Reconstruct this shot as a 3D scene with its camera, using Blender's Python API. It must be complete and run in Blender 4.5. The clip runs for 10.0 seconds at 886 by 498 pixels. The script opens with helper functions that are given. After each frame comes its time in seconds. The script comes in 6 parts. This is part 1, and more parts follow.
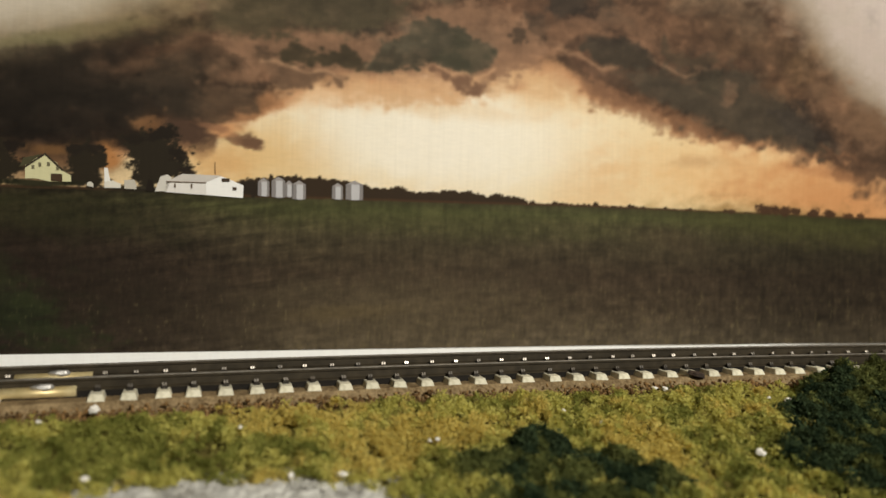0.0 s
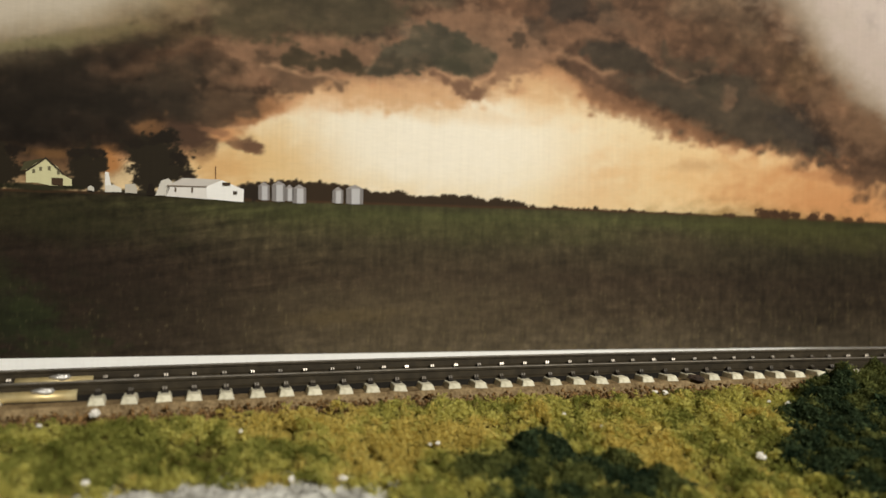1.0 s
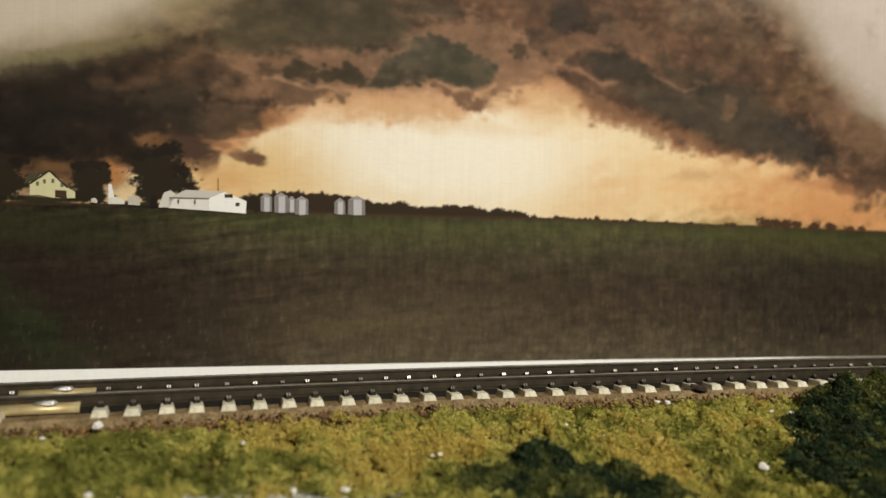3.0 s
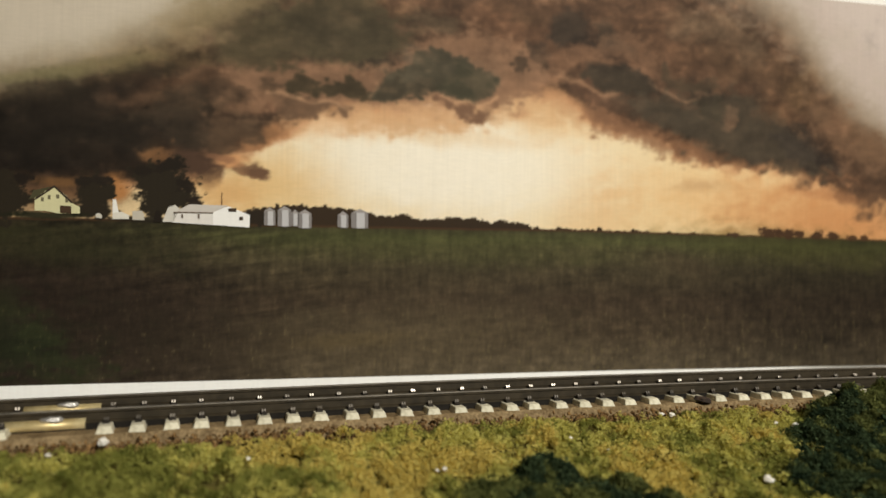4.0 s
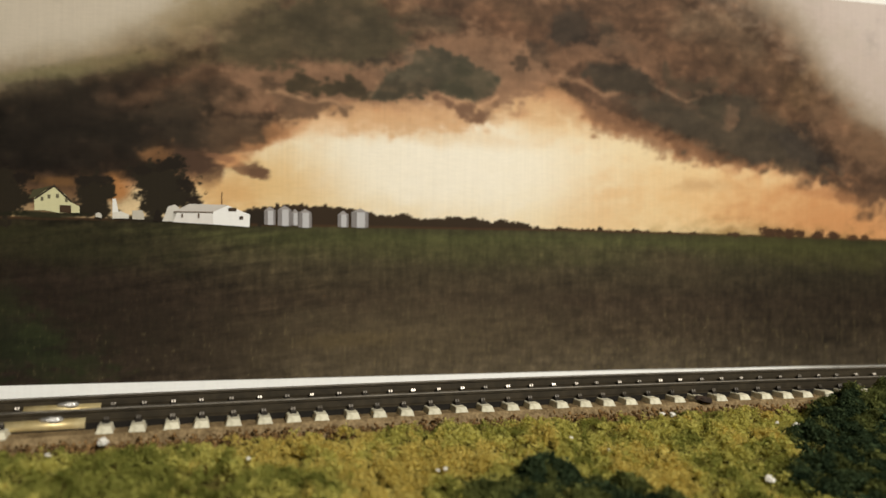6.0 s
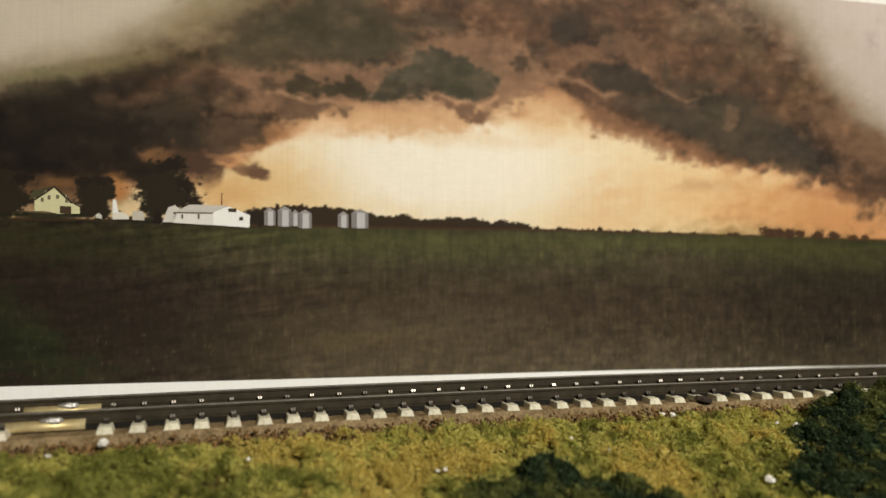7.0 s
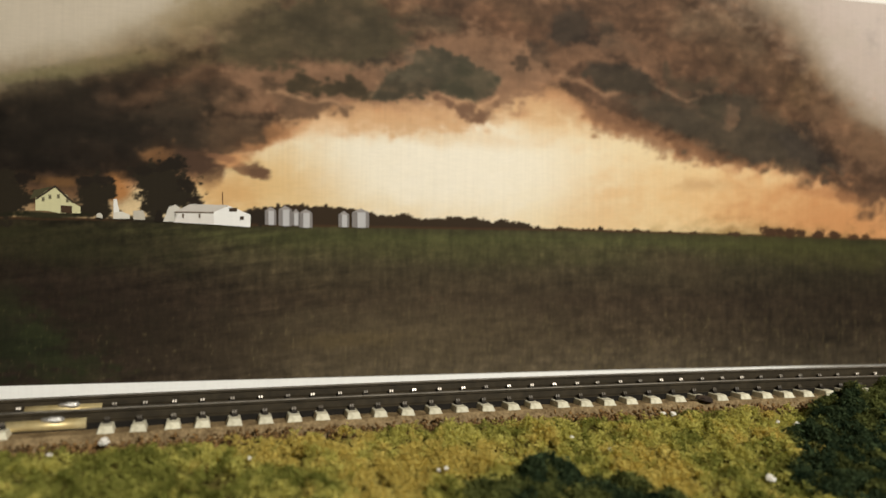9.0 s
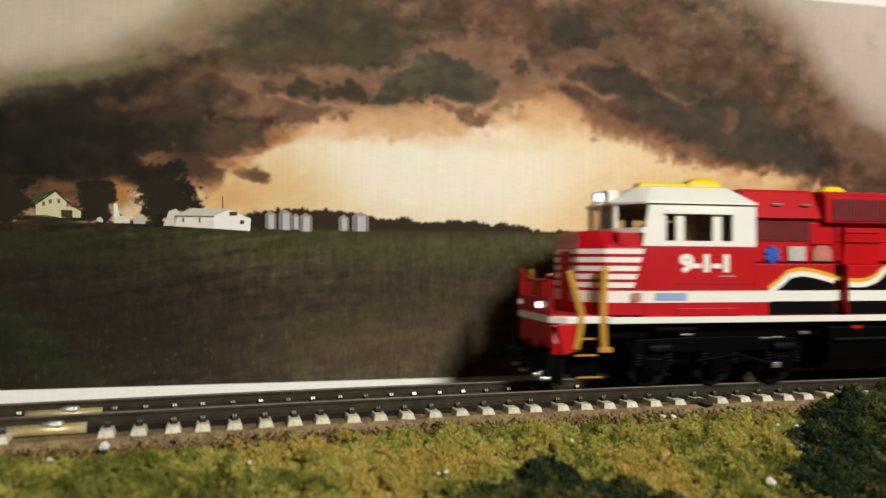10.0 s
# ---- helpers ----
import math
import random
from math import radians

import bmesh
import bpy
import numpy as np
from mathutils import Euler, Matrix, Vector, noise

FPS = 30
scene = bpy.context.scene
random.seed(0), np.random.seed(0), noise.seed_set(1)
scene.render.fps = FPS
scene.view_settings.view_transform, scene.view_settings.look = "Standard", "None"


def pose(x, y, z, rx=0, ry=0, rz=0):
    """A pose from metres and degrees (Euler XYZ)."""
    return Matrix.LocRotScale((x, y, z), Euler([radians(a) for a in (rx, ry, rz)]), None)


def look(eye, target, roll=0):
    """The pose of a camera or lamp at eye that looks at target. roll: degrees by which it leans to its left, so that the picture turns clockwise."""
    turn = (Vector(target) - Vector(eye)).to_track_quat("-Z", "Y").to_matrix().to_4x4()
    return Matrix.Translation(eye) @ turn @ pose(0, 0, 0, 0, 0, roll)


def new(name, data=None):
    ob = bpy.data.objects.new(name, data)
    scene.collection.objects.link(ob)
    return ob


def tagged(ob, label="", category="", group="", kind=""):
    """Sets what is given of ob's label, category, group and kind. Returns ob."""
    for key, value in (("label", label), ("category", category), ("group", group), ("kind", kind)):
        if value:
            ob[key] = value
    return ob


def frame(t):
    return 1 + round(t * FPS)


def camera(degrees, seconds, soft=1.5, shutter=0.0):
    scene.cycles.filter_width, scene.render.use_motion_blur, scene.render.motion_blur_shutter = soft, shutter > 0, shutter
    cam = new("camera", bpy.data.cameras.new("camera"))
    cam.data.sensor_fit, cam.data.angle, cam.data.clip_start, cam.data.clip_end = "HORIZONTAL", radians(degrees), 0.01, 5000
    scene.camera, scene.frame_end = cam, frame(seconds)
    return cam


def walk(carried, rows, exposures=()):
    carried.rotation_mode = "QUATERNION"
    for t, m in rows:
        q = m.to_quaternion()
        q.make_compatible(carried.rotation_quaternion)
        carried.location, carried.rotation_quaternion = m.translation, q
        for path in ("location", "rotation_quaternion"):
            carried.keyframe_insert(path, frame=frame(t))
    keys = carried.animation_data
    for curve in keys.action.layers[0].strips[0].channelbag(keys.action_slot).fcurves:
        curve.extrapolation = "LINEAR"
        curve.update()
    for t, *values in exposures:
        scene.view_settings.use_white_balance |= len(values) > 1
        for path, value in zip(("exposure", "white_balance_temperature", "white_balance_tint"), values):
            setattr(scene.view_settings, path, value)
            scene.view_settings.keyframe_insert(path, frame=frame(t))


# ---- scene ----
cam = camera(62, 10.0, 1.45, 0.32)
walk(cam, [
    (0, pose(-0.05569, -0.19305, 0.03301, 89.106, -1.085, -16.254)),
    (0.5, pose(-0.05541, -0.19325, 0.03347, 89.175, -1.094, -16.193)),
    (1, pose(-0.05582, -0.19328, 0.03302, 89.408, -1.070, -16.255)),
    (1.5, pose(-0.05578, -0.19335, 0.03324, 89.508, -1.112, -16.222)),
    (2, pose(-0.05566, -0.19330, 0.03309, 89.668, -1.106, -16.111)),
    (2.5, pose(-0.05568, -0.19349, 0.03304, 89.776, -1.030, -16.117)),
    (4, pose(-0.05620, -0.19444, 0.03476, 90.776, -0.488, -15.886)),
    (4.5, pose(-0.05600, -0.19430, 0.03468, 90.789, -0.463, -15.814)),
    (5, pose(-0.05609, -0.19429, 0.03442, 90.806, -0.472, -15.838)),
    (5.5, pose(-0.05636, -0.19407, 0.03460, 90.739, -0.523, -15.914)),
    (7, pose(-0.05608, -0.19420, 0.03488, 90.743, -0.426, -15.848)),
    (7.5, pose(-0.05614, -0.19441, 0.03449, 90.782, -0.433, -15.836)),
    (8, pose(-0.05616, -0.19430, 0.03481, 90.630, -0.447, -15.840)),
    (8.5, pose(-0.05627, -0.19428, 0.03455, 90.580, -0.478, -15.822)),
    (9, pose(-0.05620, -0.19422, 0.03461, 90.766, -0.420, -15.824)),
    (9.5, pose(-0.05615, -0.19455, 0.03512, 90.926, -0.355, -15.789)),
    (10, pose(-0.05614, -0.19452, 0.03483, 90.980, -0.298, -15.798)),
])
cam.data.dof.use_dof, cam.data.dof.focus_distance, cam.data.dof.aperture_fstop = True, 0.205, 11.5

# ---- light: one household lamp on the camera's side, low and a little to the right ----
world = bpy.data.worlds.new("room_air")
scene.world = world
world.use_nodes = True
world.node_tree.nodes["Background"].inputs[0].default_value = (1.0, 0.9, 0.8, 1)
world.node_tree.nodes["Background"].inputs[1].default_value = 0.0007
lamp_data = bpy.data.lights.new("table_lamp_light", "AREA")
lamp_data.shape, lamp_data.size = "DISK", 0.17
lamp_data.energy, lamp_data.color = 10.2, (1.0, 0.97, 0.87)
lamp_light = new("table_lamp_light", lamp_data)
lamp_light.matrix_world = look((0.235, -0.80, 0.50), (0.04, 0.045, 0.03))
scene.view_settings.exposure = 0.0

MM = 0.001


# ---- materials ----
def lin(r, g, b):
    """Linear colour from 0..255 picture values."""
    return tuple(((c / 255 + 0.055) / 1.055) ** 2.4 if c > 10 else c / 255 / 12.92 for c in (r, g, b))


def material(name, color, rough=0.6, metal=0.0, spec=0.5, vary=0.0, grain=0.0, scale=900.0, bump=0.0, bump_scale=2500.0,
             second=None, island=False, glow=0.0, coat=0.0):
    """Principled material: colour mottled at two scales towards 'second', fine relief, random tint per piece."""
    m = bpy.data.materials.new(name)
    m.use_nodes = True
    nt = m.node_tree
    p = nt.nodes["Principled BSDF"]
    p.inputs["Roughness"].default_value = rough
    p.inputs["Metallic"].default_value = metal
    p.inputs["Specular IOR Level"].default_value = spec
    p.inputs["Coat Weight"].default_value = coat
    if glow:
        p.inputs["Emission Color"].default_value = (*color, 1)
        p.inputs["Emission Strength"].default_value = glow
    base = nt.nodes.new("ShaderNodeRGB")
    base.outputs[0].default_value = (*color, 1)
    out = base.outputs[0]
    tc = nt.nodes.new("ShaderNodeTexCoord")
    if grain or second:
        big = nt.nodes.new("ShaderNodeTexNoise")
        big.inputs["Scale"].default_value = scale * 0.22
        big.inputs["Detail"].default_value = 4
        fine = nt.nodes.new("ShaderNodeTexNoise")
        fine.inputs["Scale"].default_value = scale
        fine.inputs["Detail"].default_value = 3
        for n in (big, fine):
            nt.links.new(tc.outputs["Object"], n.inputs["Vector"])
        add = nt.nodes.new("ShaderNodeMath")
        add.operation = "ADD"
        nt.links.new(big.outputs["Fac"], add.inputs[0])
        nt.links.new(fine.outputs["Fac"], add.inputs[1])
        ramp = nt.nodes.new("ShaderNodeMapRange")
        ramp.inputs["From Min"].default_value, ramp.inputs["From Max"].default_value = 0.75, 1.25
        nt.links.new(add.outputs[0], ramp.inputs["Value"])
        mix = nt.nodes.new("ShaderNodeMix")
        mix.data_type = "RGBA"
        tint = second or tuple(c * (1 - grain) for c in color)
        mix.inputs["B"].default_value = (*tint, 1)
        nt.links.new(ramp.outputs[0], mix.inputs["Factor"])
        nt.links.new(out, mix.inputs["A"])
        out = mix.outputs["Result"]
    if vary:
        if island:
            rnd = nt.nodes.new("ShaderNodeNewGeometry").outputs["Random Per Island"]
        else:
            rnd = nt.nodes.new("ShaderNodeObjectInfo").outputs["Random"]
        r = nt.nodes.new("ShaderNodeMapRange")
        r.inputs["To Min"].default_value, r.inputs["To Max"].default_value = 1 - vary, 1 + vary
        nt.links.new(rnd, r.inputs["Value"])
        h = nt.nodes.new("ShaderNodeHueSaturation")
        nt.links.new(r.outputs[0], h.inputs["Value"])
        nt.links.new(out, h.inputs["Color"])
        out = h.outputs[0]
    nt.links.new(out, p.inputs["Base Color"])
    if bump:
        n = nt.nodes.new("ShaderNodeTexNoise")
        n.inputs["Scale"].default_value = bump_scale
        n.inputs["Detail"].default_value = 4
        nt.links.new(tc.outputs["Object"], n.inputs["Vector"])
        b = nt.nodes.new("ShaderNodeBump")
        b.inputs["Strength"].default_value = bump
        b.inputs["Distance"].default_value = 0.0004
        nt.links.new(n.outputs["Fac"], b.inputs["Height"])
        nt.links.new(b.outputs[0], p.inputs["Normal"])
    return m


M_TIE = material("concrete_tie", lin(226, 219, 196), 0.75, vary=0.08, second=lin(192, 184, 158), scale=1200, bump=0.15)
M_RAIL = material("weathered_rail", lin(61, 53, 40), 0.55, 0.0, spec=0.2, second=lin(44, 38, 28), scale=500)
M_HEAD = material("polished_rail_head", lin(176, 168, 156), 0.42, 0.7, grain=0.45, scale=300)
M_CLIP_GLINT = material("glinting_rail_clip", lin(140, 132, 122), 0.36, 0.75, vary=0.6)
M_WEB_SHADE = material("black_web_and_shade", lin(32, 28, 23), 0.7, spec=0.15, grain=0.4, scale=600)
M_CLIP_SHADED = material("shaded_rail_clip", lin(74, 66, 55), 0.5, 0.3, vary=0.4)
M_PLATE = material("dark_rail_seat", lin(44, 39, 33), 0.6, spec=0.2, vary=0.3)
M_BRASS = material("tarnished_brass", lin(240, 222, 172), 0.45, 0.45, second=lin(196, 172, 118), scale=400)
M_SOLDER = material("solder", lin(200, 196, 190), 0.45, 0.8, bump=0.4, bump_scale=1500)
M_BED = material("ballasted_roadbed", lin(154, 132, 98), 0.95, spec=0.05, second=lin(102, 84, 60), scale=1500, bump=0.9, bump_scale=1800)
M_STONE = material("ballast_stones", lin(136, 106, 68), 0.9, spec=0.1, vary=0.5, island=True, second=lin(78, 57, 34), scale=1500, bump=0.3)
M_SOIL = material("scenery_base", lin(112, 102, 52), 0.95, spec=0.05, second=lin(92, 84, 44), scale=350, bump=0.8, bump_scale=900)
M_PLASTER = material("grey_plaster_rock", lin(206, 203, 195), 0.9, second=lin(140, 136, 128), scale=500, bump=0.8, bump_scale=900)
M_WHITE = material("white_stone", lin(236, 230, 220), 0.8, grain=0.15, bump=0.3, bump_scale=1200)
M_WALL = material("painted_wall", lin(104, 98, 90), 0.85, grain=0.06, scale=8, bump=0.1, bump_scale=300)
M_FLOOR = material("room_floor", lin(110, 90, 70), 0.7, grain=0.3, scale=12)
M_BOARD = material("white_board", lin(238, 234, 226), 0.6, grain=0.03, scale=40)


# ---- small builders; coordinates in millimetres ----
def mesh_from(bm, name, mat):
    me = bpy.data.meshes.new(name)
    bmesh.ops.scale(bm, vec=(MM, MM, MM), verts=bm.verts)
    bm.to_mesh(me)
    bm.free()
    for m in (mat if isinstance(mat, (list, tuple)) else [mat]):
        me.materials.append(m)
    return me


def part(name, bm, mat, parent=None, label="", m=None):
    ob = new(name, mesh_from(bm, name, mat))
    if parent:
        ob.parent = parent
    if m is not None:
        ob.matrix_basis = m
    return tagged(ob, label)


def shared(name, me, parent, m):
    ob = new(name, me)
    ob.parent = parent
    ob.matrix_basis = m
    return ob


def add_box(bm, x0, x1, y0, y1, z0, z1, bevel=0.0, seg=2):
    r = bmesh.ops.create_cube(bm, size=1.0)
    vs = r["verts"]
    for v in vs:
        v.co = Vector(((x0 + x1) / 2 + v.co.x * (x1 - x0), (y0 + y1) / 2 + v.co.y * (y1 - y0), (z0 + z1) / 2 + v.co.z * (z1 - z0)))
    if bevel:
        es = list({e for v in vs for e in v.link_edges})
        bmesh.ops.bevel(bm, geom=es, offset=bevel, segments=seg, affect="EDGES", profile=0.6)
    return bm


def box(*a, **k):
    return add_box(bmesh.new(), *a, **k)


def add_prism(bm, outline, lo, hi, axis="y", bevel=0.0):
    """An outline of (a, b) pairs swept along an axis from lo to hi."""
    def place(a, b, c):
        return {"y": (a, c, b), "x": (c, a, b), "z": (a, b, c)}[axis]
    one = [bm.verts.new(place(a, b, lo)) for a, b in outline]
    two = [bm.verts.new(place(a, b, hi)) for a, b in outline]
    n = len(outline)
    faces = [bm.faces.new(one), bm.faces.new(two[::-1])]
    for i in range(n):
        faces.append(bm.faces.new((one[i], two[i], two[(i + 1) % n], one[(i + 1) % n])))
    bmesh.ops.recalc_face_normals(bm, faces=faces)
    if bevel:
        es = list({e for f in faces for e in f.edges})
        bmesh.ops.bevel(bm, geom=es, offset=bevel, segments=2, affect="EDGES", profile=0.6)
    return bm


def prism(*a, **k):
    return add_prism(bmesh.new(), *a, **k)


def add_tube(bm, points, r, sides=8):
    """A round bar along a line of points."""
    pts = [Vector(p) for p in points]
    rings = []
    for i, p in enumerate(pts):
        d = (pts[min(i + 1, len(pts) - 1)] - pts[max(i - 1, 0)]).normalized()
        a = d.orthogonal().normalized()
        b = d.cross(a)
        if rings:
            ref = rings[-1][0].co - pts[i - 1]
            a = (ref - d * ref.dot(d)).normalized()
            b = d.cross(a)
        rings.append([bm.verts.new(p + r * (math.cos(2 * math.pi * k / sides) * a + math.sin(2 * math.pi * k / sides) * b)) for k in range(sides)])
    for p, q in zip(rings, rings[1:]):
        for k in range(sides):
            bm.faces.new((p[k], p[(k + 1) % sides], q[(k + 1) % sides], q[k]))
    bm.faces.new(rings[0][::-1])
    bm.faces.new(rings[-1])
    return bm


def add_disc(bm, x, y0, y1, z, r, sides=24, axis="y"):
    pts = [(x + r * math.cos(2 * math.pi * k / sides), z + r * math.sin(2 * math.pi * k / sides)) for k in range(sides)]
    return add_prism(bm, pts, y0, y1, axis)


def thing(name, label, category, group="", kind=""):
    return tagged(new(name), label, category, group, kind)


# ---- the track's line: a wide curve, then straight towards the right ----
BEND = -0.000257
X_STRAIGHT = 240.0


def track_y(x):
    if x <= X_STRAIGHT:
        return BEND * x * x
    return BEND * X_STRAIGHT ** 2 + 2 * BEND * X_STRAIGHT * (x - X_STRAIGHT)


def track_slope(x):
    return 2 * BEND * min(x, X_STRAIGHT)


def on_track(x, z=0.0):
    return pose(x * MM, track_y(x) * MM, z * MM, 0, 0, math.degrees(math.atan(track_slope(x))))


# ---- the room that closes the place ----
def slab(name, label, mat, *b):
    ob = part(name, box(*b), mat)
    return tagged(ob, label, "wall" if "wall" in name else name, kind="structure")


slab("floor", "plain brown room floor", M_FLOOR, -820, 2680, -1300, 420, -1120, -1100)
slab("ceiling", "plain painted ceiling", M_WALL, -820, 2680, -1300, 420, 1000, 1020)
slab("wall_back", "plain painted wall behind the layout", M_WALL, -820, 2680, 400, 420, -1100, 1000)
slab("wall_front", "plain painted wall", M_WALL, -820, 2680, -1300, -1280, -1100, 1000)
slab("wall_left", "plain painted wall", M_WALL, -820, -800, -1280, 400, -1100, 1000)
slab("wall_right", "plain painted wall", M_WALL, 2660, 2680, -1280, 400, -1100, 1000)
table = slab("layout_table", "plain wooden layout table under the model railway", M_FLOOR, -700, 2600, -330, 380, -60, -36)
for lx in (-640, 950, 2540):
    for ly in (-290, 340):
        part("table_leg", box(lx - 25, lx + 25, ly - 25, ly + 25, -1100, -60, bevel=3), M_FLOOR, table)


# ---- the photographic backdrop: a printed sheet on a board behind the track ----
PRINT_SLOPE = -0.0639
PRINT_Y = 45.44
PRINT_BOTTOM, PRINT_TOP = -4.2, 135.0


def lattice_noise(x, y, seed):
    """Smooth value noise on numpy arrays, 0..1."""
    rng = np.random.RandomState(seed)
    table_ = rng.rand(256, 256)
    xi, yi = np.floor(x).astype(int), np.floor(y).astype(int)
    fx, fy = x - xi, y - yi
    fx, fy = fx * fx * (3 - 2 * fx), fy * fy * (3 - 2 * fy)
    a, b = table_[yi % 256, xi % 256], table_[yi % 256, (xi + 1) % 256]
    c, d = table_[(yi + 1) % 256, xi % 256], table_[(yi + 1) % 256, (xi + 1) % 256]
    return (a * (1 - fx) + b * fx) * (1 - fy) + (c * (1 - fx) + d * fx) * fy


def layered(x, y, seed, octaves=5, gain=0.55):
    total, amp, norm = 0.0, 1.0, 0.0
    for k in range(octaves):
        total = total + amp * (lattice_noise(x * 2 ** k, y * 2 ** k, seed + k) - 0.5)
        norm += amp
        amp *= gain
    return total / norm * 2


def steps(*spans):
    parts = [np.arange(a, b, d) for a, b, d in spans]
    return np.concatenate(parts + [np.array([spans[-1][1]])])


GS = steps((-330, -150, 6.0), (-150, 215, 0.4), (215, 420, 6.0))
GZ = steps((-14, -4.7, 2.0), (-4.7, 0, 0.3), (0, 138, 0.4))
S, Z = np.meshgrid(GS, GZ)
PICTURE = np.zeros(S.shape + (3,))
W1 = layered(S / 9, Z / 7, 11, 6, 0.68)
W2 = layered(S / 9 + 40, Z / 7 + 13, 23, 6, 0.68)
FINE = layered(S / 3.6, Z / 2.8, 37, 5, 0.7)
BILLOW = np.abs(layered(S / 12, Z / 7.0, 91, 6, 0.6)) * 3.0 - 0.5
PUFF = np.abs(layered((S + 0.3 * W1) / 10.0, (Z - 0.2 * S) / 5.5, 61, 4, 0.5)) * 2.2
LEAF = np.abs(layered(S / 4.4, Z / 3.4, 43, 4, 0.65)) * 2.2
BROAD = layered(S / 26, Z / 16, 51, 5)


def smooth(v, a, b):
    t = np.clip((v - a) / (b - a), 0, 1)
    return t * t * (3 - 2 * t)


def lay(color, alpha):
    PICTURE[:] = PICTURE + (np.array(color, float) - PICTURE) * alpha[..., None]


def blob(s, z, rs, rz, turn, color, alpha, soft, warp):
    """A soft-edged stroke of ink, its outline broken up by the noise."""
    c, n = math.cos(radians(turn)), math.sin(radians(turn))
    k = warp * min(4.0, 1.0 + 0.25 * min(rs, rz)) * 0.8
    ds, dz = S - s + k * W1, Z - z + k * W2
    u, v = (ds * c + dz * n) / rs, (-ds * n + dz * c) / rz
    d = np.sqrt(u * u + v * v) + warp * (0.24 * FINE - 0.40 * (PUFF - 0.35) - 0.16 * (LEAF - 0.35))
    if soft < 0.3:
        d = d + 0.25 * FINE - 0.5 * (LEAF - 0.4)
    lay(color, alpha * (1 - smooth(d, 1 - soft, 1 + soft)))


def nearest(outline, s, z, closed):
    """Distance from each point to a line of (s, z) corners, negative inside a closed one."""
    d2, inside = np.full(s.shape, 1e9), np.zeros(s.shape, bool)
    pairs = list(zip(outline, outline[1:] + outline[:1])) if closed else list(zip(outline, outline[1:]))
    for (a, b), (c, d) in pairs:
        es, ez = c - a, d - b
        t = np.clip(((s - a) * es + (z - b) * ez) / max(es * es + ez * ez, 1e-9), 0, 1)
        d2 = np.minimum(d2, (s - a - t * es) ** 2 + (z - b - t * ez) ** 2)
        if closed and b != d:
            inside ^= ((b > z) != (d > z)) & (s < a + (z - b) * es / ez)
    return np.where(inside, -1.0, 1.0) * np.sqrt(d2)


def mass(outline, color, alpha, soft, warp):
    """A bank of cloud inside an outline, its edge rolled into small puffs."""
    d = nearest(outline, S + warp * (1.5 * W1 + 0.7 * FINE), Z + warp * (1.3 * W2 - 0.6 * FINE), True)
    d = d - warp * (2.0 * (LEAF - 0.35) + 1.0 * (PUFF - 0.35))
    fold = 1 - 0.42 * smooth(BILLOW + 0.5 * W2, -0.1, 0.9)
    lay(color, alpha * fold * (1 - smooth(d, -soft, soft)))
    lay([0.8 * c for c in color], alpha * 0.6 * smooth(W1 + 0.6 * FINE, 0.1, 0.7) * (1 - smooth(d, -2.2 * soft, 0)))


def curl(line, width, color, alpha):
    """A bright rim that follows the fold of a cloud."""
    d = nearest(line, S + 1.2 * W1 + 0.6 * FINE, Z + 1.4 * W2 + 0.6 * FINE, False) * (1 + 0.8 * FINE)
    lay(color, 0.75 * alpha * (1 - 0.7 * smooth(W2 + FINE, -0.2, 0.6)) * (1 - smooth(d, 0.1 * width, 1.3 * width)))


def paint_puffs():
    """Light and shade of the small puffs that lie over all the banks."""
    inside = smooth(Z - height(OPENING, S) + 2.0 * W2, 0.0, 6.0)
    far = 1 - 0.95 * np.maximum(smooth(Z - height(PALE_LEFT, S), -14, 4), smooth(Z - height(PALE_RIGHT, S), -14, 4))
    rim = layered((S + 1.5 * W2) / 6.5, (Z - 0.15 * S + 1.5 * W1) / 3.6, 211, 5, 0.6)
    PICTURE[:] *= (1 + inside * far * (0.13 * np.clip(BILLOW, -0.6, 0.9) + 0.16 * rim + 0.08 * FINE))[..., None]


def soften(reach):
    """The print's own softness in the sky."""
    sky = smooth(Z - height(HORIZON, S), 6.0, 12.0)[..., None]
    out = PICTURE.copy()
    for _ in range(reach):
        p = np.pad(out, ((1, 1), (1, 1), (0, 0)), mode="edge")
        out = (p[1:-1, 1:-1] * 2 + p[:-2, 1:-1] + p[2:, 1:-1] + p[1:-1, :-2] + p[1:-1, 2:]) / 6
    PICTURE[:] = PICTURE + (out - PICTURE) * sky


def height(line, s):
    pts = np.array(line)
    return np.interp(s, pts[:, 0], pts[:, 1])


def paint_sky():
    r = np.sqrt(((S - 10) / 95) ** 2 + ((Z - 68) / 34) ** 2)
    PICTURE[:] = np.array((240, 228, 206.0))
    lay((230, 204, 160), smooth(r, 0.25, 1.05))
    lay((210, 162, 114), smooth(r, 1.0, 1.8) * 0.8)


def paint_cloud():
    edge = height(OPENING, S + 1.2 * W1)
    d = Z - edge + 2.0 * W2 + 0.9 * FINE + 2.2 * (PUFF - 0.35) + 1.2 * (LEAF - 0.35)
    lay((186, 132, 92), smooth(d, -3.5, 1.5) * 0.85)
    lay((108, 80, 61), smooth(d, -0.5, 5.0))
    lay((82, 62, 48), smooth(BROAD + 0.4 * W1, -0.1, 0.6) * smooth(d, 1, 7) * 0.7)
    lay((128, 97, 75), smooth(-BROAD + 0.5 * FINE, 0.15, 0.8) * smooth(d, 1, 7) * 0.5)


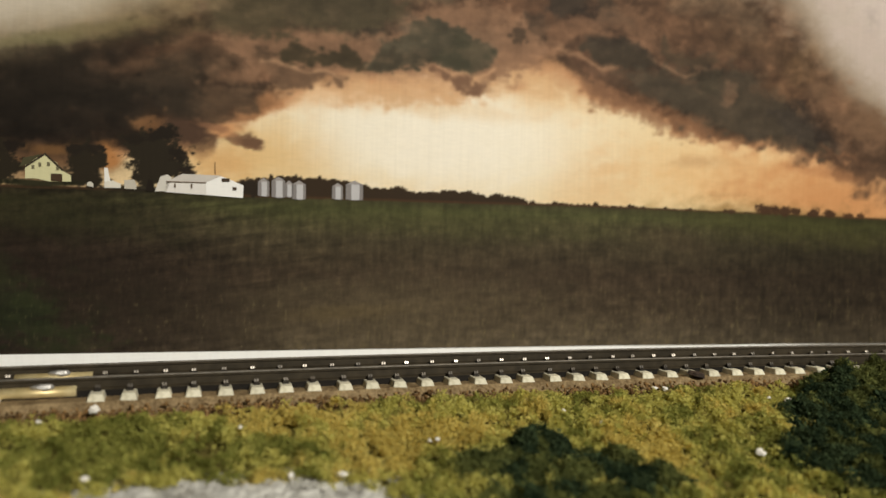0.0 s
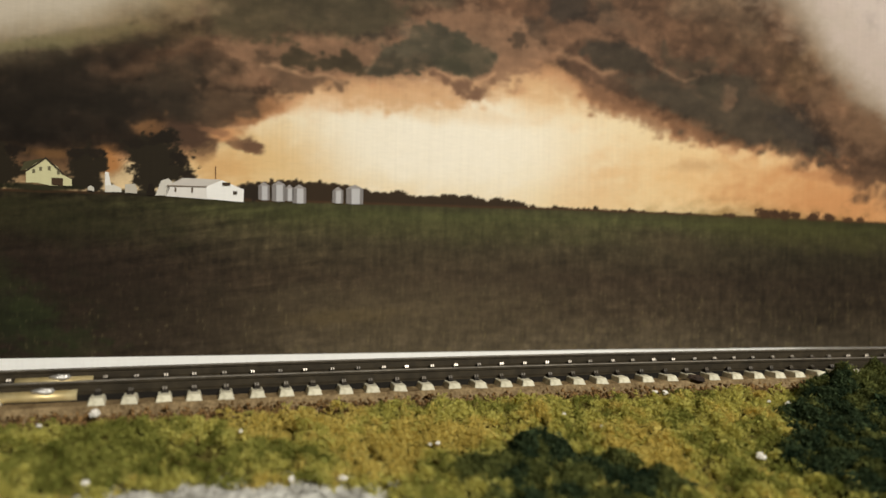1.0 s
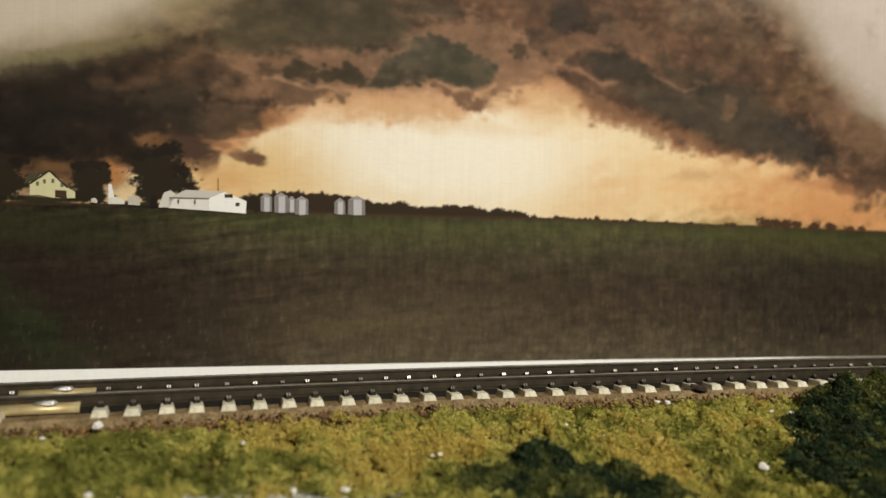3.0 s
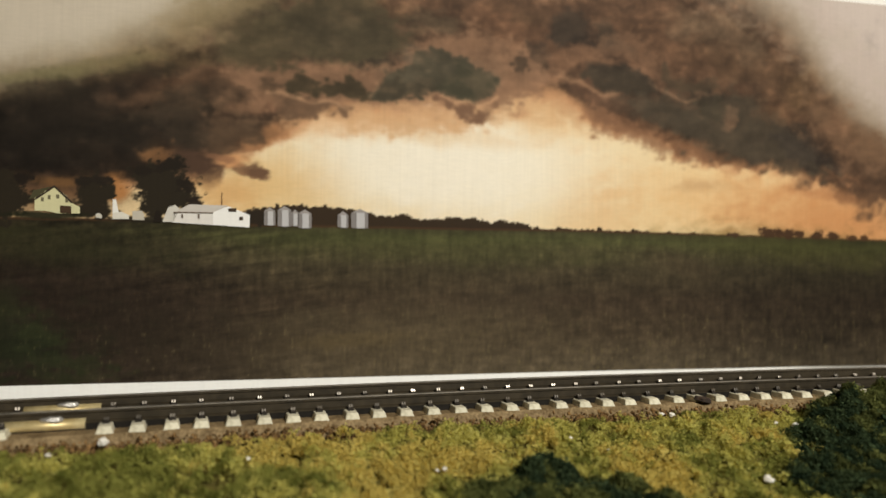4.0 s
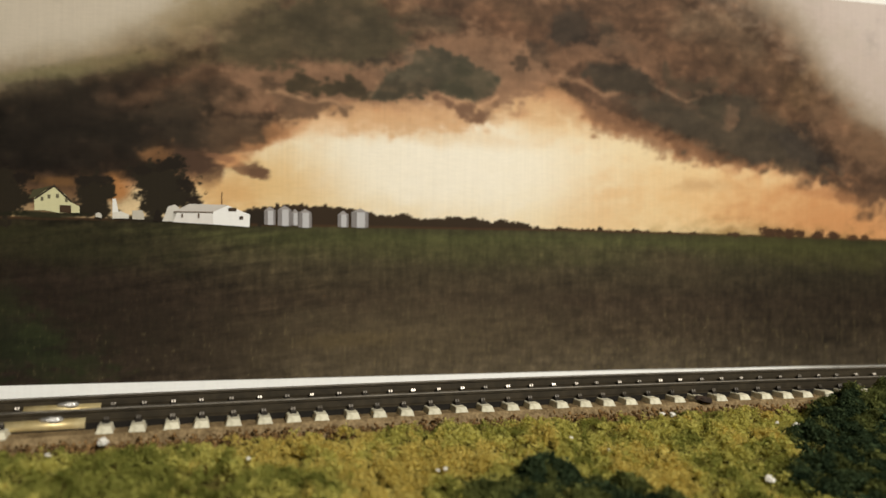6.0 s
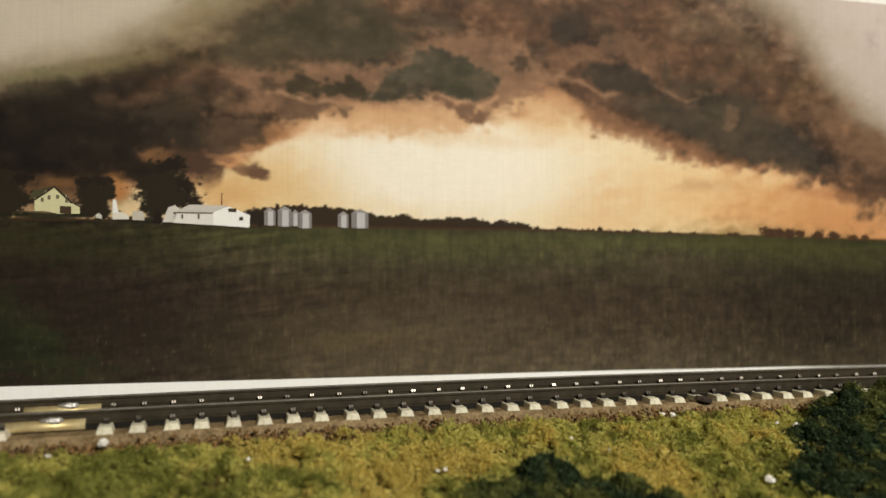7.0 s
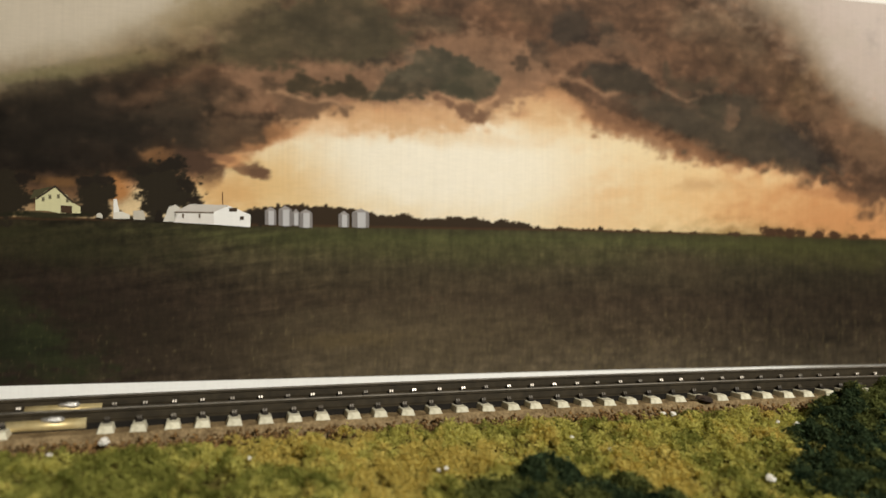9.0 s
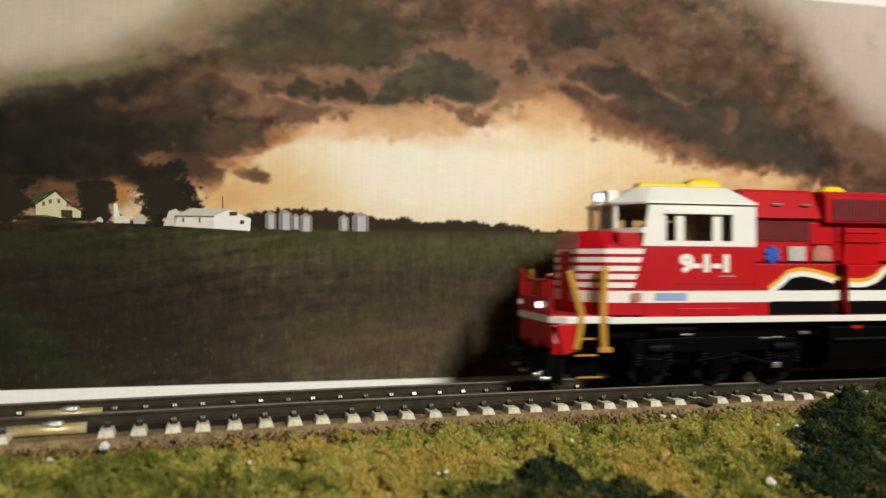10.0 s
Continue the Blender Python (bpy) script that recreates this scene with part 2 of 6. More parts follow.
def paint_pale_corners():
    for line, color in ((PALE_LEFT, (192, 180, 162)), (PALE_RIGHT, (188, 176, 164))):
        d = Z - height(line, S) + 3.0 * W1
        side = smooth(d, -8, 14)
        lay((150, 134, 100) if line is PALE_LEFT else (142, 122, 98), smooth(d, -12, 4) * 0.6)
        lay(color, side)


def paint_relief():
    """Folds of the cloud: lit rims and darker hollows."""
    inside = smooth(Z - height(OPENING, S) + 2.0 * W2, 0.0, 6.0)
    fold = np.clip(BILLOW, -0.6, 1.1)
    PICTURE[:] *= (1 + inside * (0.20 * fold + 0.20 * W1 + 0.10 * FINE))[..., None]
    lay((54, 44, 36), inside * smooth(-fold + 0.5 * W2, 0.2, 0.8) * 0.4)
    lay((136, 102, 80), inside * smooth(fold + 0.6 * W1, 0.7, 1.4) * 0.3)


def shear(reach, seed, size):
    """Tear the painted cloud along a noise field, so that its edges fray."""
    ds = reach * layered(S / size, Z / (size * 0.75), seed, 5, 0.62)
    dz = reach * layered(S / size + 31, Z / (size * 0.75) + 17, seed + 9, 5, 0.62)
    hold = 0.25 + 0.75 * smooth(Z - height(OPENING, S), -7.0, 5.0)
    ds, dz = ds * hold, dz * hold
    cs = np.interp(S + ds, GS, np.arange(len(GS)))
    cz = np.interp(Z + dz, GZ, np.arange(len(GZ)))
    i0, j0 = np.minimum(cz.astype(int), len(GZ) - 2), np.minimum(cs.astype(int), len(GS) - 2)
    fz, fs = (cz - i0)[..., None], (cs - j0)[..., None]
    near_row = PICTURE[i0, j0] * (1 - fs) + PICTURE[i0, j0 + 1] * fs
    next_row = PICTURE[i0 + 1, j0] * (1 - fs) + PICTURE[i0 + 1, j0 + 1] * fs
    PICTURE[:] = near_row * (1 - fz) + next_row * fz


def paint_grain():
    """Small puffs over the whole cloud."""
    inside = smooth(Z - height(OPENING, S) + 2.0 * W2, 0.0, 4.0)
    PICTURE[:] *= (1 + inside * (0.16 * (PUFF - 0.35) + 0.05 * FINE))[..., None]
    PICTURE[:] *= 1 - 0.06 * inside[..., None]


def paint_frayed():
    shear(5.5, 131, 11.0)
    shear(2.3, 171, 3.8)
    inside = smooth(Z - height(OPENING, S) + 2.0 * W2, 0.0, 4.0)
    PICTURE[:] *= (1 + inside * (0.10 * (LEAF - 0.35) + 0.06 * FINE - 0.08))[..., None]


def paint_field():
    h = height(HORIZON, S) + 0.25 * FINE
    w = height(WOODS, S) + 1.6 * FINE + 0.5 * W1 + 0.9 * (layered(S / 1.1, Z * 0, 63, 3) + 0.2)
    inside = (S > WOODS[0][0]) & (S < WOODS[-1][0])
    lay((54, 42, 30), np.where(inside, 1 - smooth(Z - w, -0.25, 0.25), 0.0))
    lay((70, 50, 34), 1 - smooth(Z - h - 0.7, -0.3, 0.3))
    depth = np.clip(h - Z, 0, 60)
    field = np.zeros_like(PICTURE)
    ramp = ((0, (62, 59, 38)), (3, (76, 75, 46)), (7, (74, 68, 46)), (13, (66, 58, 42)), (24, (62, 51, 39)), (36, (70, 59, 45)), (48, (90, 79, 62)))
    for k in range(3):
        field[..., k] = np.interp(depth, [d for d, _ in ramp], [c[k] for _, c in ramp])
    left = smooth(-S, 30, 120)[..., None]
    field *= 1 - np.array((0.40, 0.45, 0.40)) * left
    field *= 1 - 0.27 * smooth(S, 80, 170)[..., None]
    rows_ = layered(S / 14, Z / 1.4, 71, 4)
    tips = layered(S / 0.9, Z / 3.0, 83, 3)
    thread = layered(S / 1.3, Z / 9.0, 97, 3)
    furrow = layered((S + 2.4 * Z) / 30, (Z - 0.16 * S) / 1.5, 99, 3)
    field *= (1 + 0.08 * rows_ + 0.21 * FINE + 0.14 * thread + 0.30 * furrow * smooth(-S, -20, 60) + 0.24 * (LEAF - 0.35) * smooth(-S, 20, 90))[..., None]
    keep = 1 - smooth(Z - h, -0.25, 0.25)
    PICTURE[:] = PICTURE + (field - PICTURE) * keep[..., None]
    lay((112, 100, 66), smooth(tips, 0.25, 0.8) * smooth(depth, 12, 40) * keep * 0.45)


def paint_stubble():
    """Short stalks and clods over the whole field, coarser towards the viewer."""
    depth = np.clip(height(HORIZON, S) - Z, 0, 60)
    keep = smooth(depth, 0.5, 6.0)
    stalk = layered(S / 0.8, Z / 2.6, 251, 3)
    clod = layered((S + 1.2 * Z) / 5.0, (Z - 0.1 * S) / 1.6, 257, 4, 0.6)
    PICTURE[:] *= (1 + keep * (0.08 * FINE + 0.09 * stalk + 0.11 * clod))[..., None]
    lay((124, 112, 76), smooth(stalk + 0.4 * clod, 0.45, 0.9) * smooth(depth, 14, 40) * 0.3)


FLAT_PRINTS = []


def printed(name, label, color, outline, proud):
    FLAT_PRINTS.append((name, label, color, outline, proud))


# the printed storm picture: a bright opening under an arch of cloud
OPENING = [(-167.4, 42.6), (-132.7, 49.5), (-114.5, 52.9), (-100.3, 54.4), (-93.9, 56.7), (-86.6, 56.9), (-70.8, 56.0), (-63.7, 59.0), (-61.5, 65.5), (-52.0, 67.7), (-46.8, 71.2), (-38.9, 76.8), (-30.8, 81.1), (-19.9, 84.2), (-4.9, 86.7), (12.5, 88.4), (24.3, 88.4), (31.3, 89.6), (35.4, 91.4), (45.6, 91.1), (57.1, 89.8), (67.8, 84.3), (83.0, 78.0), (96.3, 73.8), (109.9, 71.4), (128.5, 68.8), (142.8, 68.2), (157.5, 65.0), (167.4, 58.8), (177.5, 57.4), (195.5, 60.0), (278.4, 64.5)]
PALE_LEFT = [(-208.0, 52.7), (-167.9, 70.1), (-124.2, 87.3), (-115.0, 89.9), (-102.4, 92.4), (-92.8, 97.0), (-81.4, 103.6), (-71.5, 109.7), (-59.6, 115.5), (-49.2, 122.7), (-24.1, 141.7)]
PALE_RIGHT = [(98.2, 154.2), (121.3, 137.7), (135.5, 130.4), (147.6, 120.7), (157.4, 109.5), (166.9, 97.8), (177.5, 89.0), (190.3, 81.9), (208.6, 71.5), (278.3, 45.8)]
HORIZON = [(-167.5, 45.8), (-123.6, 45.5), (-101.8, 45.6), (-77.4, 45.4), (-51.8, 44.6), (-23.1, 44.7), (14.8, 44.6), (55.3, 44.7), (98.7, 44.2), (145.3, 43.6), (187.2, 42.9), (278.3, 42.0)]
WOODS = [(-55.3, 47.4), (-50.8, 49.7), (-44.8, 50.5), (-37.7, 51.4), (-33.2, 51.2), (-23.2, 50.7), (-15.8, 50.5), (-13.6, 49.9), (-8.3, 48.7), (-2.6, 49.0), (5.0, 48.1), (14.7, 48.6), (24.6, 48.1), (32.6, 47.8), (39.8, 47.0), (43.9, 45.7), (55.3, 45.3), (76.6, 45.1), (98.7, 44.6), (121.6, 44.5)]
paint_sky()
blob(-44.9, 57.4, 19.4, 10.6, 0, (218, 178, 120), 0.75, 0.9, 1)
blob(133.3, 52.5, 52.2, 10.7, -8, (220, 172, 118), 0.6, 0.9, 1)
blob(169.9, 49.6, 35.1, 11.3, -5, (196, 138, 90), 0.9, 0.9, 1)
blob(68.0, 49.7, 12.8, 8.6, 0, (218, 172, 122), 0.4, 0.9, 1)
blob(-15.8, 49.9, 33.5, 4.1, 0, (226, 198, 150), 0.6, 0.9, 1)
blob(12.6, 66.7, 29.3, 15.6, 0, (243, 233, 216), 0.9, 0.9, 1)
blob(-19.8, 79.6, 29.6, 4.1, 4, (214, 160, 112), 0.6, 0.9, 1)
blob(44.6, 87.5, 18.6, 8.3, -10, (222, 184, 138), 0.8, 0.9, 1)
blob(107.7, 61.9, 9.1, 1.8, 0, (190, 150, 108), 0.6, 0.8, 1)
blob(10.6, 76.2, 23.4, 2.7, -3, (222, 190, 150), 0.5, 0.9, 1)
paint_cloud()
blob(-106.9, 73.7, 39.5, 11.8, 4, (40, 34, 28), 0.95, 0.6, 1)
blob(-76.1, 76.9, 23.4, 6.7, 8, (50, 42, 33), 0.85, 0.7, 1)
blob(-141.9, 66.2, 32.5, 11.8, 0, (40, 34, 28), 0.95, 0.6, 1)
blob(-92.4, 63.9, 25.9, 4.2, 0, (46, 36, 28), 0.85, 0.6, 1)
blob(-113.1, 63.1, 15.6, 3.4, 0, (38, 30, 25), 0.8, 0.7, 1)
blob(-60.9, 85.7, 18.9, 3.4, 6, (62, 50, 38), 0.7, 0.8, 1)
blob(-71.2, 90.5, 15.2, 2.4, 3, (88, 64, 48), 0.6, 0.9, 1)
blob(-79.5, 83.8, 10.0, 2.3, 12, (92, 70, 54), 0.55, 0.9, 1)
blob(-54.1, 93.3, 20.9, 2.8, 0, (100, 74, 56), 0.7, 0.9, 1)
blob(-55.7, 82.4, 8.7, 2.8, 30, (110, 80, 62), 0.6, 0.8, 1)
blob(-55.6, 76.0, 8.7, 3.5, 0, (80, 60, 46), 0.7, 0.8, 1)
blob(-79.3, 67.9, 3.7, 1.3, 0, (120, 86, 58), 0.6, 0.8, 1)
blob(-70.9, 67.0, 5.1, 2.0, 0, (88, 62, 46), 0.6, 0.8, 1)
blob(-46.9, 74.6, 8.1, 2.5, 25, (186, 132, 90), 0.65, 0.8, 1)
blob(-41.6, 83.1, 7.1, 1.8, 0, (128, 92, 70), 0.6, 0.8, 1)
blob(-111.7, 75.2, 26.6, 9.4, 2, (32, 27, 22), 0.6, 0.8, 1)
blob(-117.8, 67.2, 18.6, 6.2, 0, (32, 27, 22), 0.6, 0.8, 1)
blob(-31.1, 106.7, 32.7, 10.0, 0, (70, 60, 48), 0.9, 0.7, 1)
blob(-8.8, 104.6, 13.2, 5.7, 0, (76, 62, 48), 0.8, 0.7, 1)
blob(-54.2, 103.2, 20.9, 6.3, 8, (84, 70, 54), 0.75, 0.8, 1)
blob(-66.3, 106.0, 13.6, 5.1, 20, (112, 94, 74), 0.7, 0.9, 1)
blob(-73.0, 98.4, 20.2, 2.7, 6, (104, 84, 62), 0.7, 0.9, 1)
blob(-92.8, 94.1, 21.1, 2.3, 9, (98, 80, 56), 0.8, 0.9, 1)
blob(-115.0, 87.8, 18.7, 2.2, 6, (88, 74, 54), 0.7, 0.9, 1)
blob(-5.2, 117.1, 11.4, 2.7, -10, (108, 82, 60), 0.7, 0.8, 1)
blob(8.3, 114.7, 8.9, 3.3, -5, (66, 54, 42), 0.85, 0.6, 1)
blob(-20.0, 96.3, 22.2, 3.0, 0, (114, 84, 64), 0.7, 0.8, 1)
blob(10.3, 107.8, 13.7, 2.3, 0, (122, 90, 68), 0.7, 0.8, 1)
blob(-5.0, 100.1, 7.6, 1.9, 30, (130, 98, 76), 0.6, 0.8, 1)
paint_relief()
blob(-6.9, 100.3, 11.4, 2.3, 25, (146, 110, 86), 0.75, 0.7, 1)
blob(10.3, 106.4, 15.6, 2.0, -2, (138, 104, 80), 0.75, 0.7, 1)
blob(28.2, 101.9, 5.2, 4.8, -30, (146, 110, 86), 0.7, 0.7, 1)
blob(-16.2, 93.7, 11.2, 1.5, 4, (138, 102, 78), 0.7, 0.7, 1)
blob(-38.2, 94.6, 16.1, 1.6, 0, (112, 84, 64), 0.6, 0.8, 1)
blob(7.5, 96.5, 15.5, 8.5, 0, (70, 64, 54), 0.97, 0.35, 1)
blob(22.3, 96.4, 8.8, 6.8, -10, (72, 66, 55), 0.97, 0.35, 1)
blob(-4.9, 92.5, 11.4, 4.2, 12, (72, 62, 50), 0.95, 0.4, 1)
blob(2.6, 100.2, 7.7, 4.2, 20, (74, 68, 58), 0.9, 0.4, 1)
blob(24.3, 91.3, 6.0, 2.4, 10, (66, 58, 48), 0.9, 0.4, 1)
blob(-16.2, 89.1, 9.3, 2.6, 0, (76, 60, 46), 0.95, 0.4, 1)
blob(-30.9, 90.6, 16.3, 2.5, -2, (64, 52, 38), 0.9, 0.5, 1)
blob(-34.5, 84.2, 10.8, 2.3, -8, (84, 64, 48), 0.9, 0.4, 1)
blob(-25.4, 83.6, 4.0, 1.1, -20, (84, 62, 46), 0.9, 0.4, 1)
blob(-41.7, 87.6, 10.7, 1.8, 0, (72, 56, 42), 0.8, 0.6, 1)
blob(11.5, 88.9, 6.6, 1.0, -14, (74, 58, 46), 0.9, 0.4, 1)
blob(-4.8, 82.2, 24.7, 2.3, -2, (206, 156, 112), 0.55, 0.8, 1)
blob(-12.4, 85.2, 13.1, 1.5, 0, (176, 128, 92), 0.6, 0.8, 1)
blob(34.2, 112.4, 18.3, 10.2, 0, (120, 86, 64), 0.8, 0.8, 1)
blob(26.2, 107.0, 6.8, 3.2, 0, (104, 78, 58), 0.8, 0.6, 1)
blob(37.9, 101.9, 2.2, 3.7, -10, (78, 60, 48), 0.9, 0.4, 1)
blob(42.8, 107.5, 2.7, 4.1, 10, (72, 56, 44), 0.9, 0.4, 1)
blob(46.6, 104.4, 3.3, 2.5, 0, (90, 70, 54), 0.8, 0.5, 1)
blob(46.6, 98.5, 5.4, 3.7, -10, (140, 106, 82), 0.7, 0.7, 1)
blob(37.4, 95.0, 12.2, 5.3, 0, (164, 122, 92), 0.75, 0.9, 1)
blob(40.5, 88.3, 12.3, 4.5, 0, (206, 162, 120), 0.7, 0.9, 1)
blob(55.0, 89.1, 10.5, 3.8, -30, (184, 136, 98), 0.6, 0.8, 1)
blob(42.3, 120.9, 10.3, 3.3, 0, (92, 70, 52), 0.7, 0.7, 1)
blob(74.2, 93.1, 17.3, 5.6, -22, (128, 92, 70), 0.6, 0.8, 1)
blob(105.2, 107.2, 29.6, 6.8, -18, (96, 70, 53), 0.6, 0.9, 1)
blob(57.0, 116.1, 6.3, 5.5, 0, (60, 48, 40), 0.95, 0.5, 1)
blob(65.5, 112.7, 9.8, 5.1, -15, (60, 48, 40), 0.95, 0.5, 1)
blob(73.0, 109.2, 10.8, 3.0, -30, (80, 60, 47), 0.8, 0.5, 1)
blob(93.9, 114.7, 24.6, 11.2, -15, (104, 76, 57), 0.8, 0.8, 1)
blob(67.7, 104.4, 15.0, 2.6, -12, (124, 92, 70), 0.7, 0.7, 1)
blob(74.2, 100.0, 10.8, 3.5, -6, (66, 56, 46), 0.95, 0.4, 1)
blob(85.1, 97.4, 7.9, 2.6, -20, (66, 56, 46), 0.9, 0.4, 1)
blob(69.9, 93.9, 10.8, 2.6, -10, (120, 86, 66), 0.8, 0.6, 1)
blob(80.7, 103.6, 13.1, 1.3, -18, (132, 98, 76), 0.4, 0.7, 1)
blob(91.8, 92.4, 9.8, 1.1, -32, (134, 100, 78), 0.4, 0.7, 1)
blob(128.5, 86.6, 14.2, 1.4, -30, (104, 78, 60), 0.5, 0.7, 1)
blob(121.4, 94.7, 9.3, 1.4, -12, (100, 74, 57), 0.5, 0.7, 1)
blob(94.0, 98.3, 4.0, 5.4, 25, (74, 56, 44), 0.85, 0.45, 1)
blob(103.0, 98.8, 11.3, 2.7, -8, (70, 56, 45), 0.9, 0.45, 1)
blob(98.5, 94.4, 9.0, 1.8, -30, (118, 88, 68), 0.7, 0.5, 1)
blob(109.9, 94.0, 8.3, 3.9, 0, (66, 56, 45), 0.9, 0.45, 1)
blob(91.8, 86.9, 22.3, 5.3, -18, (84, 66, 52), 0.85, 0.6, 1)
blob(116.8, 82.9, 30.1, 7.9, -16, (70, 58, 46), 0.95, 0.5, 1)
blob(94.1, 79.9, 15.6, 3.1, -22, (120, 84, 60), 0.7, 0.6, 1)
blob(112.2, 74.8, 16.1, 2.8, -14, (110, 78, 56), 0.75, 0.6, 1)
blob(133.2, 92.1, 19.0, 7.1, -28, (92, 68, 51), 0.8, 0.7, 1)
blob(128.4, 106.6, 21.3, 9.4, -25, (100, 76, 57), 0.8, 0.8, 1)
blob(116.7, 118.4, 16.2, 6.0, -15, (104, 84, 66), 0.8, 0.8, 1)
blob(140.4, 74.5, 14.4, 4.8, -25, (64, 54, 45), 0.9, 0.5, 1)
blob(150.1, 77.6, 14.6, 5.8, -35, (62, 53, 46), 0.95, 0.45, 1)
blob(145.2, 90.6, 12.1, 2.9, -40, (104, 76, 57), 0.7, 0.7, 1)
blob(158.7, 88.1, 7.4, 8.4, -20, (84, 62, 48), 0.85, 0.6, 1)
blob(169.9, 70.2, 15.1, 10.0, -30, (78, 60, 47), 0.95, 0.5, 1)
blob(174.9, 62.7, 12.6, 5.1, -10, (92, 68, 52), 0.9, 0.5, 1)
blob(185.1, 72.9, 18.0, 10.3, -20, (98, 72, 55), 0.85, 0.6, 1)
blob(206.0, 64.7, 31.8, 15.9, -20, (84, 64, 50), 0.9, 0.6, 1)
blob(152.5, 99.6, 8.3, 8.3, -40, (110, 84, 60), 0.7, 0.8, 1)
blob(162.4, 60.2, 11.4, 2.0, -5, (176, 122, 82), 0.6, 0.7, 1)
paint_grain()
blob(-4.2, 94.8, 3.8, 2.3, 20, (72, 64, 53), 0.95, 0.35, 1)
blob(-0.0, 98.1, 3.4, 2.3, 20, (73, 66, 55), 0.95, 0.35, 1)
blob(4.2, 101.8, 3.3, 2.1, 10, (74, 67, 57), 0.95, 0.35, 1)
blob(9.6, 103.5, 3.5, 1.9, 0, (75, 68, 58), 0.95, 0.35, 1)
blob(15.5, 103.5, 3.3, 1.8, -5, (74, 68, 57), 0.95, 0.35, 1)
blob(21.0, 101.6, 3.2, 2.0, -20, (74, 68, 57), 0.95, 0.35, 1)
blob(25.8, 99.4, 3.0, 2.0, -25, (74, 68, 57), 0.95, 0.35, 1)
blob(28.9, 96.4, 2.6, 1.8, 0, (74, 67, 56), 0.95, 0.35, 1)
blob(23.5, 91.9, 4.0, 1.8, 15, (68, 60, 50), 0.9, 0.4, 1)
blob(17.4, 90.0, 3.2, 1.2, -5, (66, 58, 48), 0.9, 0.4, 1)
blob(-45.3, 90.9, 4.2, 1.6, 0, (68, 54, 41), 0.8, 0.4, 1)
blob(-36.3, 89.2, 4.0, 1.4, 0, (64, 52, 39), 0.85, 0.4, 1)
blob(-28.2, 91.2, 3.3, 1.5, 0, (62, 50, 38), 0.85, 0.4, 1)
blob(68.1, 100.8, 4.3, 2.1, 0, (66, 55, 45), 0.9, 0.4, 1)
blob(73.7, 102.2, 3.9, 1.9, 0, (66, 55, 45), 0.9, 0.4, 1)
blob(79.6, 99.9, 3.9, 2.0, -10, (66, 55, 45), 0.9, 0.4, 1)
blob(107.6, 97.4, 5.0, 2.5, 0, (66, 54, 44), 0.85, 0.4, 1)
blob(113.5, 93.6, 4.6, 2.8, 0, (64, 54, 44), 0.85, 0.4, 1)
blob(104.2, 85.5, 6.8, 3.6, -20, (68, 57, 46), 0.8, 0.5, 1)
blob(121.4, 88.4, 6.1, 3.7, 0, (70, 58, 47), 0.8, 0.5, 1)
blob(132.0, 82.6, 6.2, 4.3, -20, (66, 55, 45), 0.85, 0.45, 1)
blob(54.9, 113.5, 3.8, 2.9, 0, (58, 47, 39), 0.9, 0.4, 1)
blob(61.2, 117.2, 3.8, 3.0, 0, (58, 47, 39), 0.9, 0.4, 1)
blob(70.2, 113.8, 3.4, 2.6, 0, (60, 48, 40), 0.9, 0.4, 1)
blob(-4.9, 84.6, 28.5, 1.9, -2, (188, 138, 100), 0.6, 0.8, 1)
blob(-16.1, 83.3, 11.2, 1.1, -4, (206, 152, 108), 0.6, 0.7, 1)
blob(-30.9, 86.6, 10.9, 0.7, -10, (150, 112, 86), 0.7, 0.5, 1)
blob(-23.6, 84.8, 3.3, 0.7, -30, (160, 118, 90), 0.6, 0.5, 1)
blob(-43.5, 90.3, 8.9, 1.2, 6, (70, 55, 42), 0.7, 0.5, 1)
blob(-21.8, 91.9, 6.6, 1.7, 0, (66, 52, 40), 0.8, 0.4, 1)
blob(-14.3, 90.5, 5.6, 1.3, -10, (68, 55, 43), 0.8, 0.4, 1)
blob(-13.4, 93.4, 2.6, 1.5, 40, (140, 105, 82), 0.6, 0.5, 1)
blob(12.5, 87.0, 17.6, 2.0, -4, (192, 144, 108), 0.85, 0.7, 1)
blob(14.4, 88.3, 7.8, 1.0, -10, (166, 122, 92), 0.7, 0.6, 1)
blob(18.0, 86.5, 3.9, 1.2, -28, (104, 78, 61), 0.9, 0.5, 1)
blob(21.5, 85.2, 2.8, 1.2, -30, (110, 83, 64), 0.85, 0.5, 1)
blob(24.7, 83.8, 4.4, 1.4, -8, (112, 84, 65), 0.9, 0.5, 1)
blob(27.5, 85.5, 1.6, 1.8, 0, (118, 89, 69), 0.8, 0.5, 1)
blob(29.1, 88.3, 1.4, 2.4, -14, (122, 92, 71), 0.8, 0.5, 1)
blob(22.8, 81.8, 2.8, 0.8, -12, (150, 112, 84), 0.7, 0.6, 1)
blob(21.5, 87.7, 2.8, 0.8, -10, (190, 142, 106), 0.7, 0.4, 1)
blob(10.4, 100.7, 10.5, 3.9, 0, (82, 75, 64), 0.6, 0.5, 1)
blob(14.4, 93.7, 11.8, 2.7, -5, (62, 56, 47), 0.8, 0.5, 1)
blob(3.7, 93.0, 5.8, 2.3, 20, (64, 57, 47), 0.7, 0.5, 1)
blob(26.2, 98.2, 4.8, 4.0, -30, (78, 70, 58), 0.7, 0.4, 1)
blob(35.3, 100.7, 6.1, 8.1, 0, (138, 102, 78), 0.5, 0.8, 1)
blob(54.8, 119.9, 12.6, 2.1, -15, (112, 82, 62), 0.6, 0.7, 1)
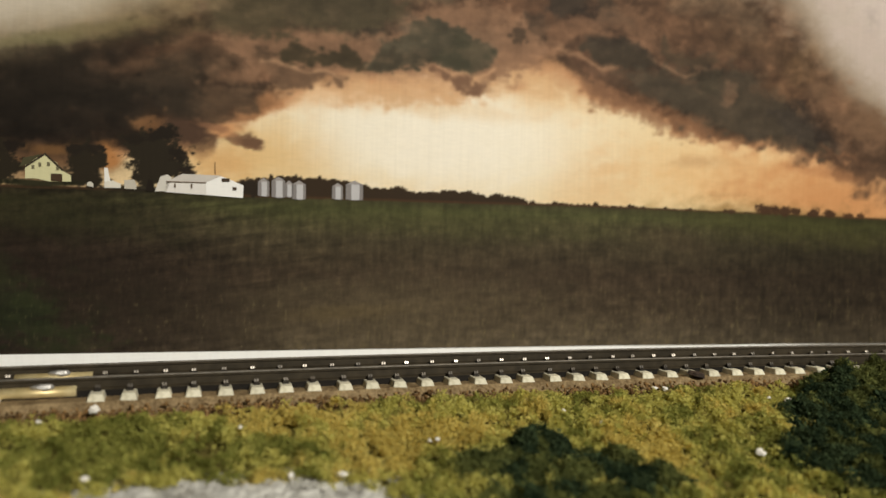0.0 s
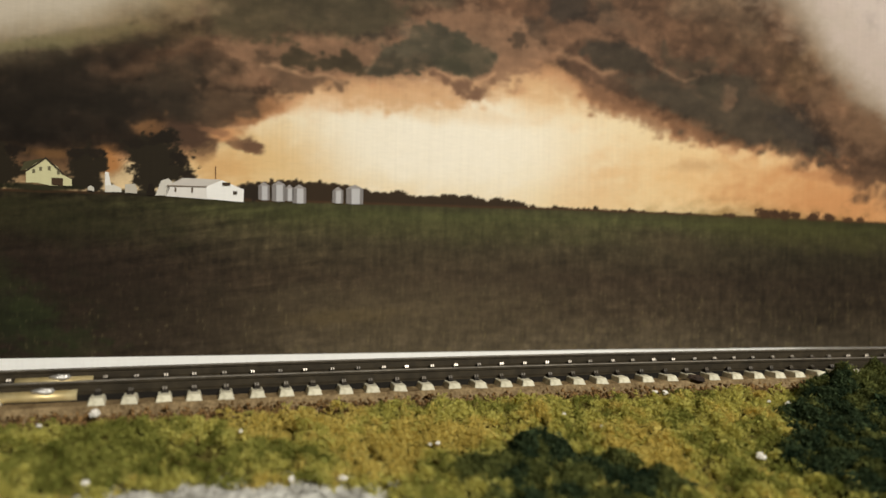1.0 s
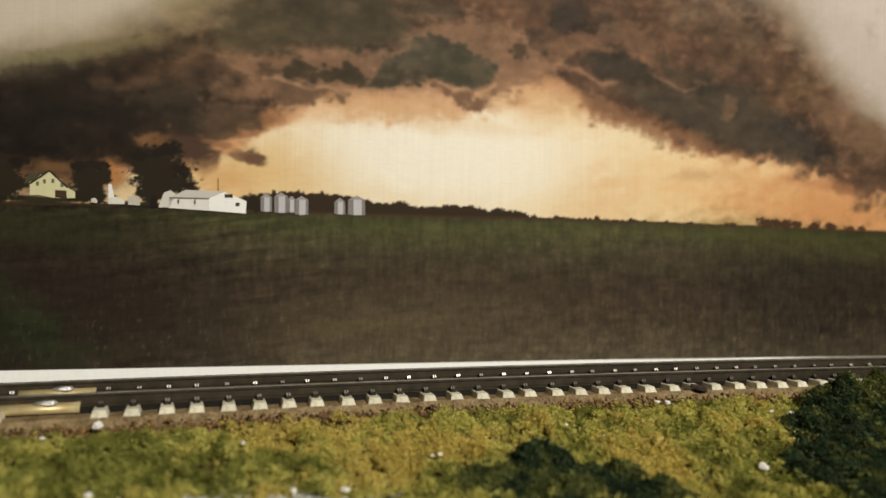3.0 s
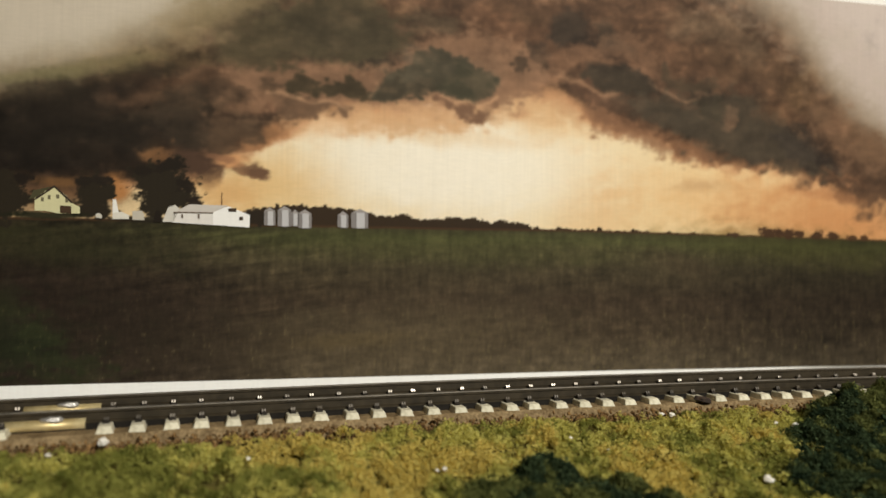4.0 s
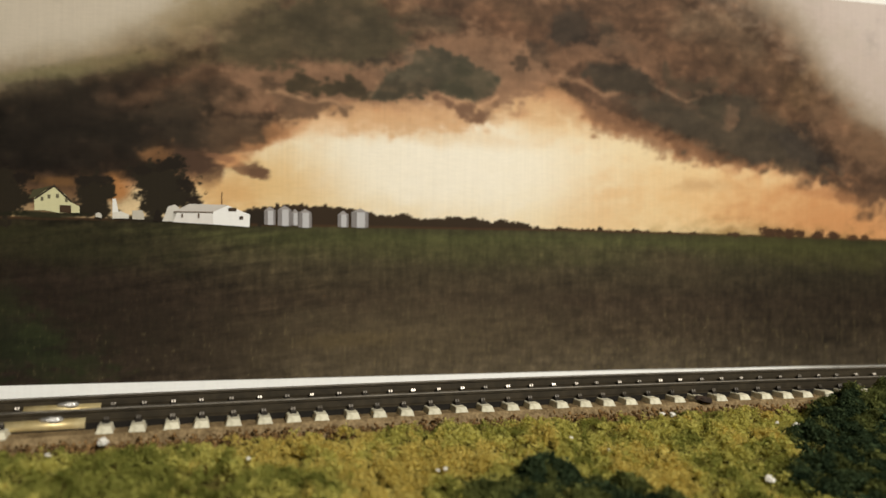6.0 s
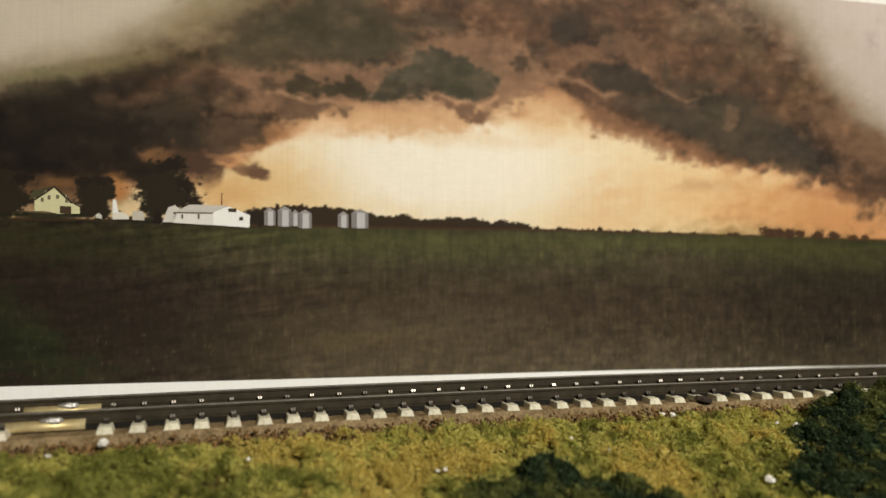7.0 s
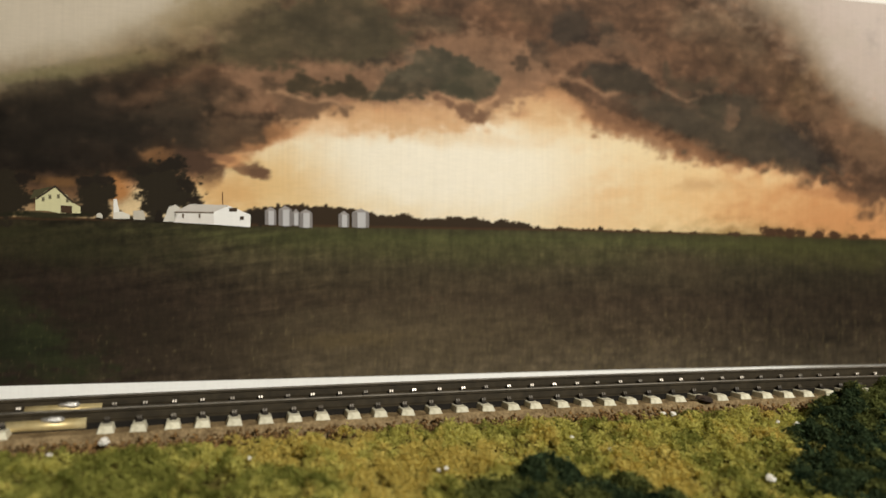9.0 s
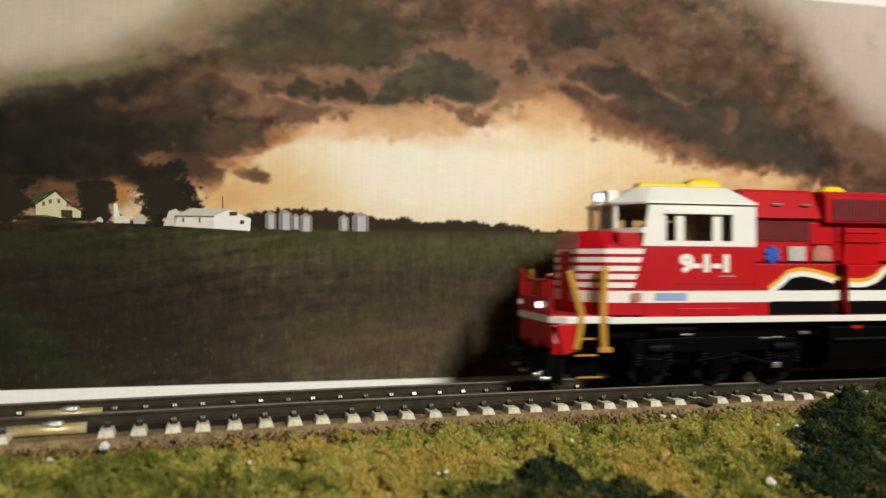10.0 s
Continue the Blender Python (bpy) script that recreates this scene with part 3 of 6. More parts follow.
blob(64.4, 107.6, 10.7, 1.3, -10, (130, 96, 74), 0.6, 0.6, 1)
blob(87.3, 102.0, 11.1, 1.5, -22, (126, 92, 70), 0.6, 0.6, 1)
blob(112.1, 101.4, 9.2, 1.2, -10, (104, 77, 59), 0.6, 0.6, 1)
blob(104.2, 89.6, 5.9, 1.1, -15, (110, 82, 63), 0.5, 0.6, 1)
blob(128.5, 95.0, 6.1, 6.1, -20, (66, 52, 42), 0.6, 0.6, 1)
blob(126.1, 98.1, 5.6, 2.4, 0, (92, 66, 50), 0.6, 0.6, 1)
blob(78.6, 84.2, 8.7, 2.2, -35, (134, 94, 68), 0.6, 0.7, 1)
blob(144.0, 83.7, 8.2, 2.9, -40, (64, 53, 45), 0.6, 0.7, 1)
blob(155.0, 72.9, 9.8, 3.4, -30, (56, 47, 41), 0.8, 0.5, 1)
blob(167.4, 77.6, 6.0, 2.5, -10, (112, 82, 62), 0.6, 0.6, 1)
blob(159.9, 67.7, 14.8, 1.5, -12, (140, 98, 70), 0.5, 0.7, 1)
blob(-38.4, 110.8, 12.6, 2.9, 0, (60, 51, 41), 0.6, 0.7, 1)
blob(-20.0, 102.8, 13.0, 1.9, -4, (60, 51, 41), 0.6, 0.7, 1)
blob(-31.0, 96.9, 10.9, 0.9, 0, (126, 94, 72), 0.5, 0.7, 1)
blob(-67.9, 94.6, 8.5, 0.8, 6, (118, 88, 68), 0.5, 0.7, 1)
blob(-86.2, 86.0, 9.9, 1.1, 10, (84, 64, 50), 0.5, 0.7, 1)
blob(-99.1, 80.1, 11.2, 1.4, 6, (58, 46, 37), 0.5, 0.8, 1)
blob(-71.1, 78.9, 8.4, 1.4, 12, (80, 61, 48), 0.5, 0.7, 1)
blob(-76.0, 70.7, 8.4, 1.2, 0, (74, 56, 44), 0.5, 0.7, 1)
blob(-102.1, 67.9, 11.1, 1.3, 0, (56, 43, 34), 0.5, 0.8, 1)
paint_frayed()
paint_pale_corners()
mass([(-124.3, 94.7), (-98.8, 103.1), (-81.6, 112.0), (-75.3, 118.5), (-124.6, 114.3)], (197, 184, 167), 0.75, 7, 1.5)
mass([(-103.3, 92.0), (-78.3, 98.6), (-75.1, 102.3), (-78.4, 108.9), (-68.8, 118.2), (-40.3, 120.6), (-48.8, 113.8), (-58.8, 108.6), (-74.3, 100.6), (-78.2, 96.5), (-92.5, 93.1)], (140, 122, 90), 0.6, 5, 2)
mass([(102.8, 132.8), (122.8, 126.4), (136.5, 121.4), (150.4, 108.0), (162.3, 99.3), (171.9, 91.5), (187.1, 83.8), (195.4, 105.5), (155.1, 137.3)], (150, 132, 114), 0.5, 7, 2)
mass([(143.4, 136.3), (155.1, 124.8), (162.3, 111.8), (174.4, 100.0), (196.6, 86.4), (196.7, 140.8)], (198, 181, 174), 0.65, 7, 1.5)
mass([(-94.7, 82.4), (-87.6, 85.3), (-81.3, 86.5), (-71.7, 90.5), (-70.1, 94.0), (-61.9, 95.4), (-56.9, 91.4), (-70.0, 87.2), (-78.1, 81.6), (-84.4, 80.4)], (100, 76, 58), 0.6, 3, 2)
mass([(-124.2, 83.3), (-114.6, 87.1), (-102.5, 87.8), (-92.4, 91.6), (-78.2, 94.8), (-75.0, 93.7), (-81.3, 88.2), (-92.4, 85.1), (-95.4, 78.2), (-81.2, 78.1), (-69.9, 77.8), (-51.7, 78.6), (-50.8, 74.3), (-61.6, 69.5), (-74.7, 69.9), (-85.8, 65.2), (-123.9, 62.1)], (40, 34, 28), 0.6, 3.5, 2)
mass([(-78.1, 82.5), (-70.1, 88.9), (-59.4, 89.5), (-53.5, 88.1), (-55.2, 86.3), (-65.1, 82.3), (-69.9, 77.8), (-51.7, 78.6), (-50.8, 74.3), (-61.6, 69.5), (-74.7, 69.9), (-81.2, 78.9)], (60, 50, 40), 0.7, 3, 2)
mass([(-62.6, 81.6), (-53.5, 85.5), (-45.1, 86.9), (-48.4, 80.5), (-57.6, 79.7)], (124, 94, 72), 0.7, 2.5, 2)
mass([(-84.2, 66.5), (-81.1, 68.7), (-76.3, 68.5), (-74.6, 65.6), (-78.6, 63.8), (-82.6, 64.5)], (150, 106, 70), 0.7, 1.5, 1.5)
mass([(-73.0, 65.7), (-63.3, 67.7), (-61.6, 64.4), (-64.0, 60.0), (-69.7, 60.7)], (66, 50, 40), 0.7, 2, 1.5)
mass([(-59.3, 95.6), (-33.9, 99.4), (-10.8, 97.8), (0.1, 104.9), (7.5, 110.0), (20.7, 112.8), (36.2, 111.1), (46.5, 106.2), (46.6, 93.8), (31.5, 86.4), (2.1, 85.8), (-17.8, 83.9), (-38.0, 80.2), (-59.2, 87.8)], (140, 106, 82), 0.88, 2.5, 2)
mass([(-44.0, 79.0), (-23.2, 83.6), (2.1, 87.2), (31.5, 87.8), (32.5, 82.7), (17.2, 78.3), (-2.4, 76.5), (-24.9, 78.2)], (206, 162, 120), 0.75, 3, 2)
mass([(-62.7, 103.2), (-59.5, 106.9), (-54.5, 110.7), (-40.1, 116.2), (-31.5, 121.4), (-12.8, 122.1), (-7.3, 113.4), (-2.7, 111.1), (2.8, 112.4), (1.9, 106.8), (-3.6, 103.7), (-18.0, 100.0), (-31.2, 98.7), (-42.5, 98.0), (-59.3, 97.8)], (80, 70, 52), 0.9, 2.6, 2)
mass([(-40.1, 112.7), (-31.4, 117.8), (-18.2, 115.3), (-7.3, 110.7), (-10.9, 105.0), (-26.9, 102.1), (-39.1, 103.9)], (66, 58, 44), 0.6, 4, 2)
mass([(1.9, 114.6), (5.6, 116.5), (11.2, 117.6), (16.9, 113.9), (16.0, 110.6), (9.4, 111.2)], (86, 70, 54), 0.85, 1.4, 1.0)
mass([(23.6, 109.3), (28.4, 111.5), (35.2, 109.2), (34.3, 106.3), (26.5, 104.3)], (104, 78, 60), 0.7, 2, 1.5)
mass([(36.3, 104.5), (38.7, 106.1), (41.2, 102.0), (39.7, 99.1), (36.8, 100.3)], (76, 60, 47), 0.9, 0.9, 1.0)
mass([(41.6, 109.6), (48.1, 111.0), (48.1, 103.4), (43.2, 104.5)], (74, 58, 46), 0.85, 1.2, 1.0)
mass([(-48.8, 92.3), (-44.6, 92.3), (-42.8, 89.8), (-47.5, 88.9)], (78, 62, 48), 0.85, 1.2, 1.0)
mass([(-64.2, 90.1), (-55.9, 89.7), (-53.0, 86.8), (-55.0, 84.1), (-64.1, 83.6)], (80, 62, 48), 0.8, 1.6, 1.5)
mass([(-64.1, 78.9), (-54.1, 78.5), (-50.3, 74.4), (-54.0, 69.8), (-64.0, 70.3)], (88, 68, 52), 0.8, 2.2, 2)
mass([(-44.9, 87.3), (-37.2, 87.3), (-31.1, 85.0), (-25.0, 85.7), (-21.0, 83.3), (-27.6, 82.9), (-31.1, 80.5), (-38.0, 79.7), (-44.0, 82.5)], (104, 80, 62), 0.85, 1.2, 1.5)
mass([(-40.3, 91.1), (-38.1, 92.7), (-34.7, 92.7), (-31.2, 90.7), (-27.7, 93.0), (-22.4, 91.5), (-19.3, 94.3), (-16.1, 92.9), (-14.5, 89.9), (-10.7, 89.2), (-12.5, 87.6), (-18.8, 87.2), (-25.0, 88.0), (-30.3, 88.1), (-37.2, 87.7)], (68, 58, 43), 0.95, 0.7, 1.0)
mass([(-13.4, 89.1), (-9.8, 93.8), (-7.1, 96.9), (-3.5, 98.4), (1.1, 101.1), (3.8, 104.2), (7.5, 105.4), (11.3, 104.5), (17.9, 103.1), (23.7, 100.4), (28.0, 98.4), (30.8, 96.2), (30.0, 93.3), (25.7, 89.6), (19.0, 88.4), (11.4, 90.4), (7.7, 91.1), (2.1, 89.9), (-3.4, 89.0), (-8.9, 87.0)], (76, 69, 55), 0.97, 0.7, 1.0)
mass([(16.0, 101.8), (23.7, 100.0), (29.5, 96.4), (25.7, 90.3), (19.0, 89.0), (11.4, 91.4), (7.7, 91.6), (11.4, 95.5), (15.1, 97.6)], (64, 60, 46), 0.75, 1.2, 1.0)
mass([(-6.2, 95.8), (0.2, 98.5), (3.9, 97.8), (2.1, 94.9), (-4.4, 93.6)], (92, 82, 66), 0.6, 1.6, 1.5)
mass([(-10.7, 93.3), (-3.5, 93.7), (7.6, 93.4), (8.6, 91.2), (-3.4, 89.3), (-9.8, 87.9)], (64, 56, 44), 0.7, 1.2, 1.0)
mass([(8.6, 89.6), (14.3, 88.5), (16.2, 86.7), (18.1, 87.7), (21.9, 86.8), (22.7, 84.5), (28.1, 86.4), (27.7, 83.4), (24.8, 81.4), (20.0, 82.6), (16.2, 84.7), (10.5, 87.9)], (116, 86, 67), 0.92, 0.6, 1.0)
mass([(29.1, 89.5), (30.8, 89.2), (30.1, 86.8), (27.8, 85.5)], (122, 91, 70), 0.85, 0.6, 1.0)
curl([(-46.6, 87.8), (-42.4, 88.2), (-37.2, 86.6), (-31.1, 85.0), (-27.2, 85.7), (-21.4, 83.9)], 0.67, (196, 154, 118), 0.8)
curl([(10.5, 89.9), (16.2, 87.5), (19.9, 88.6), (23.3, 87.1), (28.1, 89.0), (30.5, 90.8)], 0.67, (206, 160, 122), 0.85)
curl([(-13.8, 88.1), (-12.1, 90.0), (-10.7, 91.6), (-11.2, 93.2)], 0.58, (164, 126, 96), 0.7)
mass([(50.4, 119.8), (56.5, 122.2), (59.5, 121.9), (64.2, 119.9), (62.7, 114.0), (58.6, 110.8), (50.5, 109.8)], (66, 54, 44), 0.9, 1.2, 1.0)
mass([(66.7, 118.6), (70.9, 119.4), (75.1, 114.9), (80.9, 111.9), (82.5, 107.1), (77.2, 109.7), (68.8, 111.5)], (72, 58, 46), 0.9, 1.2, 1.0)
mass([(64.7, 108.3), (81.4, 105.6), (91.0, 99.3), (100.7, 99.9), (91.0, 105.2), (83.5, 115.5), (77.2, 117.0)], (126, 94, 72), 0.6, 2.5, 2)
mass([(62.8, 88.0), (77.3, 85.8), (87.9, 80.5), (105.2, 75.8), (116.2, 74.7), (111.8, 71.1), (98.7, 71.6), (87.9, 74.6), (76.3, 79.0), (65.9, 83.3)], (132, 95, 70), 0.75, 2.5, 2)
mass([(62.2, 101.9), (72.0, 102.8), (80.4, 101.8), (87.8, 99.1), (91.6, 95.9), (86.8, 95.1), (80.4, 95.9), (73.1, 94.5), (67.9, 96.2), (62.7, 99.1)], (66, 56, 45), 0.95, 0.9, 1.0)
mass([(91.5, 100.8), (93.1, 105.3), (97.5, 101.2), (104.0, 99.1), (114.5, 100.7), (116.1, 98.3), (107.3, 96.3), (100.7, 96.7), (94.2, 98.3)], (76, 62, 48), 0.92, 0.9, 1.0)
mass([(77.3, 91.7), (91.0, 94.9), (98.6, 91.8), (106.2, 91.4), (118.4, 93.7), (120.6, 97.0), (129.7, 96.5), (134.2, 91.7), (143.5, 85.0), (151.7, 78.2), (155.8, 73.2), (162.3, 68.2), (150.5, 69.4), (138.9, 71.0), (125.2, 72.0), (114.0, 74.1), (105.2, 77.8), (96.5, 82.3), (85.7, 86.2)], (74, 64, 52), 0.8, 2.4, 2)
mass([(136.6, 82.1), (143.5, 83.8), (152.8, 78.2), (157.0, 71.7), (149.3, 72.4), (141.2, 76.7)], (60, 52, 45), 0.85, 1.4, 1.2)
mass([(106.2, 93.7), (117.3, 94.8), (116.2, 86.7), (108.4, 86.4)], (66, 58, 46), 0.7, 1.5, 1.2)
mass([(119.0, 91.9), (122.0, 91.0), (122.3, 84.5), (119.5, 83.4), (117.1, 88.3)], (118, 90, 70), 0.7, 1.2, 1.0)
mass([(153.4, 94.7), (162.3, 96.2), (162.9, 90.0), (157.6, 86.1), (152.8, 90.6)], (80, 62, 48), 0.75, 1.8, 1.5)
mass([(131.9, 94.6), (142.3, 92.1), (150.5, 85.3), (152.8, 80.3), (143.5, 86.0), (136.5, 89.8)], (112, 84, 62), 0.5, 2, 1.5)
mass([(173.2, 80.1), (182.9, 83.1), (190.4, 76.5), (178.0, 75.0)], (90, 69, 53), 0.8, 2, 1.5)
curl([(87.8, 99.1), (92.6, 96.4), (97.0, 94.5), (101.8, 92.5), (106.0, 94.0)], 1.06, (152, 117, 91), 0.85)
curl([(52.6, 99.4), (59.7, 97.4), (64.8, 95.0), (69.5, 93.0), (75.7, 94.7)], 1.06, (168, 128, 98), 0.85)
curl([(116.1, 96.3), (109.5, 95.4), (106.2, 95.7)], 0.87, (128, 98, 76), 0.6)
mass([(152.8, 99.8), (167.1, 93.4), (189.1, 81.8), (189.1, 69.1), (167.1, 75.7), (155.2, 84.5)], (126, 96, 73), 0.55, 4, 2)
paint_puffs()
soften(2)
blob(-115.0, 89.2, 18.7, 1.4, 8, (118, 112, 76), 0.45, 0.9, 1)
blob(-94.4, 94.6, 14.6, 1.3, 10, (116, 106, 74), 0.4, 0.9, 1)
blob(-49.3, 61.5, 4.2, 1.9, -6, (104, 76, 58), 0.97, 0.35, 1)
blob(-54.6, 62.9, 2.8, 1.4, -30, (120, 88, 66), 0.85, 0.45, 1)
blob(-58.1, 65.1, 4.5, 1.7, 10, (206, 150, 104), 0.85, 0.6, 1)
blob(-63.2, 60.1, 3.4, 3.8, -20, (96, 70, 54), 0.95, 0.4, 1)
blob(-61.5, 66.3, 4.5, 1.0, -10, (140, 100, 74), 0.7, 0.5, 1)
blob(-68.3, 63.5, 6.1, 3.4, -20, (78, 58, 46), 0.95, 0.45, 1)
blob(-58.8, 55.2, 8.6, 4.5, 0, (214, 170, 116), 0.9, 0.8, 1)
blob(-109.8, 53.0, 20.4, 4.7, 0, (84, 62, 44), 0.75, 0.8, 1)
blob(-106.7, 57.4, 6.9, 1.3, 0, (126, 90, 56), 0.7, 0.8, 1)
blob(-90.7, 55.8, 3.9, 3.9, 0, (176, 120, 72), 0.9, 0.6, 1)
paint_field()
blob(-84.0, 7.0, 44.0, 13.0, 0, (48, 40, 31), 0.8, 0.9, 1)
blob(0.0, 9.0, 44.0, 11.0, 2, (92, 80, 60), 0.6, 0.9, 1)
blob(-118.5, 8.8, 16.9, 9.2, -10, (40, 42, 28), 0.7, 0.7, 2)
blob(-132.2, 14.8, 18.0, 12.0, 0, (40, 42, 28), 0.7, 0.7, 2)
blob(-120.1, 18.9, 7.7, 3.4, -10, (46, 50, 30), 0.7, 0.6, 2)
blob(-112.3, 11.2, 7.2, 2.5, -20, (52, 58, 34), 0.6, 0.6, 2)
blob(-118.4, 6.2, 9.2, 3.1, 0, (34, 36, 24), 0.7, 0.6, 2)
blob(-105.9, 2.6, 11.0, 2.5, -10, (48, 52, 32), 0.6, 0.6, 2)
blob(-99.5, -1.8, 9.6, 1.6, 0, (52, 54, 34), 0.5, 0.6, 2)
blob(-19.1, 8.1, 16.6, 2.2, 3, (92, 78, 54), 0.6, 0.7, 1)
blob(98.7, 33.4, 13.5, 3.6, -10, (74, 62, 46), 0.5, 0.6, 1)
blob(7.0, 38.1, 50.2, 3.9, -2, (70, 72, 40), 0.35, 0.9, 1)
blob(150.1, 39.7, 38.9, 5.4, -4, (78, 76, 40), 0.45, 0.9, 1)
blob(-108.0, 36.8, 31.4, 4.7, -3, (50, 50, 30), 0.6, 0.9, 1)
blob(-104.6, 23.1, 25.3, 7.9, -10, (46, 38, 30), 0.55, 0.9, 1)
paint_stubble()
blob(-121.4, 52.7, 5.5, 6.4, 0, (43, 37, 28), 1, 0.2, 0.5)
blob(-129.8, 54.1, 9.1, 9.1, 0, (43, 37, 28), 1, 0.2, 0.5)
blob(-97.7, 53.8, 5.1, 5.1, 0, (43, 37, 28), 1, 0.2, 0.5)
blob(-97.0, 48.7, 4.8, 2.6, 0, (43, 37, 28), 1, 0.2, 0.5)
blob(-92.9, 55.2, 1.6, 3.2, 0, (43, 37, 28), 1, 0.2, 0.5)
blob(-78.3, 56.8, 8.6, 7.0, 0, (43, 37, 28), 1, 0.2, 0.5)
blob(-82.2, 59.9, 4.6, 4.0, 0, (43, 37, 28), 1, 0.2, 0.5)
blob(-73.8, 53.1, 6.4, 4.0, 0, (43, 37, 28), 1, 0.2, 0.5)
blob(-79.9, 50.3, 4.3, 4.0, 0, (43, 37, 28), 1, 0.2, 0.5)
blob(-111.3, 47.0, 10.9, 0.9, 0, (34, 34, 22), 0.9, 0.4, 0.7)
blob(-82.3, 46.2, 9.9, 1.0, 0, (38, 34, 26), 0.9, 0.4, 0.7)
blob(-48.3, 47.4, 5.3, 2.5, 0, (44, 36, 28), 1, 0.2, 0.5)
blob(-84.2, 61.6, 2.3, 1.6, 0, (36, 30, 24), 0.95, 0.25, 0.6)
blob(-70.8, 56.7, 3.0, 2.0, -20, (36, 30, 24), 0.95, 0.25, 0.6)
blob(-68.2, 51.1, 3.0, 1.7, -10, (40, 32, 26), 0.95, 0.25, 0.6)
blob(-75.9, 63.3, 3.7, 1.7, 0, (36, 30, 24), 0.95, 0.25, 0.6)
blob(-100.7, 57.2, 2.2, 1.6, 0, (38, 32, 26), 0.95, 0.25, 0.6)
blob(-94.7, 58.1, 2.6, 1.3, 0, (38, 32, 26), 0.95, 0.25, 0.6)
blob(-117.6, 57.4, 2.2, 1.9, 0, (34, 28, 23), 0.95, 0.25, 0.6)
blob(136.2, 45.4, 3.8, 1.7, 0, (66, 46, 32), 0.95, 0.28, 0.6)
blob(140.5, 45.5, 1.9, 1.7, 0, (66, 46, 32), 0.95, 0.28, 0.6)
blob(144.8, 45.5, 2.2, 1.9, 0, (66, 46, 32), 0.95, 0.28, 0.6)
blob(149.2, 45.2, 2.2, 1.2, 0, (66, 46, 32), 0.95, 0.28, 0.6)
blob(157.5, 45.1, 3.0, 1.7, 0, (66, 46, 32), 0.95, 0.28, 0.6)
blob(163.4, 45.0, 2.5, 1.5, 0, (66, 46, 32), 0.95, 0.28, 0.6)
blob(172.4, 44.2, 2.3, 1.0, 0, (70, 48, 32), 0.9, 0.28, 0.6)
blob(178.0, 44.3, 2.0, 1.0, 0, (70, 48, 32), 0.9, 0.28, 0.6)
blob(121.6, 44.5, 1.9, 0.9, 0, (66, 48, 34), 0.9, 0.28, 0.6)
printed('printed_farmhouse', 'cream gabled farmhouse printed on the backdrop', (206, 200, 158), [(-114.09, 48.27), (-114.14, 52.02), (-112.92, 53.76), (-111.68, 54.13), (-108.72, 55.59), (-105.37, 53.10), (-103.92, 50.91), (-101.51, 49.59), (-101.49, 47.69), (-107.50, 47.56), (-111.28, 48.33)], 0.15)
printed('printed_roof', 'dark gable roof line printed on the backdrop', (60, 52, 42), [(-114.45, 51.67), (-108.73, 56.10), (-103.44, 51.09), (-103.91, 50.73), (-108.72, 55.41), (-113.82, 51.52)], 0.25)
printed('printed_roof', 'dark gable roof line printed on the backdrop', (74, 70, 50), [(-115.69, 51.64), (-114.49, 54.40), (-109.51, 55.73), (-113.52, 52.38)], 0.2)
printed('printed_door', 'dark barn door printed on the backdrop', (70, 54, 40), [(-107.07, 49.97), (-103.90, 49.87), (-103.87, 47.64), (-107.03, 47.74)], 0.25)
printed('printed_window', 'small dark window printed on the backdrop', (110, 104, 82), [(-110.49, 53.05), (-109.70, 53.07), (-109.69, 51.88), (-110.47, 51.86)], 0.25)
printed('printed_window', 'small dark window printed on the backdrop', (110, 104, 82), [(-108.14, 53.29), (-107.35, 53.31), (-107.33, 52.11), (-108.12, 52.09)], 0.25)
printed('printed_window', 'small dark window printed on the backdrop', (110, 104, 82), [(-112.35, 52.32), (-111.57, 52.34), (-111.56, 51.15), (-112.34, 51.13)], 0.25)
printed('printed_window', 'small dark window printed on the backdrop', (110, 104, 82), [(-105.60, 52.15), (-104.81, 52.17), (-104.79, 50.97), (-105.58, 50.95)], 0.25)
printed('printed_shed', 'white shed printed on the backdrop', (232, 228, 222), [(-92.15, 46.67), (-92.23, 52.24), (-91.26, 52.26), (-90.56, 48.79), (-89.88, 46.72)], 0.15)
printed('printed_shed', 'white shed printed on the backdrop', (216, 210, 198), [(-92.15, 46.15), (-92.17, 48.06), (-89.74, 48.46), (-87.44, 47.47), (-87.43, 46.24)], 0.2)
printed('printed_shed', 'white shed printed on the backdrop', (200, 194, 182), [(-96.99, 46.58), (-97.01, 47.61), (-96.05, 47.98), (-95.23, 47.30), (-95.22, 46.26)], 0.2)
printed('printed_shed', 'white shed printed on the backdrop', (190, 182, 168), [(-86.44, 46.09), (-86.48, 48.71), (-83.69, 48.95), (-83.01, 47.56), (-82.99, 45.98)], 0.2)
printed('printed_shed', 'white shed printed on the backdrop', (206, 200, 190), [(-77.69, 45.56), (-76.08, 50.17), (-74.08, 50.93), (-72.73, 49.90), (-74.35, 45.62)], 0.2)
printed('printed_trunk', 'dark tree trunk printed on the backdrop', (36, 30, 24), [(-80.34, 45.51), (-79.56, 49.04), (-78.40, 49.06), (-77.68, 45.38)], 0.25)
printed('printed_barn', 'long white barn printed on the backdrop', (222, 216, 210), [(-74.39, 48.80), (-62.71, 49.06), (-58.09, 50.95), (-51.29, 48.22), (-51.42, 44.25), (-58.71, 44.66), (-74.68, 45.44)], 0.2)
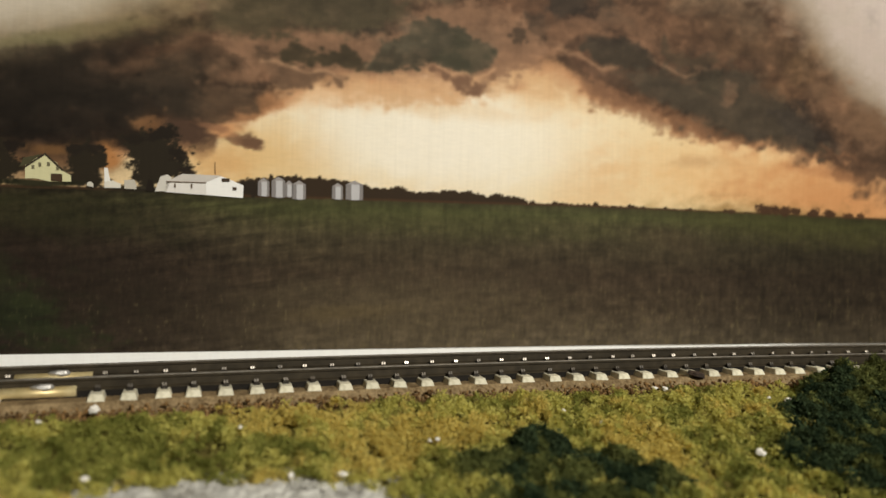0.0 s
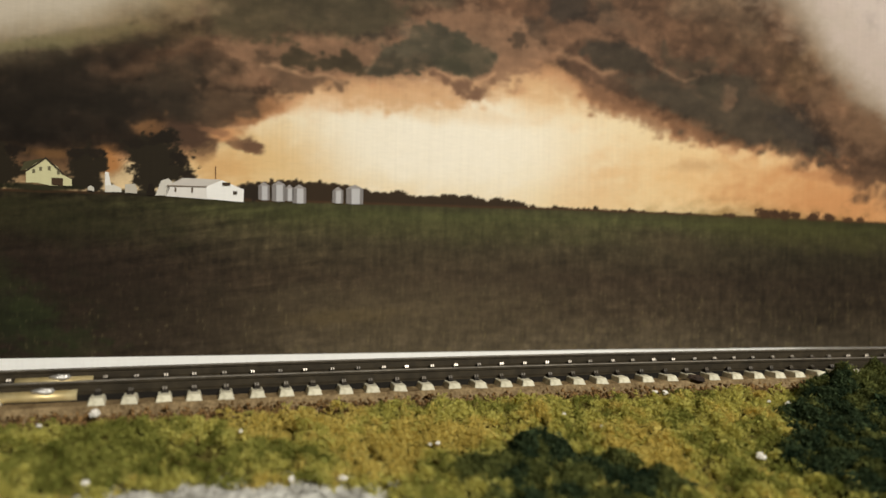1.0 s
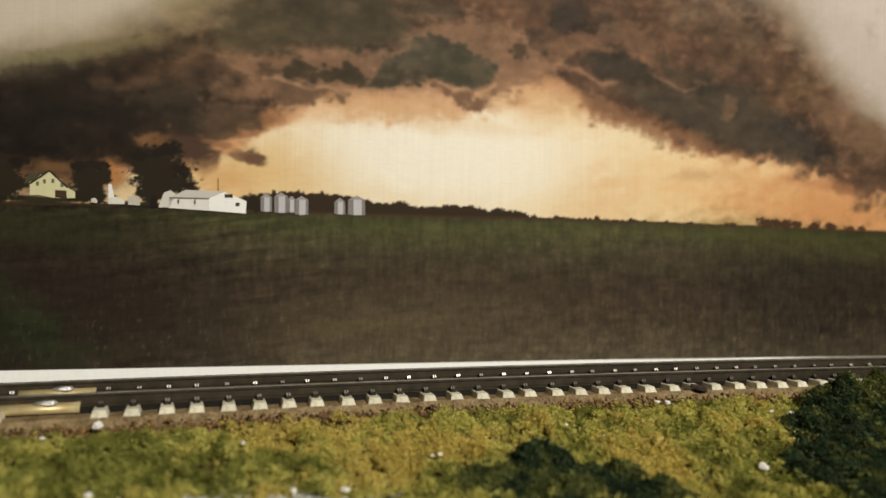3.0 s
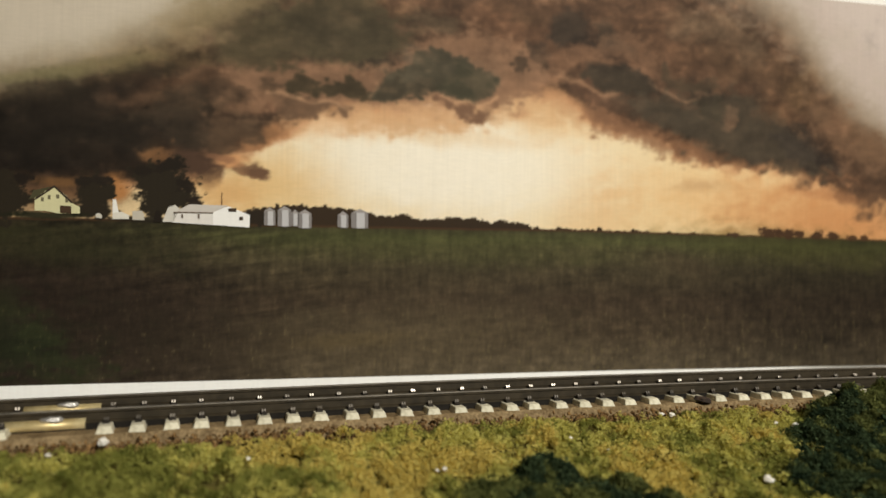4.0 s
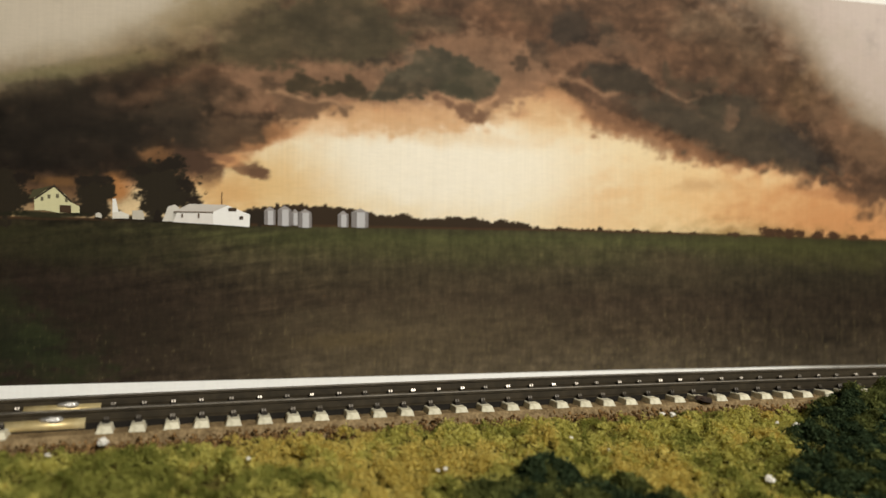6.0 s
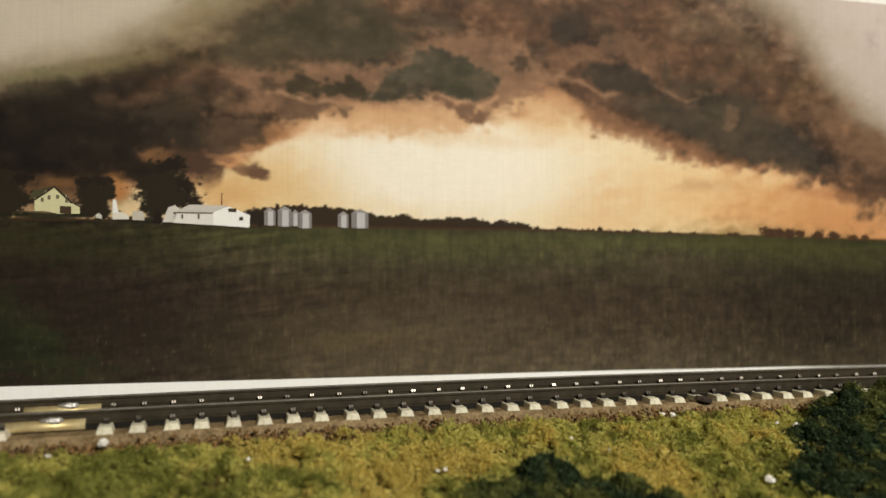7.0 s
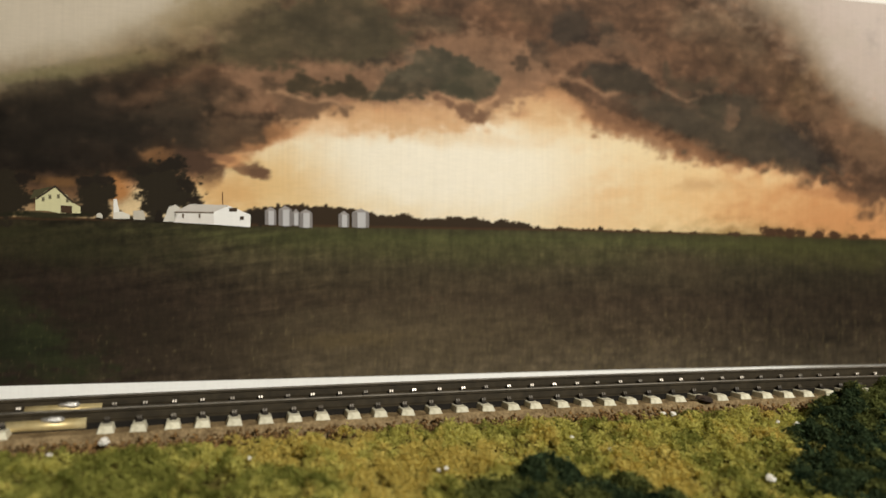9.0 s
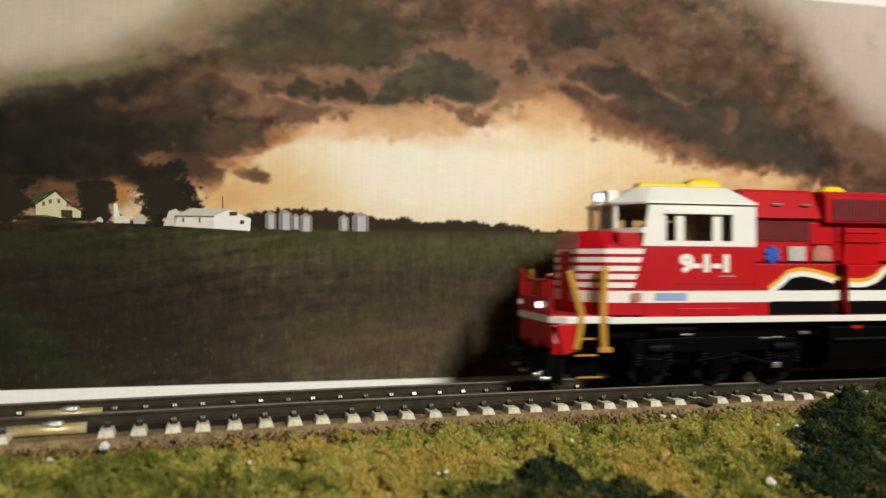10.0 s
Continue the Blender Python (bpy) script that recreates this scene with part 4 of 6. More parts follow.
printed('printed_barn_gable', 'white barn gable printed on the backdrop', (240, 237, 233), [(-62.71, 48.70), (-58.09, 50.95), (-51.29, 48.22), (-51.42, 44.25), (-58.71, 44.66), (-62.49, 44.95)], 0.3)
printed('printed_roof', 'pale grey barn roof printed on the backdrop', (198, 190, 182), [(-74.05, 48.81), (-69.71, 51.21), (-58.10, 51.13), (-62.71, 48.88)], 0.3)
printed('printed_eave', 'dark eave line printed on the backdrop', (110, 96, 82), [(-74.39, 48.80), (-62.54, 48.88), (-62.53, 48.52), (-74.38, 48.45)], 0.4)
printed('printed_window', 'dark barn window printed on the backdrop', (70, 58, 48), [(-57.91, 50.24), (-55.49, 50.29), (-55.48, 49.21), (-57.90, 49.16)], 0.45)
printed('printed_window', 'dark barn window printed on the backdrop', (70, 58, 48), [(-54.59, 47.61), (-53.38, 47.64), (-53.37, 46.56), (-54.58, 46.53)], 0.45)
printed('printed_window', 'dark barn window printed on the backdrop', (100, 84, 70), [(-72.03, 48.14), (-71.53, 48.15), (-71.51, 46.91), (-72.02, 46.90)], 0.45)
printed('printed_window', 'dark barn window printed on the backdrop', (100, 84, 70), [(-67.13, 48.25), (-66.62, 48.26), (-66.61, 46.83), (-67.11, 46.82)], 0.45)
printed('printed_mast', 'thin dark mast printed on the backdrop', (96, 66, 44), [(-60.11, 55.20), (-59.90, 55.21), (-59.82, 51.27), (-60.06, 51.26)], 0.2)
printed('printed_silo', 'grey steel grain bin printed on the backdrop', (132, 126, 124), [(-46.88, 45.23), (-46.93, 49.58), (-45.17, 50.71), (-43.39, 49.66), (-43.34, 45.12), (-45.11, 44.90)], 0.2)
printed('printed_silo_light', 'pale lit side of a grain bin printed on the backdrop', (188, 185, 186), [(-45.75, 45.07), (-45.80, 49.79), (-44.10, 49.83), (-44.05, 45.10)], 0.3)
printed('printed_silo_roof', 'grey conical bin roof printed on the backdrop', (154, 147, 144), [(-46.93, 49.58), (-45.18, 50.89), (-43.39, 49.66)], 0.35)
printed('printed_silo', 'grey steel grain bin printed on the backdrop', (132, 126, 124), [(-42.63, 44.95), (-42.69, 50.04), (-40.57, 51.18), (-38.42, 50.13), (-38.36, 44.84), (-40.50, 44.62)], 0.2)
printed('printed_silo_light', 'pale lit side of a grain bin printed on the backdrop', (188, 185, 186), [(-41.27, 44.79), (-41.33, 50.25), (-39.28, 50.30), (-39.22, 44.83)], 0.3)
printed('printed_silo_roof', 'grey conical bin roof printed on the backdrop', (154, 147, 144), [(-42.69, 50.04), (-40.57, 51.36), (-38.42, 50.13)], 0.35)
printed('printed_silo', 'grey steel grain bin printed on the backdrop', (132, 126, 124), [(-38.54, 45.20), (-38.58, 49.03), (-37.25, 50.16), (-35.90, 49.09), (-35.86, 45.07), (-37.20, 44.86)], 0.2)
printed('printed_silo_light', 'pale lit side of a grain bin printed on the backdrop', (188, 185, 186), [(-37.68, 45.04), (-37.73, 49.24), (-36.44, 49.26), (-36.39, 45.06)], 0.3)
printed('printed_silo_roof', 'grey conical bin roof printed on the backdrop', (154, 147, 144), [(-38.58, 49.03), (-37.26, 50.34), (-35.90, 49.09)], 0.35)
printed('printed_silo', 'grey steel grain bin printed on the backdrop', (132, 126, 124), [(-36.21, 44.51), (-36.26, 49.08), (-34.11, 50.23), (-31.94, 49.18), (-31.89, 44.41), (-34.05, 44.18)], 0.2)
printed('printed_silo_light', 'pale lit side of a grain bin printed on the backdrop', (188, 185, 186), [(-34.83, 44.35), (-34.88, 49.30), (-32.81, 49.34), (-32.75, 44.39)], 0.3)
printed('printed_silo_roof', 'grey conical bin roof printed on the backdrop', (154, 147, 144), [(-36.26, 49.08), (-34.11, 50.41), (-31.94, 49.18)], 0.35)
printed('printed_silo', 'grey steel grain bin printed on the backdrop', (132, 126, 124), [(-23.52, 44.92), (-23.56, 48.80), (-21.82, 49.95), (-20.06, 48.87), (-20.02, 44.79), (-21.77, 44.58)], 0.2)
printed('printed_silo_light', 'pale lit side of a grain bin printed on the backdrop', (188, 185, 186), [(-22.40, 44.75), (-22.44, 49.01), (-20.76, 49.05), (-20.72, 44.78)], 0.3)
printed('printed_silo_roof', 'grey conical bin roof printed on the backdrop', (154, 147, 144), [(-23.56, 48.80), (-21.82, 50.13), (-20.06, 48.87)], 0.35)
printed('printed_silo', 'grey steel grain bin printed on the backdrop', (132, 126, 124), [(-19.10, 44.81), (-19.15, 49.64), (-16.38, 50.81), (-13.57, 49.76), (-13.52, 44.72), (-16.31, 44.49)], 0.2)
printed('printed_silo_light', 'pale lit side of a grain bin printed on the backdrop', (188, 185, 186), [(-17.32, 44.66), (-17.37, 49.86), (-14.69, 49.92), (-14.64, 44.70)], 0.3)
printed('printed_silo_roof', 'grey conical bin roof printed on the backdrop', (154, 147, 144), [(-19.15, 49.64), (-16.38, 51.00), (-13.57, 49.76)], 0.35)


def to_linear(c):
    c = np.clip(c, 0, 255) / 255
    return np.where(c > 0.04, ((c + 0.055) / 1.055) ** 2.4, c / 12.92)


def print_material(name, attribute=True, color=(1, 1, 1)):
    """Ink on a woven, slightly glossy sheet: fine vertical and horizontal thread."""
    m = bpy.data.materials.new(name)
    m.use_nodes = True
    nt = m.node_tree
    p = nt.nodes["Principled BSDF"]
    p.inputs["Roughness"].default_value = 0.62
    p.inputs["Specular IOR Level"].default_value = 0.08
    tc = nt.nodes.new("ShaderNodeTexCoord")
    values = []
    for sx, sz in ((1100.0, 45.0), (300.0, 1500.0)):
        mp = nt.nodes.new("ShaderNodeMapping")
        mp.inputs["Scale"].default_value = (sx, sx, sz)
        nt.links.new(tc.outputs["Object"], mp.inputs["Vector"])
        n = nt.nodes.new("ShaderNodeTexNoise")
        n.inputs["Scale"].default_value = 1.0
        n.inputs["Detail"].default_value = 3
        nt.links.new(mp.outputs[0], n.inputs["Vector"])
        values.append(n.outputs["Fac"])
    add = nt.nodes.new("ShaderNodeMath")
    add.operation = "ADD"
    nt.links.new(values[0], add.inputs[0])
    nt.links.new(values[1], add.inputs[1])
    r = nt.nodes.new("ShaderNodeMapRange")
    r.inputs["From Min"].default_value, r.inputs["From Max"].default_value = 0.6, 1.4
    r.inputs["To Min"].default_value, r.inputs["To Max"].default_value = 0.95, 1.05
    nt.links.new(add.outputs[0], r.inputs["Value"])
    if attribute:
        src = nt.nodes.new("ShaderNodeVertexColor")
        src.layer_name = "ink"
    else:
        src = nt.nodes.new("ShaderNodeRGB")
        src.outputs[0].default_value = (*color, 1)
    hsv = nt.nodes.new("ShaderNodeHueSaturation")
    nt.links.new(r.outputs[0], hsv.inputs["Value"])
    nt.links.new(src.outputs[0], hsv.inputs["Color"])
    nt.links.new(hsv.outputs[0], p.inputs["Base Color"])
    return m


def sheet_y(s):
    """Depth of the sheet at s millimetres along it."""
    return PRINT_Y + PRINT_SLOPE * s / math.sqrt(1 + PRINT_SLOPE ** 2)


def sheet_x(s):
    return s / math.sqrt(1 + PRINT_SLOPE ** 2)


def build_backdrop():
    foot = PRINT_BOTTOM - 0.005 * np.clip(S - 60, 0, 200)
    margin = 1 - smooth(Z - foot, -0.15, 0.15)
    lay((254, 252, 248), margin)
    top = smooth(Z, PRINT_TOP - 0.15, PRINT_TOP + 0.15)
    lay((236, 232, 226), top)
    rows_n, cols_n = S.shape
    xs = S / math.sqrt(1 + PRINT_SLOPE ** 2)
    co = np.stack([xs, PRINT_Y + PRINT_SLOPE * xs, Z], -1).reshape(-1, 3) * MM
    idx = np.arange(rows_n * cols_n).reshape(rows_n, cols_n)
    quads = np.stack([idx[:-1, :-1], idx[:-1, 1:], idx[1:, 1:], idx[1:, :-1]], -1).reshape(-1, 4)
    me = bpy.data.meshes.new("backdrop")
    me.vertices.add(len(co))
    me.vertices.foreach_set("co", co.ravel().astype(np.float32))
    me.loops.add(quads.size)
    me.loops.foreach_set("vertex_index", quads.ravel().astype(np.int32))
    me.polygons.add(len(quads))
    me.polygons.foreach_set("loop_start", np.arange(0, quads.size, 4, dtype=np.int32))
    me.update(calc_edges=True)
    ink = me.color_attributes.new("ink", "FLOAT_COLOR", "POINT")
    rgba = np.ones((len(co), 4), np.float32)
    rgba[:, :3] = to_linear(PICTURE.reshape(-1, 3))
    ink.data.foreach_set("color", rgba.ravel())
    me.materials.append(print_material("printed_sheet"))
    sheet = tagged(new("backdrop", me), "large photo print of a storm cloud over farm fields", "backdrop", kind="structure")
    bm = bmesh.new()
    add_prism(bm, [(sheet_x(-330), sheet_y(-330) + 0.4), (sheet_x(420), sheet_y(420) + 0.4), (sheet_x(420), sheet_y(420) + 5), (sheet_x(-330), sheet_y(-330) + 5)], -36, 138, "z")
    part("backing_board", bm, M_BOARD, sheet, "white board behind the print")
    inks = {}
    for name, label, color, outline, proud in FLAT_PRINTS:
        if color not in inks:
            inks[color] = print_material("ink_on_sheet", False, lin(*color))
        bm = bmesh.new()
        n = Vector((-PRINT_SLOPE, 1, 0)).normalized()
        bm.faces.new([bm.verts.new(Vector((sheet_x(s), sheet_y(s), z)) - n * proud) for s, z in outline])
        bmesh.ops.recalc_face_normals(bm, faces=bm.faces)
        part(name, bm, inks[color], sheet, label)
    return sheet


build_backdrop()


# ---- the model track ----
TIE_PITCH = 7.0
GAUGE = 8.75


def sweep_rail(bm, side, x0, x1, outline, mats=None):
    """A rail's section (across, up) carried along the track's line."""
    xs = [x0 + (x1 - x0) * k / max(2, int((x1 - x0) / 6)) for k in range(max(2, int((x1 - x0) / 6)) + 1)]
    rings = []
    for x in xs:
        a = math.atan(track_slope(x))
        c = Vector((x, track_y(x), 0))
        across = Vector((-math.sin(a), math.cos(a), 0))
        rings.append([bm.verts.new(c + across * (side * GAUGE + u) + Vector((0, 0, w))) for u, w in outline])
    n = len(outline)
    for p, q in zip(rings, rings[1:]):
        for k in range(n):
            f = bm.faces.new((p[k], p[(k + 1) % n], q[(k + 1) % n], q[k]))
            if mats:
                f.material_index = mats[k]
    bm.faces.new(rings[0][::-1])
    bm.faces.new(rings[-1])
    bmesh.ops.recalc_face_normals(bm, faces=bm.faces)
    return bm


RAIL_OUTLINE = [(-1.15, -3.0), (1.15, -3.0), (1.15, -2.7), (0.3, -2.4), (0.27, -0.95), (0.58, -0.75), (0.58, -0.2), (0.4, 0), (-0.4, 0), (-0.58, -0.2), (-0.58, -0.75), (-0.27, -0.95), (-0.3, -2.4), (-1.15, -2.7)]


def tie_mesh():
    bm = bmesh.new()
    # tapered concrete tie with sloping ends
    lo = [(-1.85, -15.4), (1.85, -15.4), (1.85, 15.4), (-1.85, 15.4)]
    hi = [(-1.35, -14.5), (1.35, -14.5), (1.35, 14.5), (-1.35, 14.5)]
    a = [bm.verts.new((x, y, -4.6)) for x, y in lo]
    b = [bm.verts.new((x, y, -3.0)) for x, y in hi]
    bm.faces.new(a[::-1])
    bm.faces.new(b)
    for k in range(4):
        bm.faces.new((a[k], a[(k + 1) % 4], b[(k + 1) % 4], b[k]))
    bmesh.ops.recalc_face_normals(bm, faces=bm.faces)
    bmesh.ops.bevel(bm, geom=list(bm.edges), offset=0.14, segments=1, affect="EDGES")
    return mesh_from(bm, "tie", M_TIE)


def clip_mesh(prong):
    bm = bmesh.new()
    # a dark seat with a shoulder, and two prongs that lean back towards the rail
    add_box(bm, -0.78, 0.78, -1.2, 1.3, -3.05, -2.72, bevel=0.1, seg=1)
    add_prism(bm, [(-0.7, -2.72), (0.95, -2.72), (0.95, -2.2), (-0.2, -2.2)], -0.62, 0.62, "x", 0.06)
    bm.faces.ensure_lookup_table()
    n = len(bm.faces)
    for x in (-0.56, 0.04):
        add_prism(bm, [(-0.42, -2.3), (0.4, -2.3), (0.4, -1.62), (-0.16, -1.62)], x, x + 0.5, "x", 0.06)
    bm.faces.ensure_lookup_table()
    for f in bm.faces[n:]:
        f.material_index = 1
    return mesh_from(bm, "rail_clip", [M_PLATE, prong])


def build_track():
    track = thing("track", "model railway track with pale concrete ties and dark rails", "railway track")
    for side, label in ((-1, ""), (1, "")):
        bm = sweep_rail(bmesh.new(), side, -420, 2480, RAIL_OUTLINE, [0, 0, 0, 0, 0, 0, 1, 1, 1, 0, 0, 0, 0, 0])
        part("rail", bm, [M_RAIL, M_HEAD], track, "dark weathered steel rail with a polished top")
    # one clip, two colours: brighter for glints on the far rail, darker for near shade
    tie, bright, dull = tie_mesh(), clip_mesh(M_CLIP_GLINT), clip_mesh(M_CLIP_SHADED)
    rng = random.Random(4)
    n0, n1 = -34, 52
    for i in range(n0, n1):
        # moulded track: every fourth gap is a little tighter
        x = TIE_PITCH * i + (0.35 if i % 4 == 3 else 0.0) * -1
        if i in (-13, -14):
            continue
        ob = shared("tie", tie, track, on_track(x) @ pose(0, 0, 0, 0, 0, rng.uniform(-1.2, 1.2)))
        for y, turn in ((-GAUGE - 2.1, 0), (-GAUGE + 2.1, 180), (GAUGE - 2.1, 0), (GAUGE + 2.1, 180)):
            shared("rail_clip", dull if y < 0 else bright, ob, pose(rng.uniform(-0.1, 0.1) * MM, y * MM, 0, 0, 0, turn + rng.uniform(-9, 9)) @ pose(0, 0, -2.6 * MM) @ pose(0, 0, 0, rng.uniform(-14, 6) if y < 0 else rng.uniform(-9, 5), 0, 0) @ pose(0, 0, 2.6 * MM))
    # the moulded web that joins the ties, black also for the shade under each rail
    for side in (-1, 1):
        bm = sweep_rail(bmesh.new(), side, -240, 360, [(-1.35, -4.7), (1.35, -4.7), (1.25, -3.06), (-1.25, -3.06)])
        part("web_shade_strip", bm, M_WEB_SHADE, track, "black strip for the web and shade under the rail")
    # the ties that run on out of view
    bm = bmesh.new()
    for i in list(range(-58, n0)) + list(range(n1, 352)):
        m = on_track(TIE_PITCH * i)
        m.translation = m.translation * 1000
        k0 = len(bm.verts)
        add_prism(bm, [(-14.8, -4.9), (14.8, -4.9), (14.3, -3.0), (-14.3, -3.0)], -1.2, 1.2, "x")
        bm.verts.ensure_lookup_table()
        bmesh.ops.transform(bm, matrix=m, verts=bm.verts[k0:])
    tagged(part("far_ties", bm, M_TIE, track, "row of pale concrete ties"), kind="stuff")
    # brass joiners with a blob of solder
    for side in (-1, 1):
        bm = sweep_rail(bmesh.new(), side, (-105.5 if side < 0 else -104.0), (-88.3 if side < 0 else -87.0), [(1.75 * math.cos(radians(15 * k)), -3.25 + 1.35 * math.sin(radians(15 * k))) for k in range(24)])
        for f in bm.faces:
            f.smooth = len(f.verts) == 4
        joiner = part("rail_joiner", bm, M_BRASS, track, "tarnished brass rail joiner")
        bm = bmesh.new()
        bmesh.ops.create_icosphere(bm, subdivisions=3, radius=1.0)
        for v in bm.verts:
            v.co *= 1 + 0.35 * noise.noise(v.co * 1.7)
            v.co = Vector((v.co.x * 2.6 - 94.5, v.co.y * 0.8 + track_y(-94) + side * GAUGE - 1.0, v.co.z * 0.85 - 2.0))
        for f in bm.faces:
            f.smooth = True
        part("solder_blob", bm, M_SOLDER, joiner, "shiny lump of solder")
    return track


build_track()


def build_roadbed():
    bm = bmesh.new()
    xs = np.arange(-420, 2481, 4.0)
    rings = []
    for x in xs:
        a = math.atan(track_slope(x))
        c = Vector((x, track_y(x), 0))
        ac = Vector((-math.sin(a), math.cos(a), 0))
        ring = []
        for k in range(15):
            u = -21.5 + 43.0 * k / 14
            z = -4.4 if abs(u) <= 18.4 else -8.6
            ring.append(bm.verts.new(c + ac * u + Vector((0, 0, z + 0.25 * noise.noise(Vector((x * 0.3, u * 0.3, 0)))))))
        rings.append(ring)
    for p, q in zip(rings, rings[1:]):
        for k in range(14):
            bm.faces.new((p[k], q[k], q[k + 1], p[k + 1]))
    bmesh.ops.recalc_face_normals(bm, faces=bm.faces)
    tagged(part("roadbed", bm, M_BED), "brown cork roadbed with a rough ballasted shoulder", "roadbed", kind="structure")


build_roadbed()


# ---- the ground in front: a bank that falls away from the track ----
def ground_z(x, y):
    edge = track_y(x) - 20.5
    d = edge - y
    if d < 0:
        return -8.0 - (0.0 if d > -3 else min(24.0, 1.2 * (-d - 40)) if d < -40 else 0.0)
    z = -7.2 - 0.16 * d - 0.0004 * d * d
    z += 1.1 * noise.noise(Vector((x * 0.05, y * 0.05, 3))) + 0.5 * noise.noise(Vector((x * 0.16, y * 0.16, 7)))
    return max(z, -34)


def build_ground():
    bm = bmesh.new()
    xs = list(np.arange(-690, -180, 30.0)) + list(np.arange(-180, 300, 2.4)) + list(np.arange(300, 2600, 60.0))
    ys = list(np.arange(-325, -140, 15.0)) + list(np.arange(-140, -15, 2.4)) + list(np.arange(-15, 120, 6.0)) + [150, 200, 260, 320, 375]
    g = [[bm.verts.new((x, y, ground_z(x, y))) for x in xs] for y in ys]
    for p, q in zip(g, g[1:]):
        for k in range(len(xs) - 1):
            bm.faces.new((p[k], p[k + 1], q[k + 1], q[k]))
    for f in bm.faces:
        f.smooth = True
    tagged(part("ground", bm, M_SOIL), "rough brown scenery base falling away from the track", "ground", kind="structure")


build_ground()


# ---- the locomotive: lengths run from the front of its deck, x towards its rear ----
M_RED = material("red_paint", lin(190, 12, 24), 0.4, spec=0.3, grain=0.10, scale=120)
M_GRILLE = material("dark_red_grille", lin(122, 10, 18), 0.6, grain=0.3, scale=900)
M_IVORY = material("white_paint", lin(240, 237, 230), 0.4, grain=0.04, scale=150)
M_BLACK = material("black_paint", lin(8, 8, 9), 0.45, spec=0.1, grain=0.3, scale=300)
M_UNDER = material("black_running_gear", lin(3, 3, 4), 0.5, spec=0.05, grain=0.4, scale=400)
M_YELLOW = material("yellow_paint", lin(192, 142, 36), 0.45, grain=0.12, scale=200)
M_AMBER = material("yellow_plastic", lin(238, 208, 20), 0.3, grain=0.1, scale=200)
M_GOLD = material("yellow_stripe", lin(226, 176, 30), 0.45, grain=0.1, scale=200)
M_BLUE = material("blue_emblem", lin(34, 92, 190), 0.45, grain=0.2, scale=500)
M_PALEBLUE = material("pale_blue_label", lin(150, 176, 214), 0.5, grain=0.2, scale=900)
M_TAN = material("tan_emblem", lin(150, 128, 104), 0.5, second=lin(190, 110, 96), scale=500)
M_ROSE = material("pale_red_emblem", lin(206, 120, 108), 0.5, grain=0.2, scale=700)
M_GREY = material("grey_emblem", lin(196, 194, 184), 0.5, second=lin(150, 148, 136), scale=800)
M_STEEL = material("bright_steel", lin(190, 190, 190), 0.3, 0.9)
M_PLOW = material("dark_grey_paint", lin(13, 13, 14), 0.5, spec=0.1, grain=0.3, scale=300)
M_GLASS = material("tinted_cab_glass", lin(228, 218, 202), 0.03)
M_GLASS.node_tree.nodes["Principled BSDF"].inputs["Transmission Weight"].default_value = 1.0
M_GLASS.node_tree.nodes["Principled BSDF"].inputs["IOR"].default_value = 1.12
M_SEAT = material("cab_interior", lin(150, 120, 84), 0.7, grain=0.2, scale=200)
M_LIGHT = material("lit_headlight", (1.0, 0.93, 0.8), 0.3, glow=7.0)
M_DIM = material("dim_ditch_light", (1.0, 0.8, 0.7), 0.3, glow=0.25)
OX = -117.0


def shift(bm):
    bmesh.ops.translate(bm, vec=(OX, 0, 0), verts=bm.verts)
    return bm


def ring_mesh(levels, bevel=0.0):
    """A closed form from plan outlines (x, y) stacked at heights."""
    bm = bmesh.new()
    rings = [[bm.verts.new((x, y, z)) for x, y in outline] for z, outline in levels]
    n = len(rings[0])
    for p, q in zip(rings, rings[1:]):
        for k in range(n):
            bm.faces.new((p[k], p[(k + 1) % n], q[(k + 1) % n], q[k]))
    bm.faces.new(rings[0][::-1])
    bm.faces.new(rings[-1])
    bmesh.ops.recalc_face_normals(bm, faces=bm.faces)
    if bevel:
        bmesh.ops.bevel(bm, geom=list(bm.edges), offset=bevel, segments=2, affect="EDGES", profile=0.6)
    return bm


def nose_plan(end, grow=0.0):
    g = grow
    return [(7.6 - g, -9), (7.6 - g, 9), (13.4 - g, 14.6 + g), (end, 16.2 + g), (end, -16.2 - g), (13.4 - g, -14.6 - g)]


def plate(outline, y, thick=0.14):
    """A thin painted panel on a side at depth y (negative: the side towards the viewer)."""
    return shift(prism(outline, y - thick, y + 0.05) if y < 0 else prism(outline, y - 0.05, y + thick))


def lettering(text, size, x, y, z, mat, parent, name, label):
    cu = bpy.data.curves.new(name, "FONT")
    cu.body, cu.size, cu.extrude, cu.offset = text, size * MM, 0.06 * MM, 0.42 * MM
    cu.space_character = 0.96
    cu.align_x, cu.align_y = "CENTER", "CENTER"
    tmp = bpy.data.objects.new(name, cu)
    scene.collection.objects.link(tmp)
    bpy.context.view_layer.update()
    me = bpy.data.meshes.new_from_object(tmp.evaluated_get(bpy.context.evaluated_depsgraph_get()))
    bpy.data.objects.remove(tmp)
    me.materials.clear()
    me.materials.append(mat)
    ob = new(name, me)
    ob.parent = parent
    ob.matrix_basis = pose((x + OX) * MM, y * MM, z * MM, 90, 0, 0) @ Matrix.Diagonal((1.12, 0.92, 1, 1))
    return tagged(ob, label)


def arc(cx, cz, rx, rz, a0, a1, n=10):
    return [(cx + rx * math.cos(radians(a0 + (a1 - a0) * k / n)), cz + rz * math.sin(radians(a0 + (a1 - a0) * k / n))) for k in range(n + 1)]


